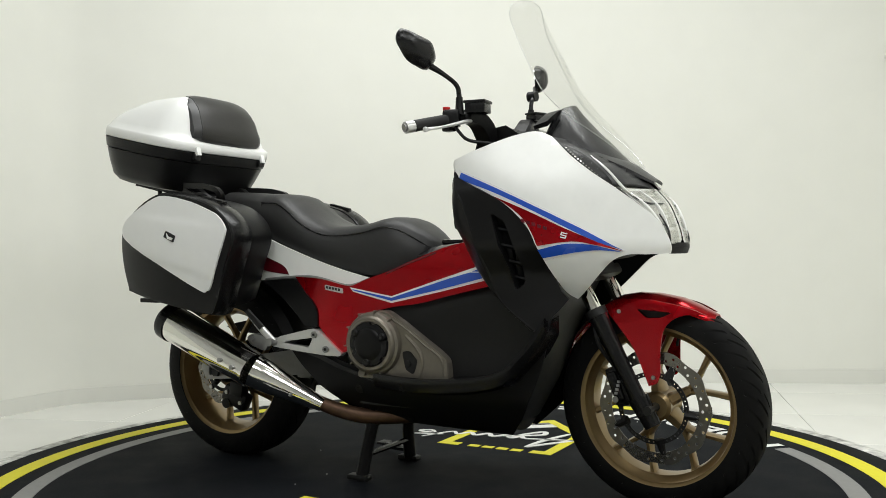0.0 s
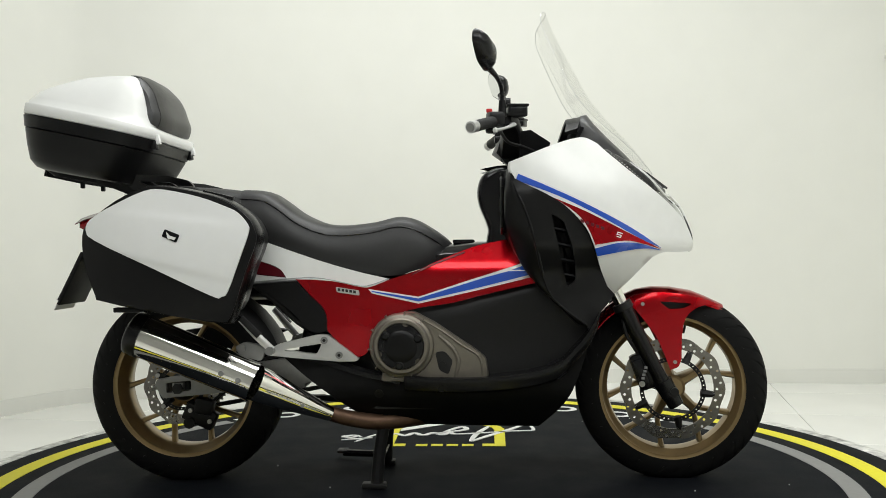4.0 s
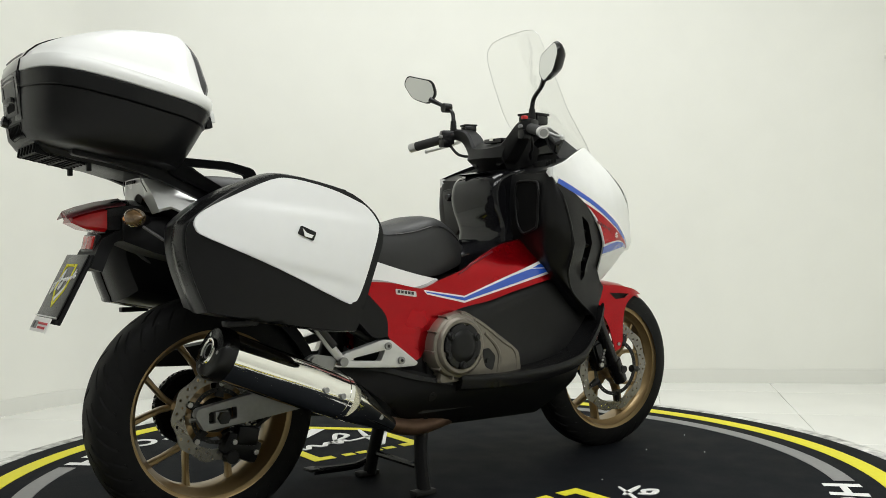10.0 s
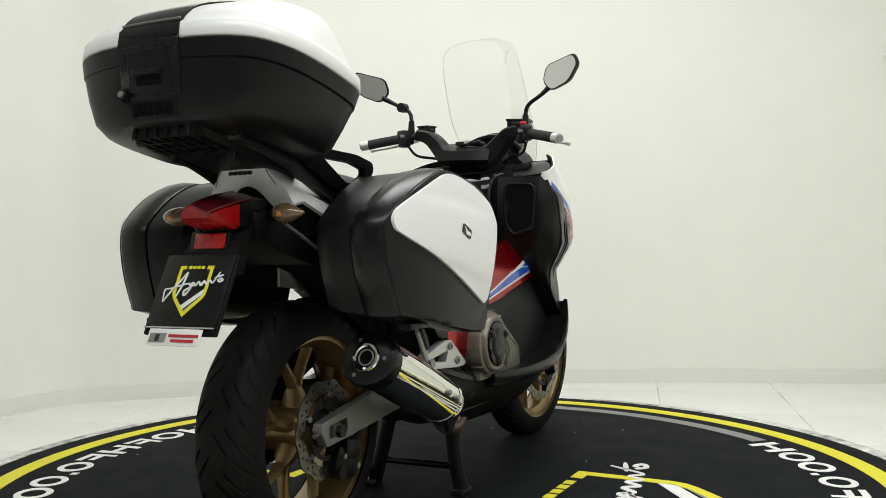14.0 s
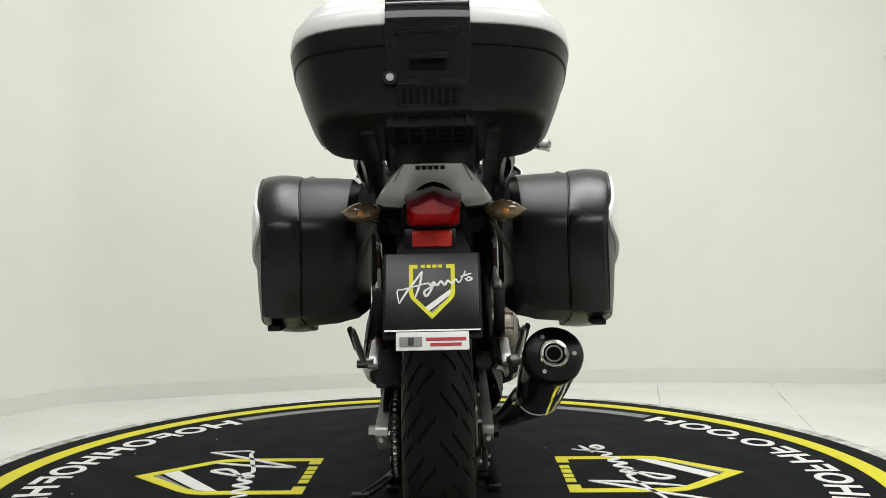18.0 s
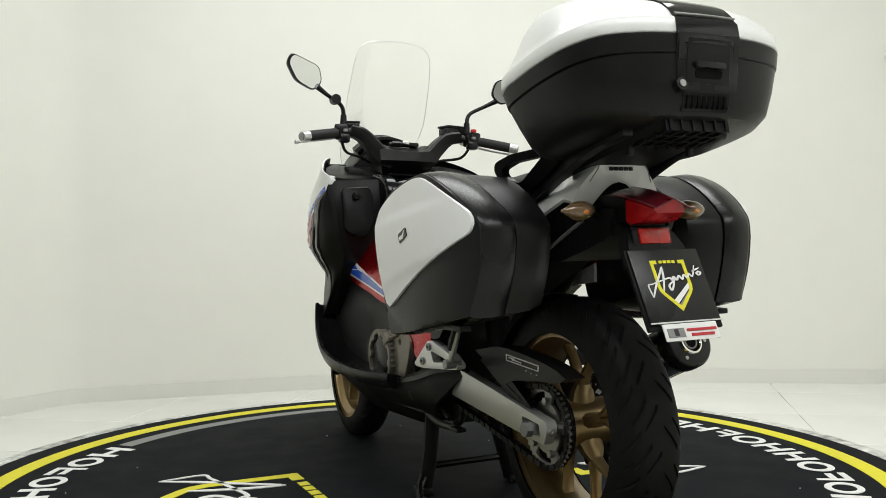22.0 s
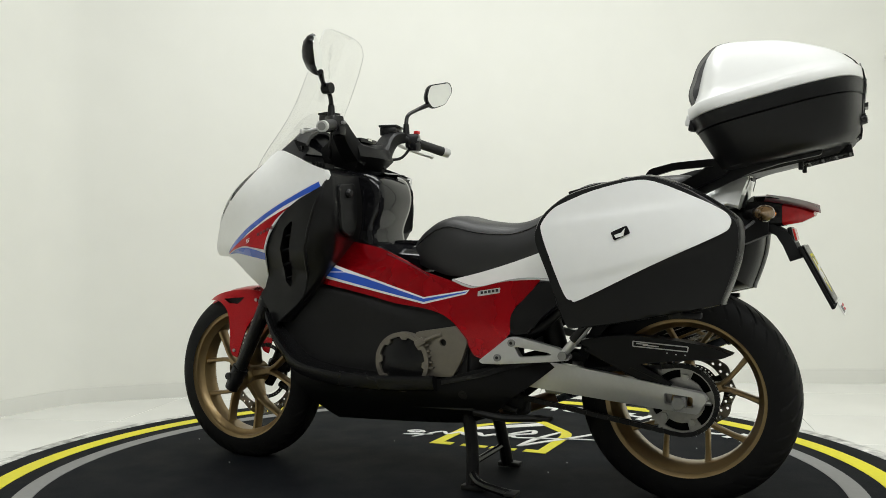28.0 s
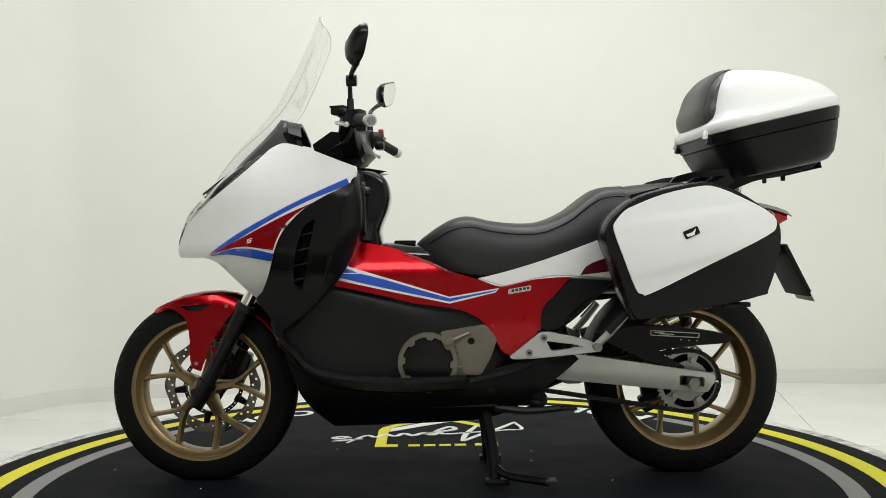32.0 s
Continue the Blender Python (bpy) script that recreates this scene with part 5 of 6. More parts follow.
for nm, s in SIDES:
    f = panel("belly_pan", BEL, belly_y, s, "plastic_matt", bike, "black lower fairing", 0.008, grid=0.022)
    # no opening is cut: a dark disc paints the hole's shade
    panel("pan_hole_shade", circle(-0.165, 0.292, 0.014, 14), belly_y, s, "dark", f, "", 0.002, 0.001)
    panel("pan_rib", outline([(-0.10, 0.335), (-0.22, 0.362), (-0.32, 0.392), (-0.43, 0.398)], [(-0.43, 0.398), (-0.33, 0.380), (-0.23, 0.350), (-0.10, 0.322)], [(-0.10, 0.322), (-0.10, 0.335)]), belly_y, s, "plastic_satin", f, "", 0.010, 0.006)
part("belly_floor", loft([[(x, y * w, z + 0.03 * y * y) for y in np.linspace(-1, 1, 7)] + [(x, y * w, z + 0.06) for y in (1, -1)] for x, z, w in ((0.322, 0.176, 0.10), (0.235, 0.178, 0.105), (0.10, 0.181, 0.105), (-0.094, 0.187, 0.10), (-0.18, 0.196, 0.10))]), "plastic_matt", bike, "black underside of the belly pan")
# radiator and dark mass behind the front wheel
part("radiator", loft([[(x + 0.09 * k, y * w, z) for y in np.linspace(-1, 1, 5)] + [(x + 0.09 * k - 0.08, y * w, z) for y in np.linspace(1, -1, 5)] for x, z, w, k in ((0.325, 0.205, 0.10, 0), (0.375, 0.32, 0.15, 0), (0.43, 0.46, 0.165, 0), (0.47, 0.58, 0.17, 0.1), (0.50, 0.70, 0.16, 0.5), (0.52, 0.80, 0.15, 0.8))]), "dark", bike, "dark radiator behind the front wheel")
part("steering_head", loft([[(0.56 + x, y * 0.07, z) for y in (-1, -0.5, 0.5, 1)] + [(0.56 + x - 0.10, y * 0.08, z) for y in (1, 0.5, -0.5, -1)] for x, z in ((0.03, 0.66), (0.0, 0.75), (-0.06, 0.86), (-0.10, 0.96))]), "dark", bike, "dark steering head")
part("fork_bridge", moved(box((0.555, 0, 0.655), (0.06, 0.25, 0.035), 0.012, Matrix.Rotation(radians(-27), 4, "Y")), STEER), "dark", bike, "black lower fork bridge")
# engine core, frame spine
part("engine_block", loft([[(x, y * w, z) for y, z in ((-1, 0.24), (1, 0.24), (1.05, 0.36), (1.0, 0.50), (0.8, 0.60), (-0.8, 0.60), (-1.0, 0.50), (-1.05, 0.36))] for x, w in ((0.34, 0.12), (0.25, 0.150), (0.0, 0.155), (-0.18, 0.150), (-0.26, 0.10))]), "dark", bike, "dark engine block", angle=30)
# blackened so that it reads as the shaded space under the tail
part("frame_spine", loft([[(x, y * w, z + dz) for y, dz in ((-1, -0.09), (1, -0.09), (1, 0.04), (-1, 0.04))] for x, z, w in ((0.30, 0.66, 0.12), (0.05, 0.62, 0.12), (-0.20, 0.60, 0.125), (-0.40, 0.66, 0.115), (-0.60, 0.74, 0.10), (-0.78, 0.80, 0.06))]), "black_hole", bike, "frame and under-seat box, blackened to read as shade")
part("shock", tube([(-0.36, 0, 0.60), (-0.42, 0, 0.36)], 0.035, 12, 4), "dark", bike)
for nm, s in SIDES:
    part("frame_rail", tube([(-0.28, s * 0.13, 0.44), (-0.40, s * 0.135, 0.50), (-0.50, s * 0.13, 0.585), (-0.62, s * 0.12, 0.68)], 0.013, 10), "dark", bike, "black frame tube")
    # black cover behind the red panel
    panel("rear_side_cover", outline([(-0.416, 0.636), (-0.49, 0.632), (-0.556, 0.627)], [(-0.556, 0.627), (-0.504, 0.598), (-0.433, 0.546), (-0.375, 0.486)], [(-0.375, 0.486), (-0.345, 0.480), (-0.321, 0.484)], [(-0.321, 0.484), (-0.326, 0.540), (-0.372, 0.593), (-0.416, 0.636)]), lambda u, v: 0.186 - 0.05 * max(0, -0.35 - u), s, "plastic", bike, "black side cover", 0.03, grid=0.03)

# left engine cover: round black lid in a bronze-grey housing
f = part("clutch_housing", plate(rounded([(-0.010, 0.478), (-0.149, 0.500), (-0.186, 0.455), (-0.165, 0.396), (-0.135, 0.345), (-0.02, 0.345), (-0.02, 0.44)], 0.012), 0.150, 0.190, [circle(-0.105, 0.449, 0.011, 14)], 0.04, 0.004), "engine", bike, "bronze-grey engine housing", angle=30)
teeth = [(0.028 + math.cos(2 * math.pi * k / 96) * (0.078 if k % 12 > 3 else 0.069), 0.387 + math.sin(2 * math.pi * k / 96) * (0.078 if k % 12 > 3 else 0.069)) for k in range(96)]
part("housing_ring", plate(circle(0.028, 0.387, 0.091, 72), 0.170, 0.207, [teeth], 0.03, 0.0), "engine", f, "toothed bronze-grey ring", angle=30)
part("housing_hole", cyl((-0.105, 0.150, 0.449), (-0.105, 0.178, 0.449), 0.012, 14), "dark", f)
part("round_cover", lathe([(0.0, 0.206), (0.055, 0.204), (0.064, 0.200), (0.077, 0.198), (0.078, 0.16)], 48, "y", (0.028, 0, 0.387)), "plastic_satin", f, "matt black round cover")
part("sensor_plug", join(box((-0.035, 0.202, 0.449), (0.034, 0.02, 0.022), 0.004, Matrix.Rotation(radians(30), 4, "Y")), cyl((-0.05, 0.20, 0.455), (-0.10, 0.19, 0.475), 0.006, 8)), "engine", f)
for k in range(5):
    part("housing_rib", box((-0.066 + k * 0.004, 0.196, 0.372 + k * 0.017), (0.020, 0.014, 0.005), 0.001), "engine", f)
# right engine cover: a ribbed drum with a notched black cap, and a ridged plate before it
PLT = rounded([(-0.10, 0.540), (-0.055, 0.543), (0.011, 0.508), (0.132, 0.426), (0.162, 0.402), (0.170, 0.341), (0.078, 0.330), (-0.16, 0.332)], 0.014)
f = part("clutch_housing", loft([[(x, -y, z) for x, z in rounded([(0.02 + (a - 0.02) * k, 0.42 + (b - 0.42) * k) for a, b in PLT], 0.004)] for y, k in ((0.150, 1), (0.200, 1), (0.207, 0.975))]), "engine", bike, "bronze-grey clutch housing", angle=30)
RIB = [(0.020, 0.470), (0.062, 0.430), (0.078, 0.392), (0.068, 0.345)]
part("housing_ridge", tube([(x, -0.206, z) for x, z in RIB], [0.005, 0.007, 0.007, 0.005], 8, 5), "engine", f)
part("housing_ridge", tube([(x, -0.206, z) for x, z in ((-0.05, 0.530), (0.02, 0.490), (0.09, 0.440), (0.140, 0.405), (0.150, 0.350))], [0.002, 0.004, 0.004, 0.004, 0.002], 8, 5), "engine", f)
CC = (-0.092, 0.441)
part("clutch_drum", lathe([(0.097, -0.16), (0.098, -0.212), (0.094, -0.222), (0.086, -0.226), (0.084, -0.234), (0.079, -0.238), (0.070, -0.238), (0.067, -0.232), (0.0, -0.232)], 64, "y", (CC[0], 0, CC[1])), "engine", f, "round bronze-grey drum")
cap = []
for k in range(84):
    a = 2 * math.pi * k / 84
    r = 0.067 if (k % 14) > 2 else 0.060
    cap.append((CC[0] + math.cos(a + 0.25) * r, CC[1] + math.sin(a + 0.25) * r))
part("round_cover", plate(cap, -0.228, -0.244, (), 0.02, 0.0025), "plastic_satin", f, "matt black notched cover", angle=30)
part("cover_dome", lathe([(0.050, -0.243), (0.046, -0.247), (0.030, -0.249), (0.0, -0.249)], 40, "y", (CC[0], 0, CC[1])), "plastic", f)
for k in range(3):
    a = radians(25 + 120 * k)
    part("cover_lug", lathe([(0.0, -0.250), (0.009, -0.250), (0.0125, -0.247), (0.0135, -0.24), (0.0135, -0.23)], 14, "y", (CC[0] + math.cos(a) * 0.056, 0, CC[1] + math.sin(a) * 0.056)), "plastic", f)
    part("cover_bolt", cyl((CC[0] + math.cos(a) * 0.056, -0.247, CC[1] + math.sin(a) * 0.056), (CC[0] + math.cos(a) * 0.056, -0.253, CC[1] + math.sin(a) * 0.056), 0.0065, 6), "dark", f)
for k in range(8):
    a = radians(50 + k * 34)
    part("drum_rib", box((CC[0] + math.cos(a) * 0.097, -0.205, CC[1] + math.sin(a) * 0.097), (0.012, 0.040, 0.004), 0.001, Matrix.Rotation(-a, 4, "Y")), "engine", f)
# dark plate on the housing paints the shade of the plug's recess
part("plug_hole_shade", plate(rounded([(0.008, 0.420), (0.036, 0.424), (0.062, 0.395), (0.048, 0.352), (0.020, 0.366)], 0.010), -0.195, -0.2085), "dark", f)
part("plug", cyl((0.030, -0.20, 0.385), (0.030, -0.2125, 0.385), 0.009, 10), "dark", f)

# passenger foot rest brackets
PEG = rounded([(-0.222, 0.400), (-0.318, 0.474), (-0.345, 0.475), (-0.470, 0.446), (-0.505, 0.425), (-0.500, 0.412), (-0.391, 0.401), (-0.286, 0.392), (-0.232, 0.392)], 0.010)
PEGH = rounded([(-0.335, 0.447), (-0.440, 0.432), (-0.452, 0.426), (-0.352, 0.415)], 0.008)
for nm, s in SIDES:
    f = part("footrest_bracket", plate(PEG, s * 0.168, s * 0.194, [PEGH], 0.03, 0.006), "alu", bike, "cast aluminium foot rest bracket", angle=30)
    for bx, bz in ((-0.283, 0.412), (-0.328, 0.457)):
        part("bracket_bolt", cyl((bx, s * 0.185, bz), (bx, s * 0.200, bz), 0.011, 14, bev=0.002), "alu_dark", f)
        # dark hexagon on the bolt head paints the socket's shade
        part("socket_shade", cyl((bx, s * 0.199, bz), (bx, s * 0.2012, bz), 0.005, 6), "dark", f)
    part("foot_peg", tube([(-0.485, s * 0.205, 0.430), (-0.525, s * 0.215, 0.470), (-0.575, s * 0.225, 0.525)], [0.008, 0.009, 0.007], 10, 4, 1.4), "alu", f, "folded aluminium foot peg")
    part("peg_rubber", tube([(-0.520, s * 0.222, 0.475), (-0.572, s * 0.234, 0.530)], [0.008, 0.007], 8, 3, 1.4), "dark", f)
    part("peg_pivot", cyl((-0.490, s * 0.180, 0.428), (-0.490, s * 0.225, 0.428), 0.013, 12, bev=0.002), "alu_dark", f)
part("muffler_stay", plate(rounded([(-0.50, 0.44), (-0.57, 0.455), (-0.60, 0.44), (-0.585, 0.415), (-0.52, 0.395)], 0.012), -0.185, -0.205, (), 0.05, 0.003), "alu_dark", bike, "aluminium muffler stay")
part("stay_bolt", cyl((-0.575, -0.20, 0.437), (-0.575, -0.214, 0.437), 0.010, 12, bev=0.002), "alu_dark", bike)

# --- seat
ST = ((0.062, 0.742, 0.736, 0.055), (0.040, 0.764, 0.705, 0.085), (-0.001, 0.794, 0.680, 0.118), (-0.055, 0.824, 0.664, 0.138), (-0.110, 0.834, 0.650, 0.148), (-0.182, 0.818, 0.651, 0.155), (-0.273, 0.809, 0.676, 0.160), (-0.346, 0.816, 0.698, 0.162), (-0.420, 0.848, 0.724, 0.160), (-0.480, 0.892, 0.746, 0.155), (-0.530, 0.920, 0.764, 0.150), (-0.600, 0.926, 0.788, 0.142))
rings = []
for x, t, b, w in cr(ST, 4):
    half = [(0, t), (0.35 * w, t - 0.001), (0.62 * w, t - 0.006), (0.78 * w, t - 0.018), (0.86 * w, t - 0.034), (0.94 * w, t - 0.45 * (t - b)), (1.0 * w, b + 0.15 * (t - b)), (0.97 * w, b)]
    rings.append([(x, y, z) for y, z in reversed(half)] + [(x, -y, z) for y, z in half[1:]])
part("seat", loft(rings), "seat", bike, "black vinyl rider's seat with a raised step", angle=50)
for nm, s in SIDES:
    part("seat_piping", tube([(p[0], s * 0.865 * p[3], p[1] - 0.0345) for p in ST[1:]], 0.0022, 6, 4), "plastic_satin", bike, "seam along the seat")
rings = []
for x, t, b, w in cr(((-0.596, 0.922, 0.79, 0.135), (-0.66, 0.930, 0.81, 0.130), (-0.74, 0.936, 0.83, 0.118), (-0.80, 0.938, 0.85, 0.10), (-0.83, 0.930, 0.87, 0.08)), 4):
    half = [(0, t), (0.5 * w, t - 0.002), (0.8 * w, t - 0.014), (0.95 * w, t - 0.035), (w, b + 0.02), (0.96 * w, b)]
    rings.append([(x, y, z) for y, z in reversed(half)] + [(x, -y, z) for y, z in half[1:]])
part("passenger_seat", loft(rings), "seat", bike, "black vinyl passenger seat", angle=50)

# --- tail: white side panels, silver cowl
def tail_y(x, z):
    return interp(x, (-0.60, -0.45, -0.13), (0.150, 0.163, 0.165)) + 0.02 * max(0, 0.70 - z)


WS = outline([(-0.130, 0.640), (-0.224, 0.662), (-0.330, 0.693), (-0.437, 0.730), (-0.530, 0.764), (-0.62, 0.80)], [(-0.62, 0.80), (-0.64, 0.74)], [(-0.64, 0.74), (-0.543, 0.704), (-0.472, 0.677), (-0.445, 0.644)], [(-0.445, 0.644), (-0.374, 0.645), (-0.312, 0.639), (-0.224, 0.619), (-0.180, 0.622)], [(-0.180, 0.622), (-0.130, 0.640)])
for nm, s in SIDES:
    f = panel("tail_side_panel", WS, tail_y, s, "white", bike, "white panel under the seat", 0.008, 0.004)
    part("silver_trim", tube([(x, s * (tail_y(x, z) + 0.004), z) for x, z in ((-0.132, 0.636), (-0.180, 0.619), (-0.224, 0.614), (-0.312, 0.634), (-0.374, 0.641), (-0.445, 0.638), (-0.55, 0.630))], 0.0065, 8, 4), "alu_dark", f, "silver trim line")
    panel("red_tail_panel", outline([(-0.44, 0.648), (-0.472, 0.675), (-0.545, 0.703), (-0.66, 0.735)], [(-0.66, 0.735), (-0.66, 0.69)], [(-0.66, 0.69), (-0.56, 0.662), (-0.44, 0.648)]), tail_y, s, "red_trim", bike, "dark red tail panel", 0.008, 0.002)
    panel("grey_tail_panel", outline([(-0.44, 0.646), (-0.56, 0.660), (-0.66, 0.69)], [(-0.66, 0.69), (-0.66, 0.64)], [(-0.66, 0.64), (-0.55, 0.628), (-0.44, 0.636)], [(-0.44, 0.636), (-0.44, 0.646)]), tail_y, s, "silver", bike, "", 0.008, 0.0)
# arched cowl over the tail lamp: a saddle that runs forward under the seat
ARCH = ((-0.972, 0.030, ((0, 0.894), (0.022, 0.888), (0.043, 0.873), (0.060, 0.855), (0.074, 0.838))),
        (-0.986, 0.025, ((0, 0.940), (0.050, 0.935), (0.078, 0.910), (0.105, 0.878), (0.124, 0.842))),
        (-0.976, 0.025, ((0, 0.946), (0.050, 0.942), (0.080, 0.915), (0.107, 0.882), (0.126, 0.846))),
        (-0.930, 0.0, ((0, 0.934), (0.055, 0.930), (0.088, 0.904), (0.114, 0.876), (0.130, 0.850))),
        (-0.850, 0.0, ((0, 0.904), (0.070, 0.898), (0.105, 0.872), (0.128, 0.846), (0.142, 0.814))),
        (-0.760, 0.0, ((0, 0.870), (0.085, 0.864), (0.120, 0.840), (0.138, 0.817), (0.150, 0.787))),
        (-0.640, 0.0, ((0, 0.827), (0.100, 0.822), (0.130, 0.800), (0.145, 0.782), (0.152, 0.755))))
rings = []
for x, sweep, half in ARCH:
    h = cr(half, 4)
    row = [(x + sweep * (q[0] / 0.12) ** 2, s * q[0], q[1]) for s, seq in ((-1, list(reversed(h))), (1, h[1:])) for q in seq]
    rings.append(row + [(q[0] + 0.004, q[1] * 0.95, q[2] - 0.006) for q in reversed(row)])
f = part("tail_cowl", loft(rings), "silver", bike, "silver-white arched tail cowl", angle=42)
for k in range(5):
    part("cowl_bar", box((-0.9845, 0.033 - k * 0.0135, 0.917), (0.004, 0.0100, 0.008), 0.0005, Matrix.Rotation(radians(17), 4, "Y")), "ink", f)
for s in (-1, 1):
    part("cowl_seam", tube([(-0.90, s * 0.066, 0.920), (-0.960, s * 0.058, 0.938), (-0.983, s * 0.066, 0.922), (-0.975, s * 0.086, 0.888)], 0.0014, 6, 4), "grey_print", f)
# tail lamp, reflector, indicators, plate holder
part("tail_base", loft([[(x, y * w, z + dz) for y, dz in ((-1, -0.03), (1, -0.03), (1, 0.02), (0.6, 0.035), (-0.6, 0.035), (-1, 0.02))] for x, z, w in ((-0.70, 0.80, 0.09), (-0.88, 0.80, 0.080), (-0.98, 0.805, 0.062), (-1.03, 0.81, 0.052))]), "plastic_matt", bike, "black tail underside")
part("cowl_liner", loft([[(x + 0.006 + sweep * (q[0] / 0.12) ** 2, s * q[0] * 0.92, q[1] - 0.008) for s, seq in ((-1, list(reversed(half))), (1, half[1:])) for q in seq] + [(x + 0.03, 0.10, 0.775), (x + 0.03, -0.10, 0.775)] for x, sweep, half in ARCH[3:]]), "plastic_matt", bike, "black lining under the tail cowl", angle=40)
part("inner_fender", loft([[(x, y * w, z) for y, z in ((-1, z0), (1, z0), (1, 0.80), (0.9, 0.825), (-0.9, 0.825), (-1, 0.80))] for x, w, z0 in ((-0.70, 0.085, 0.70), (-0.85, 0.088, 0.705), (-0.96, 0.085, 0.735), (-1.03, 0.070, 0.765))]), "plastic_matt", bike, "black inner fender under the tail", angle=40)
rings = []
for x, w, z0, z1 in ((-0.985, 0.054, 0.795, 0.872), (-1.03, 0.058, 0.785, 0.872), (-1.08, 0.056, 0.786, 0.862), (-1.125, 0.050, 0.796, 0.850), (-1.158, 0.042, 0.812, 0.838)):
    rings.append([(x + 0.015 * abs(y) ** 2, y * w, z) for y, z in ((-1, z0 + 0.008), (-0.85, z0), (0.85, z0), (1, z0 + 0.008), (1.02, z1 - 0.018), (0.5, z1 - 0.005), (0, z1), (-0.5, z1 - 0.005), (-1.02, z1 - 0.018))])
part("lamp_housing", loft(rings[:3]), "plastic_satin", bike, "black tail lamp housing", angle=30)
f = part("tail_lamp", loft([[(x + (0.012 if k == 0 else 0), y, z) for x, y, z in r] for k, r in enumerate(rings[2:])]), "red_lens", bike, "red tail lamp lens with a faint added glow", angle=30)
part("lamp_top_glass", loft([[(x, y * w, z) for y, z in ((-1, z1 - 0.016), (0, z1 + 0.002), (1, z1 - 0.016), (1, z1 - 0.019), (0, z1 - 0.001), (-1, z1 - 0.019))] for x, w, z1 in ((-1.02, 0.060, 0.8735), (-1.08, 0.059, 0.8635), (-1.125, 0.053, 0.8515), (-1.158, 0.045, 0.8395))]), "red_trim", f, "deep red upper lens")
part("lamp_cell", box((-1.136, 0.022, 0.822), (0.016, 0.026, 0.020), 0.002), "reflector", f, "lamp cell brightened by a faint added glow")
part("lamp_cell", box((-1.136, -0.022, 0.822), (0.016, 0.026, 0.020), 0.002), "reflector", f, "lamp cell brightened by a faint added glow")
part("mudguard_tail", loft([[(x, y * w, z) for y in np.linspace(-1, 1, 5)] + [(x + 0.03, y * w, z - 0.01) for y in np.linspace(1, -1, 5)] for x, z, w in ((-0.985, 0.80, 0.062), (-1.045, 0.79, 0.060), (-1.080, 0.770, 0.062), (-1.098, 0.742, 0.075), (-1.116, 0.700, 0.080))]), "plastic_matt", bike, "black plate carrier arm")
part("reflector_mount", moved(box((0.006, 0.004, 0), (0.012, 0.106, 0.046), 0.004), pose(-1.094, 0.003, 0.7620, 0, 14)), "plastic_satin", bike, "black reflector mount")
part("rear_reflector", moved(box((0, 0, 0), (0.010, 0.082, 0.034), 0.003), pose(-1.094, 0.003, 0.7620, 0, 14)), "reflector", bike, "red rear reflector with a faint added glow")
PL = Matrix.Translation((-1.158, 0.004, 0.656)) @ Matrix.Rotation(radians(27), 4, "Y")
f = part("plate_holder", moved(box((0.008, 0, -0.004), (0.010, 0.196, 0.186), 0.004), PL), "plastic_matt", bike, "black plate holder")
part("number_plate", moved(box((0, 0, 0), (0.006, 0.186, 0.172), 0.006), PL), "plastic_satin", f, "black dealer plate with a shield emblem")
emblem(f, PL @ Matrix.Translation((-0.0032, 0, 0.0)) @ Matrix(((0, 0, -1, 0), (-1, 0, 0, 0), (0, 1, 0, 0), (0, 0, 0, 1))), 0.082, "plate_emblem", 0.0009)
part("plate_line", moved(box((-0.004, 0, -0.083), (0.002, 0.188, 0.003), 0), PL), "alu", f)
g = part("dealer_sticker", moved(box((-0.006, 0.0, -0.106), (0.004, 0.142, 0.038), 0.006), PL), "white_print", f, "white dealer sticker with red bars")
part("sticker_mark", moved(box((-0.009, 0.042, -0.108), (0.002, 0.044, 0.020), 0.002), PL), "grey_print", g)
part("sticker_mark", moved(box((-0.0095, 0.042, -0.108), (0.002, 0.012, 0.016), 0.001), PL), "ink", g)
for dz, w in ((-0.103, 0.078), (-0.114, 0.060)):
    part("sticker_bar", moved(box((-0.009, -0.026, dz), (0.002, w, 0.0055), 0), PL), "print_red", g)
for nm, s in SIDES:
    f = part("rear_indicator", tube([(-1.005, s * 0.118, 0.821), (-1.022, s * 0.134, 0.821), (-1.030, s * 0.152, 0.820), (-1.032, s * 0.172, 0.820), (-1.026, s * 0.198, 0.820)], [0.012, 0.024, 0.027, 0.021, 0.003], 16, 6, 0.85), "smoke", bike, "smoky amber indicator lens", angle=60)
    part("indicator_bulb", tube([(-1.040, s * 0.140, 0.818), (-1.046, s * 0.153, 0.818), (-1.042, s * 0.168, 0.818)], [0.005, 0.013, 0.005], 12, 4, 0.7), "amber", f, "amber bulb")
    part("indicator_stem", tube([(-0.965, s * 0.05, 0.815), (-0.995, s * 0.10, 0.820), (-1.008, s * 0.120, 0.821)], [0.016, 0.014, 0.018], 12, 4), "plastic", f)
    part("luggage_stay", tube([(-1.0, s * 0.125, 0.800), (-0.93, s * 0.160, 0.745), (-0.84, s * 0.195, 0.675)], 0.0065, 10, 4, 0.6), "stay_grey", bike, "grey metal pannier stay")

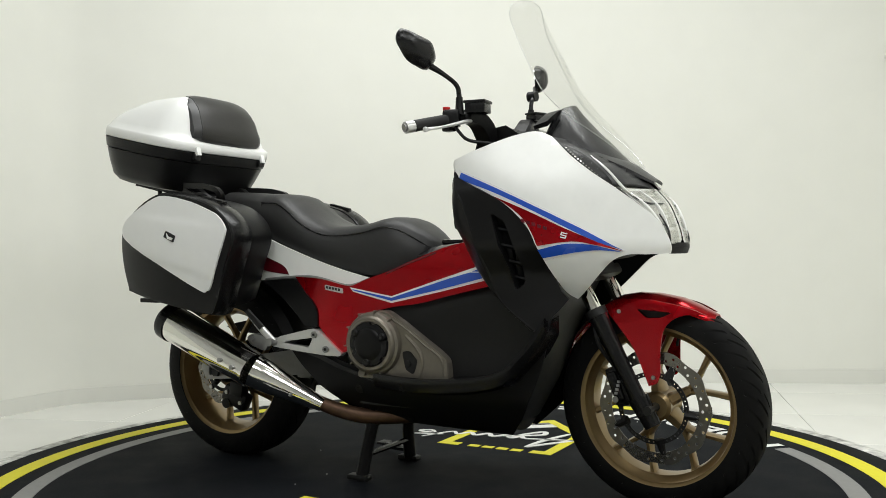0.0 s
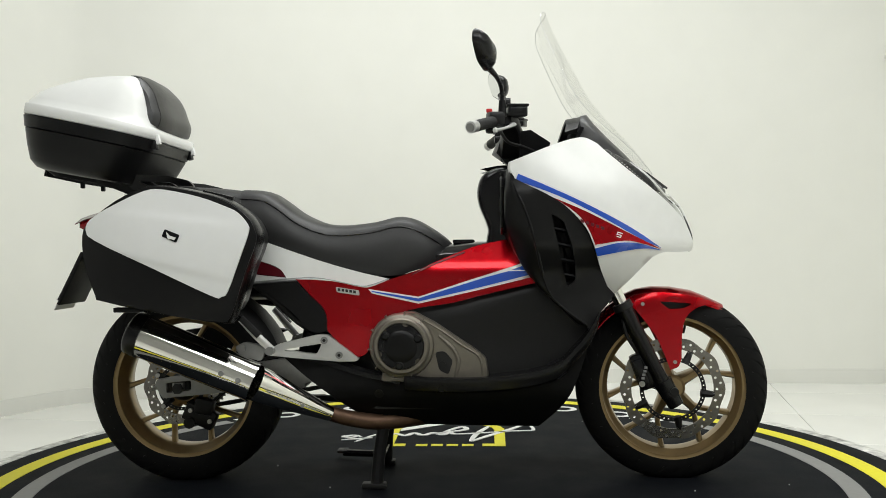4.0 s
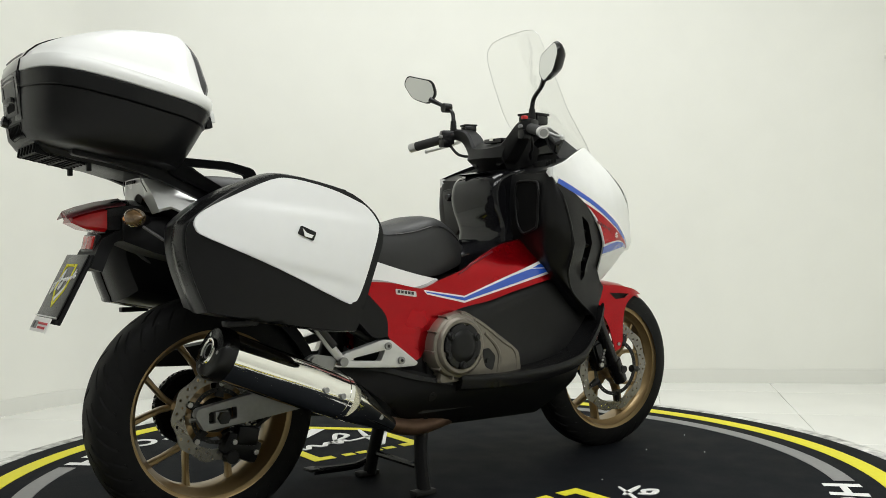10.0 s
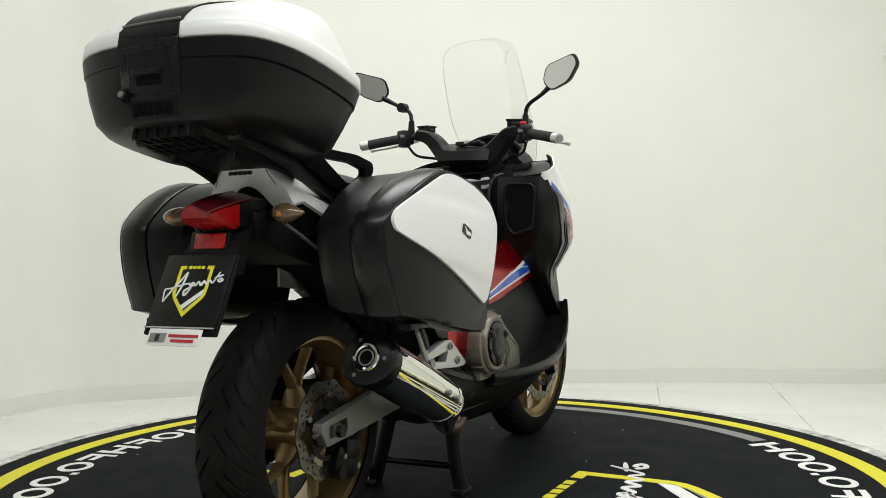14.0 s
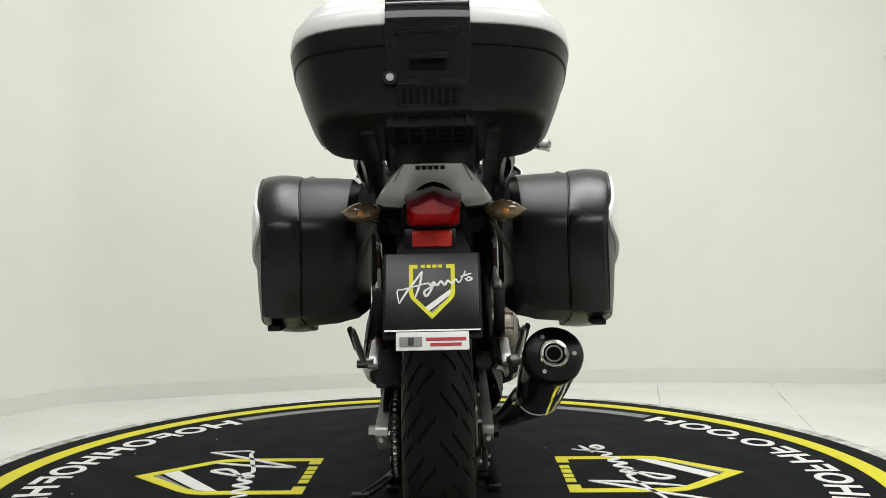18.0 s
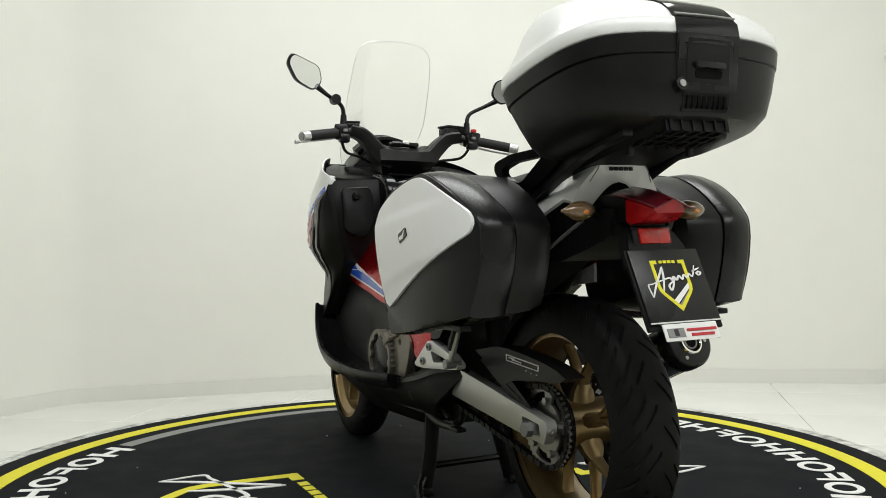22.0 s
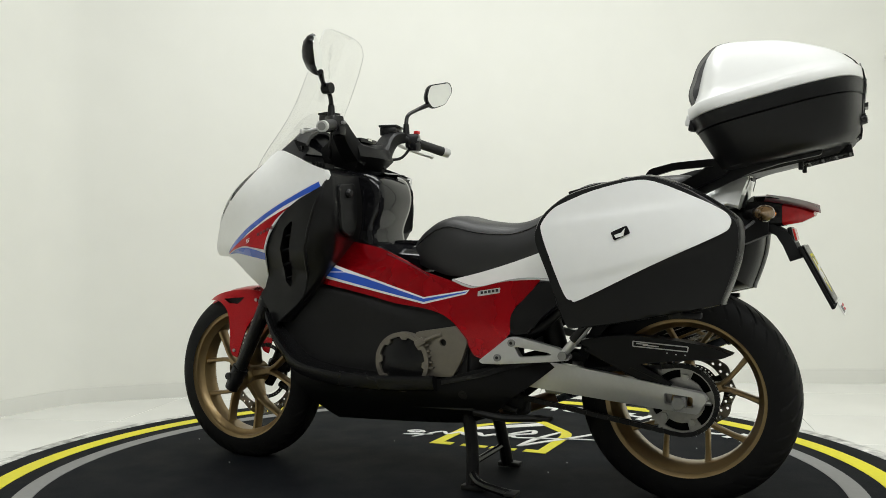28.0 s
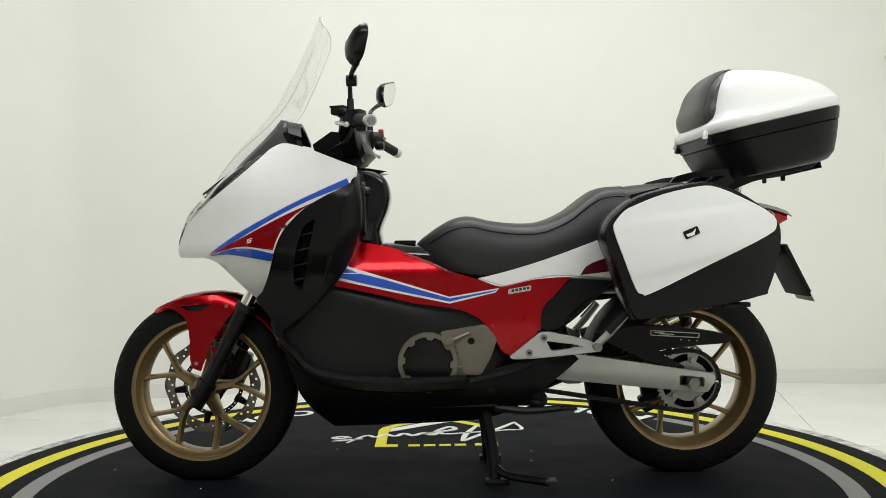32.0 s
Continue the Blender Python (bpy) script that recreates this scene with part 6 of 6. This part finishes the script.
# --- panniers
PO = [(-0.478, 0.800), (-0.505, 0.838), (-0.563, 0.878), (-0.643, 0.902), (-0.740, 0.920), (-0.800, 0.918), (-0.890, 0.880), (-0.974, 0.822), (-0.999, 0.782), (-0.992, 0.700), (-0.958, 0.604), (-0.940, 0.590), (-0.785, 0.558), (-0.672, 0.537), (-0.585, 0.526), (-0.550, 0.538), (-0.505, 0.668), (-0.472, 0.755)]
PW = [(-0.502, 0.805), (-0.530, 0.838), (-0.565, 0.856), (-0.640, 0.884), (-0.737, 0.905), (-0.795, 0.902), (-0.890, 0.862), (-0.945, 0.834), (-0.971, 0.812), (-0.972, 0.788), (-0.944, 0.765), (-0.78, 0.690), (-0.606, 0.606), (-0.580, 0.603), (-0.560, 0.618), (-0.522, 0.716), (-0.500, 0.780)]
PO_S, PW_S = [tuple(p) for p in cr(PO, 3, True)], [tuple(p) for p in cr(PW, 3, True)]
PCX, PCZ = -0.735, 0.715


def pan_bulge(x, z):
    d = ((x - PCX) / 0.27) ** 2 + ((z - PCZ - 0.02) / 0.20) ** 2
    ridge = 0.003 * math.tanh((z - (0.690 - 0.25 * (x + 0.735))) / 0.008) - 0.003 * math.tanh((z - (0.832 - 0.12 * (x + 0.735))) / 0.007)
    return 0.413 + 0.014 * max(0.0, 1 - d) ** 0.8 + ridge * max(0, 1 - d) - draw_in(x)


def draw_in(x):
    """How far the lid turns inwards towards its rear edge."""
    return 0.034 * max(0.0, min(1.0, (-0.72 - x) / 0.27)) ** 2.4


for nm, s in SIDES:
    def ring(y, k, dz=0.0, cut=0.0):
        out = []
        for x, z in PO_S:
            zz = PCZ + (z - PCZ) * k + dz
            xx = PCX + (x - PCX) * k
            out.append((xx, s * (y - draw_in(xx) * max(0.0, min(1.0, (y - 0.2) / 0.16))), max(zz, 0.555 + cut)))
        return out
    body = part("pannier", loft([ring(0.175, 0.80, 0.012, 0.03), ring(0.195, 0.90, 0.008, 0.015), ring(0.24, 0.945, 0.002, 0.005), ring(0.305, 0.965, 0.0), ring(0.312, 0.962), ring(0.314, 0.945), ring(0.320, 0.945)]), "plastic", bike, "hard black pannier with a satin white lid panel", angle=35)
    part("lid_frame", loft([ring(0.3165, 0.955, 0, -0.1), ring(0.3175, 0.972, 0, -0.1), ring(0.322, 0.982, 0, -0.1), ring(0.358, 1.0, 0, -0.1), ring(0.366, 1.0, 0, -0.1), ring(0.398, 0.985, 0, -0.1), ring(0.406, 0.972, 0, -0.1), ring(0.408, 0.958, 0, -0.1), ring(0.402, 0.935, 0, -0.1)]), "plastic_satin", body, "satin black lid frame", angle=32)
    part("lid_lower", sheet([(PCX + (x - PCX) * 0.965, PCZ + (z - PCZ) * 0.965) for x, z in PO_S], skin(lambda x, z: pan_bulge(x, z) - 0.004, s), skin(lambda x, z: 0.395 - draw_in(x), s), (), 0.012), "plastic", body, "black lower lid panel", angle=50)
    part("lid_panel", sheet(PW_S, skin(pan_bulge, s, 0.003), skin(pan_bulge, s, -0.005), (), 0.010), "white_satin", body, "satin white lid panel", angle=50)
    em = part("lid_emblem", sheet(rounded([(-0.730, 0.794), (-0.689, 0.777), (-0.698, 0.756), (-0.739, 0.774)], 0.004), skin(pan_bulge, s, 0.006), skin(pan_bulge, s, 0.001), (), 0.03), "gloss", body, "small black emblem")
    wing = [(-0.726, 0.787), (-0.716, 0.776), (-0.698, 0.770), (-0.703, 0.763), (-0.722, 0.768)]
    part("emblem_wing", sheet(wing, skin(pan_bulge, s, 0.0072), skin(pan_bulge, s, 0.004), (), 0.03), "white_print", body, "white wing shape")
    part("lid_hinge", box((-0.86, s * 0.37, 0.566), (0.08, 0.03, 0.014), 0.003), "plastic", body)
    part("lid_latch", moved(box((0, 0, 0), (0.09, 0.022, 0.016), 0.004), pose(-0.602, s * 0.352, 0.889, 0, 14)), "plastic_satin", body)
    part("carry_handle", tube([(-0.66, s * 0.30, 0.895), (-0.70, s * 0.30, 0.912), (-0.78, s * 0.30, 0.905), (-0.82, s * 0.30, 0.885)], 0.010, 8), "plastic", body)

# --- top box
BX0, BZ0, BT, BY = -0.798, 1.062, radians(12.3), 0.0


def bp(u, y, w):
    """From the top box's own space (back, left, up from its hinge line) to the motorcycle's."""
    u, y = (u if u < 0.05 else 0.05 + (u - 0.05) * 0.965), y * 0.968
    return (BX0 - u * math.cos(BT) + w * math.sin(BT), y + BY, BZ0 + u * math.sin(BT) + w * math.cos(BT))


def box_ring(w, u0, u1, hw, yf, tilt=0.0):
    """Plan outline of the box at height w: a flat front with corners at half width yf, full round behind."""
    d = hw - yf
    L = u1 - u0
    half = [(0.0, 0.0), (0.0, 0.55 * yf), (0.004, 0.93 * yf), (0.03, yf + 0.20 * d), (0.085, yf + 0.62 * d), (0.19, yf + 0.92 * d), (0.35, hw), (0.55, hw), (0.72, 0.965 * hw), (0.85, 0.875 * hw), (0.925, 0.74 * hw), (0.975, 0.50 * hw), (0.995, 0.25 * hw), (1.0, 0.0)]
    pts = cr(half, 3)
    pts = pts + [np.array((p[0], -p[1])) for p in reversed(pts[1:-1])]
    return [(u0 + L * k, y, w - tilt * k) for k, y in pts]


def wrap(rings):
    return [[bp(*p) for p in r] for r in rings]


tb = part("top_box", loft(wrap([box_ring(-0.152, 0.16, 0.36, 0.15, 0.10, 0.006), box_ring(-0.151, 0.112, 0.418, 0.212, 0.155, 0.006), box_ring(-0.146, 0.098, 0.440, 0.232, 0.168, 0.006), box_ring(-0.128, 0.088, 0.460, 0.252, 0.174, 0.005), box_ring(-0.085, 0.072, 0.476, 0.270, 0.180, 0.003), box_ring(-0.041, 0.056, 0.489, 0.2845, 0.183), box_ring(-0.039, 0.058, 0.487, 0.2820, 0.181), box_ring(-0.036, 0.0525, 0.492, 0.288, 0.186), box_ring(-0.004, 0.046, 0.500, 0.294, 0.190), box_ring(-0.001, 0.048, 0.498, 0.292, 0.189)])), "plastic", bike, "large black and white top box with a back pad", angle=30)
LIDR = ((0.0, 0.045, 0.498, 0.292, 0.189), (0.003, 0.043, 0.501, 0.296, 0.192), (0.030, 0.044, 0.503, 0.292, 0.193), (0.034, 0.050, 0.500, 0.289, 0.190), (0.040, 0.064, 0.495, 0.283, 0.187, 0.002), (0.062, 0.078, 0.488, 0.273, 0.184, 0.010), (0.095, 0.094, 0.470, 0.256, 0.182, 0.022), (0.125, 0.109, 0.448, 0.240, 0.180, 0.036), (0.150, 0.124, 0.420, 0.222, 0.177, 0.045), (0.168, 0.142, 0.390, 0.205, 0.173, 0.048), (0.179, 0.156, 0.355, 0.186, 0.164, 0.042), (0.184, 0.172, 0.320, 0.160, 0.145, 0.034), (0.185, 0.195, 0.285, 0.11, 0.10, 0.022))
lid = part("box_lid", loft(wrap([box_ring(*r) for r in LIDR])), "lid_white", tb, "glossy white lid", angle=75)
# black centre band over the lid's back with the lock panel
rings = []
for u, w in ((0.200, 0.187), (0.240, 0.181), (0.285, 0.168), (0.322, 0.155), (0.358, 0.140), (0.392, 0.124), (0.424, 0.108), (0.452, 0.091), (0.474, 0.074), (0.491, 0.053), (0.499, 0.036), (0.505, 0.028), (0.505, 0.0), (0.501, -0.02)):
    wd = interp(u, (0.2, 0.35, 0.50), (0.066, 0.078, 0.082))
    rings.append([bp(u - lo, y * wd, w - lo * 0.4) for y, lo in [(q, 0.002 * q * q) for q in np.linspace(-1, 1, 7)] + [(q, 0.025) for q in (1, 0, -1)]])
part("lid_band", loft(rings), "gloss", tb, "black band over the lid", angle=40)
# lamp reflection on the band's lower end, drawn as a thin grey tube
part("band_highlight", tube([bp(0.4985, 0.080, 0.041), bp(0.5005, 0.0, 0.041), bp(0.4985, -0.080, 0.041)], 0.0022, 8, 3), "alu_dark", tb, "highlight across the band, drawn as a thin grey line")


def back_u(w):
    return interp(w, (-0.152, -0.140, -0.085, -0.036, 0.0, 0.032, 0.062), (0.43, 0.455, 0.474, 0.488, 0.502, 0.504, 0.492))


def slab(u0, u1, pts, r, k=0.97):
    """A flat raised panel on the box's back, leaning with it."""
    cy, cw = np.mean([p[0] for p in pts]), np.mean([p[1] for p in pts])
    q = rounded(pts, r)
    return loft(wrap([[(back_u(w) + u0, y, w) for y, w in q], [(back_u(w) + u1, y, w) for y, w in q], [(back_u(w) + u1 + 0.0015, cy + (y - cy) * k, cw + (w - cw) * k) for y, w in q]]))


part("lock_panel", slab(-0.02, 0.0015, [(-0.084, 0.0), (0.084, 0.0), (0.083, -0.04), (0.081, -0.08), (0.080, -0.108), (-0.080, -0.108), (-0.081, -0.08), (-0.083, -0.04)], 0.006), "plastic_satin", tb, "black lock panel", angle=30)
part("lock_flap", slab(-0.01, 0.0040, [(-0.058, -0.010), (0.058, -0.010), (0.058, -0.04), (0.058, -0.096), (-0.058, -0.096), (-0.058, -0.04)], 0.004), "plastic", tb, "black opening flap", angle=30)
part("flap_pull", slab(-0.004, 0.0130, [(-0.040, -0.056), (0.040, -0.056), (0.040, -0.068), (-0.040, -0.068)], 0.006, 0.92), "plastic_satin", tb, "black finger grip", angle=40)
# black slab stands in for the shade below the finger grip
part("grip_shade", slab(-0.004, 0.0048, [(-0.038, -0.069), (0.038, -0.069), (0.036, -0.086), (-0.036, -0.086)], 0.008), "black_hole", tb)
for s in (-1, 1):
    part("flap_hinge", slab(-0.004, 0.0036, [(s * 0.080, -0.012), (s * 0.065, -0.012), (s * 0.065, -0.052), (s * 0.080, -0.052)], 0.002), "plastic_satin", tb, angle=30)
part("box_lock", cyl(bp(0.462, 0.074, -0.100), bp(0.482, 0.074, -0.100), 0.0155, 18, 0.0135, bev=0.002), "plastic_satin", tb, "black key lock")
part("lock_barrel", cyl(bp(0.482, 0.074, -0.100), bp(0.4845, 0.074, -0.100), 0.0075, 14), "alu_dark", tb, "steel lock barrel")
part("vent_panel", slab(-0.012, 0.002, [(-0.066, -0.112), (0.066, -0.112), (0.062, -0.146), (-0.062, -0.146)], 0.004), "plastic_matt", tb, "black vent panel", angle=30)
# the vent slots are raised black strips that paint their inner shade
for k in range(8):
    y = -0.049 + k * 0.014
    part("vent_slot_shade", slab(-0.006, 0.0035, [(y - 0.004, -0.118), (y + 0.004, -0.118), (y + 0.004, -0.141), (y - 0.004, -0.141)], 0.001), "black_hole", tb)
for s in (-1, 1):
    lt = part("lid_hinge", moved(box((0, 0, 0), (0.018, 0.030, 0.030), 0.005), Matrix.Translation(bp(0.050, s * 0.178, -0.014)) @ Matrix.Rotation(-BT, 4, "Y")), "plastic", tb, "black hinge")
    part("hinge_tab", moved(box((0, 0, 0), (0.012, 0.020, 0.030), 0.003), Matrix.Translation(bp(0.042, s * 0.178, 0.004)) @ Matrix.Rotation(-BT, 4, "Y")), "white", lt)
# back pad on the lid's front
PADP = ((0.067, 0.034, 0.154, 0.038), (0.049, 0.040, 0.157, 0.043), (0.045, 0.076, 0.155, 0.043), (0.063, 0.112, 0.152, 0.043), (0.090, 0.154, 0.148, 0.043), (0.123, 0.181, 0.144, 0.038), (0.153, 0.195, 0.138, 0.023), (0.187, 0.196, 0.130, 0.014))
PN = ((0.4, 0.9), (0.9, 0.3), (1.0, -0.05), (0.86, -0.5), (0.62, -0.78), (0.42, -0.9), (0.25, -0.97), (0.1, -1.0))
rings, sides = [], {-1: [], 1: []}
for (u, w, hw, th), (nu, nw) in zip(cr(PADP, 3), cr(PN, 3)):
    row = [(q, 0.010 * q ** 4) for q in np.linspace(-1, 1, 13)] + [(q, th) for q in np.linspace(1, -1, 13)]
    rings.append([bp(u + nu * d, q * hw, w + nw * d) for q, d in row])
    for s in (-1, 1):
        sides[s].append([bp(u + nu * d, s * (hw + dy), w + nw * d) for d, dy in ((0.011, -0.004), (0.012, 0.002), (min(th, 0.026), 0.028), (th + 0.012, 0.032), (th + 0.012, -0.02))])
part("back_pad", loft(rings), "pad", tb, "dark leather back pad", angle=60)
for s in (-1, 1):
    part("pad_side", loft(sides[s][:19]), "cowl", tb, "black pad border", angle=50)
# box carrier plate, rack arms and grab rails
part("carrier_plate", loft(wrap([[(u, y, -0.172) for u, y in rounded([(0.06, -0.10), (0.06, 0.10), (0.40, 0.085), (0.40, -0.085)], 0.02)], [(u, y, -0.150) for u, y in rounded([(0.05, -0.11), (0.05, 0.11), (0.44, 0.095), (0.44, -0.095)], 0.02)]])), "plastic", bike, "black top box carrier")
for k in range(6):
    part("carrier_rib", loft(wrap([[(0.43 - 0.002 * q + dx, y, -0.156 - q) for dx, y in ((0, -0.075 + k * 0.030 - 0.003), (0, -0.075 + k * 0.030 + 0.003), (-0.13, -0.075 + k * 0.030 + 0.003), (-0.13, -0.075 + k * 0.030 - 0.003))] for q in (0.0, 0.022)])), "plastic_matt", bike)
for k in range(4):
    part("carrier_rib", loft(wrap([[(0.425 - k * 0.036 + dx, y, -0.154 - q) for dx, y in ((0, -0.085), (0, 0.085), (-0.006, 0.085), (-0.006, -0.085))] for q in (0.0, 0.024)])), "plastic_matt", bike)
for nm, s in SIDES:
    part("carrier_hook", box((-1.115, s * 0.08, 0.955), (0.012, 0.014, 0.040), 0.003), "plastic", bike)
    part("rack_arm", plate(rounded([(-1.17, 0.990), (-1.09, 0.976), (-1.0, 0.965), (-0.895, 0.964), (-0.855, 0.935), (-0.78, 0.893), (-0.69, 0.866), (-0.69, 0.838), (-0.79, 0.840), (-0.88, 0.880), (-0.95, 0.912), (-1.0, 0.932), (-1.07, 0.952), (-1.17, 0.970)], 0.012), s * 0.112, s * 0.138, (), 0.05, 0.004), "plastic", bike, "flat black rack arm", angle=30)
    rail = rounded([(-0.950, 0.972), (-0.800, 0.962), (-0.735, 0.946), (-0.720, 0.924), (-0.735, 0.893), (-0.790, 0.870), (-0.840, 0.886), (-0.940, 0.930)], 0.016, 3)
    gap = rounded([(-0.905, 0.950), (-0.800, 0.943), (-0.752, 0.930), (-0.746, 0.916), (-0.768, 0.898), (-0.800, 0.896)], 0.009, 3)
    def rail_y(x, z):
        return 0.140 + interp(x, (-0.93, -0.80, -0.72), (0.0, 0.024, 0.040)) + 0.45 * (z - 0.90)
    part("grab_rail", sheet(rail, skin(rail_y, s), skin(rail_y, s, -0.020), [gap], 0.02), "plastic", bike, "flat black grab rail with a slot", angle=35)
    part("rack_bolt", cyl((-0.905, s * 0.132, 0.930), (-0.905, s * 0.142, 0.930), 0.010, 10), "dark", bike)

# --- exhaust on the right
MA, MB, MC = Vector((-0.882, -0.265, 0.490)), Vector((-0.530, -0.262, 0.342)), Vector((-0.315, -0.172, 0.229))
part("muffler", tube([tuple(MA), tuple(MA.lerp(MB, 0.5)), tuple(MB)], [0.066, 0.066, 0.061], 28, 4, 0.95), "chrome", bike, "polished chrome muffler", angle=50)
md = (MA - MB).normalized()
ec = part("muffler_end", tube([tuple(MA - md * 0.03), tuple(MA + md * 0.004), tuple(MA + md * 0.012)], [0.0700, 0.0695, 0.061], 28, 2, 0.95), "plastic_satin", bike, "black muffler end cap", angle=40)
sd = md.cross(Vector((0, 0, 1))).normalized()
oc = MA + md * 0.014
part("outlet_ring", tube([tuple(oc + (sd * math.cos(a) + md.cross(sd) * math.sin(a)) * 0.029) for a in np.linspace(0, 2 * math.pi, 25)], 0.0055, 8, 2), "chrome", ec, "bright outlet ring")
# flat black disc stands in for the pipe's shaded inside
part("outlet", tube([tuple(MA + md * 0.010), tuple(MA + md * 0.0135)], [0.026, 0.026], 20, 1), "black_hole", ec)
part("outlet_pipe", tube([tuple(oc + (sd * math.cos(a) + md.cross(sd) * math.sin(a)) * 0.018) for a in np.linspace(0, 2 * math.pi, 25)], 0.0022, 8, 2), "alu_dark", ec, "inner outlet pipe")
for k in range(3):
    a = radians(60 + 120 * k)
    sd = md.cross(Vector((0, 0, 1))).normalized()
    p = MA + (sd * math.cos(a) + md.cross(sd) * math.sin(a)) * 0.047
    part("rivet", cyl(tuple(p + md * 0.005), tuple(p + md * 0.0135), 0.005, 8), "steel", ec)
part("muffler_clamp", tube([tuple(MB - md * -0.006), tuple(MB - md * 0.006)], [0.0625, 0.0625], 28, 1, 0.95), "chrome", bike, "steel clamp band")
part("muffler_cone", tube([tuple(MB - md * 0.008), tuple(MB.lerp(MC, 0.25)), tuple(MB.lerp(MC, 0.7)), tuple(MC)], [0.060, 0.056, 0.036, 0.024], 24, 6, 0.9), "chrome", bike, "tapered chrome shield", angle=50)
for p, q in ((MB.lerp(MC, 0.66), 0.034), (MA.lerp(MB, 0.78), 0.060), (MA.lerp(MB, 0.92), 0.060)):
    part("shield_bolt", cyl(tuple(p + Vector((0, -q, 0.0))), tuple(p + Vector((0, -q - 0.010, 0.002))), 0.0075, 10), "alu_dark", bike)
part("exhaust_pipe", tube([tuple(MC + Vector((-0.03, 0.0, 0.012))), (-0.26, -0.150, 0.212), (-0.16, -0.12, 0.196), (-0.02, -0.08, 0.205), (0.10, -0.06, 0.22)], [0.022, 0.024, 0.025, 0.024, 0.022], 14, 6), "pipe", bike, "heat-stained exhaust pipe")
part("rear_caliper", join(box((RX + 0.060, -0.092, RZ - 0.090), (0.105, 0.044, 0.060), 0.012, Matrix.Rotation(radians(25), 4, "Y")), box((RX + 0.075, -0.100, RZ - 0.060), (0.060, 0.040, 0.050), 0.008, Matrix.Rotation(radians(10), 4, "Y")), cyl((RX + 0.030, -0.118, RZ - 0.110), (RX + 0.030, -0.070, RZ - 0.110), 0.018, 12)), "plastic", bike, "black rear brake caliper")
for dx, dz in ((0.035, -0.070), (0.095, -0.105)):
    part("caliper_bolt", cyl((RX + dx, -0.122, RZ + dz), (RX + dx, -0.108, RZ + dz), 0.007, 10), "steel", bike)
part("rear_brake_hose", tube([(RX + 0.09, -0.10, RZ - 0.05), (RX + 0.16, -0.112, RZ + 0.0), (RX + 0.26, -0.105, RZ + 0.085), (RX + 0.38, -0.10, RZ + 0.10)], 0.005, 8), "dark", bike, "black rear brake hose")

# --- centre stand and side stand
for nm, s in SIDES:
    f = part("stand_leg", tube([(-0.150, s * 0.105, 0.225), (-0.170, s * 0.125, 0.11), (-0.178, s * 0.150, 0.012)], [0.020, 0.019, 0.020], 10, 4, 1.2), "plastic_matt", bike, "black centre stand leg")
    part("stand_foot", join(box((-0.185, s * 0.155, 0.008), (0.075, 0.036, 0.016), 0.005)), "dark", f)
part("stand_brace", tube([(-0.172, 0.13, 0.075), (-0.172, -0.13, 0.075)], 0.010, 8), "plastic_satin", bike, "black stand brace")
part("stand_tread", tube([(-0.178, 0.150, 0.050), (-0.22, 0.185, 0.030), (-0.335, 0.235, 0.022)], [0.013, 0.012, 0.013], 8, 5), "plastic_satin", bike, "black stand tread arm")
part("tread_pad", box((-0.340, 0.240, 0.028), (0.035, 0.05, 0.010), 0.004), "dark", bike)
part("side_stand", tube([(-0.18, 0.13, 0.235), (-0.28, 0.135, 0.222), (-0.40, 0.140, 0.230)], [0.014, 0.012, 0.010], 8, 5), "dark", bike, "folded side stand")
part("side_stand_foot", box((-0.41, 0.150, 0.232), (0.05, 0.03, 0.012), 0.004), "dark", bike)
part("linkage", join(tube([(-0.30, 0.07, 0.30), (-0.34, 0.10, 0.25), (-0.30, 0.10, 0.22)], 0.012, 8), box((-0.30, 0.08, 0.255), (0.08, 0.05, 0.05), 0.01), tube([(-0.24, 0.12, 0.26), (-0.32, 0.13, 0.245)], 0.008, 8)), "dark", bike, "dark rear suspension linkage")

# ------------------------------------------------------------------ floor tiles
TA = radians(-12)
e1, e2 = np.array((math.cos(TA), math.sin(TA))), np.array((-math.sin(TA), math.cos(TA)))
tile_mesh = finish(box((0, 0, 0), (0.598, 0.598, 0.012), 0.0015, None, 1))
tile_mesh.materials.append(M["tile"])
for i in range(-9, 10):
    for j in range(-13, 7):
        c = e1 * (-1.647 + 0.6 * (i + 2.5)) + e2 * (1.44 + 0.6 * (j - 0.5))
        if -3.9 < c[0] < 3.1 and -4.9 < c[1] < 2.5 and math.hypot(*c) > 1.1:
            t = new("tile", tile_mesh)
            t.parent = floor
            t.matrix_basis = Matrix.Translation((c[0], c[1], FLOOR - 0.0055)) @ Matrix.Rotation(TA, 4, "Z")


# ------------------------------------------------------------------ what moves: the turntable carries the motorcycle round
def motions():
    # the motorcycle stands a little off the axis, turned and leaning by a fraction of a degree
    start, rate = -28.757, 6.5608
    for thing, seat in ((turntable, pose(0, 0, 0, 0, 0, -0.9)), (bike, pose(0, -0.0219, 0.003, -0.52, 0, -0.24))):
        rows = [(float(k), pose(0, 0, 0, 0, 0, start + rate * k) @ seat) for k in range(33)]
        walk(thing, rows)


motions()
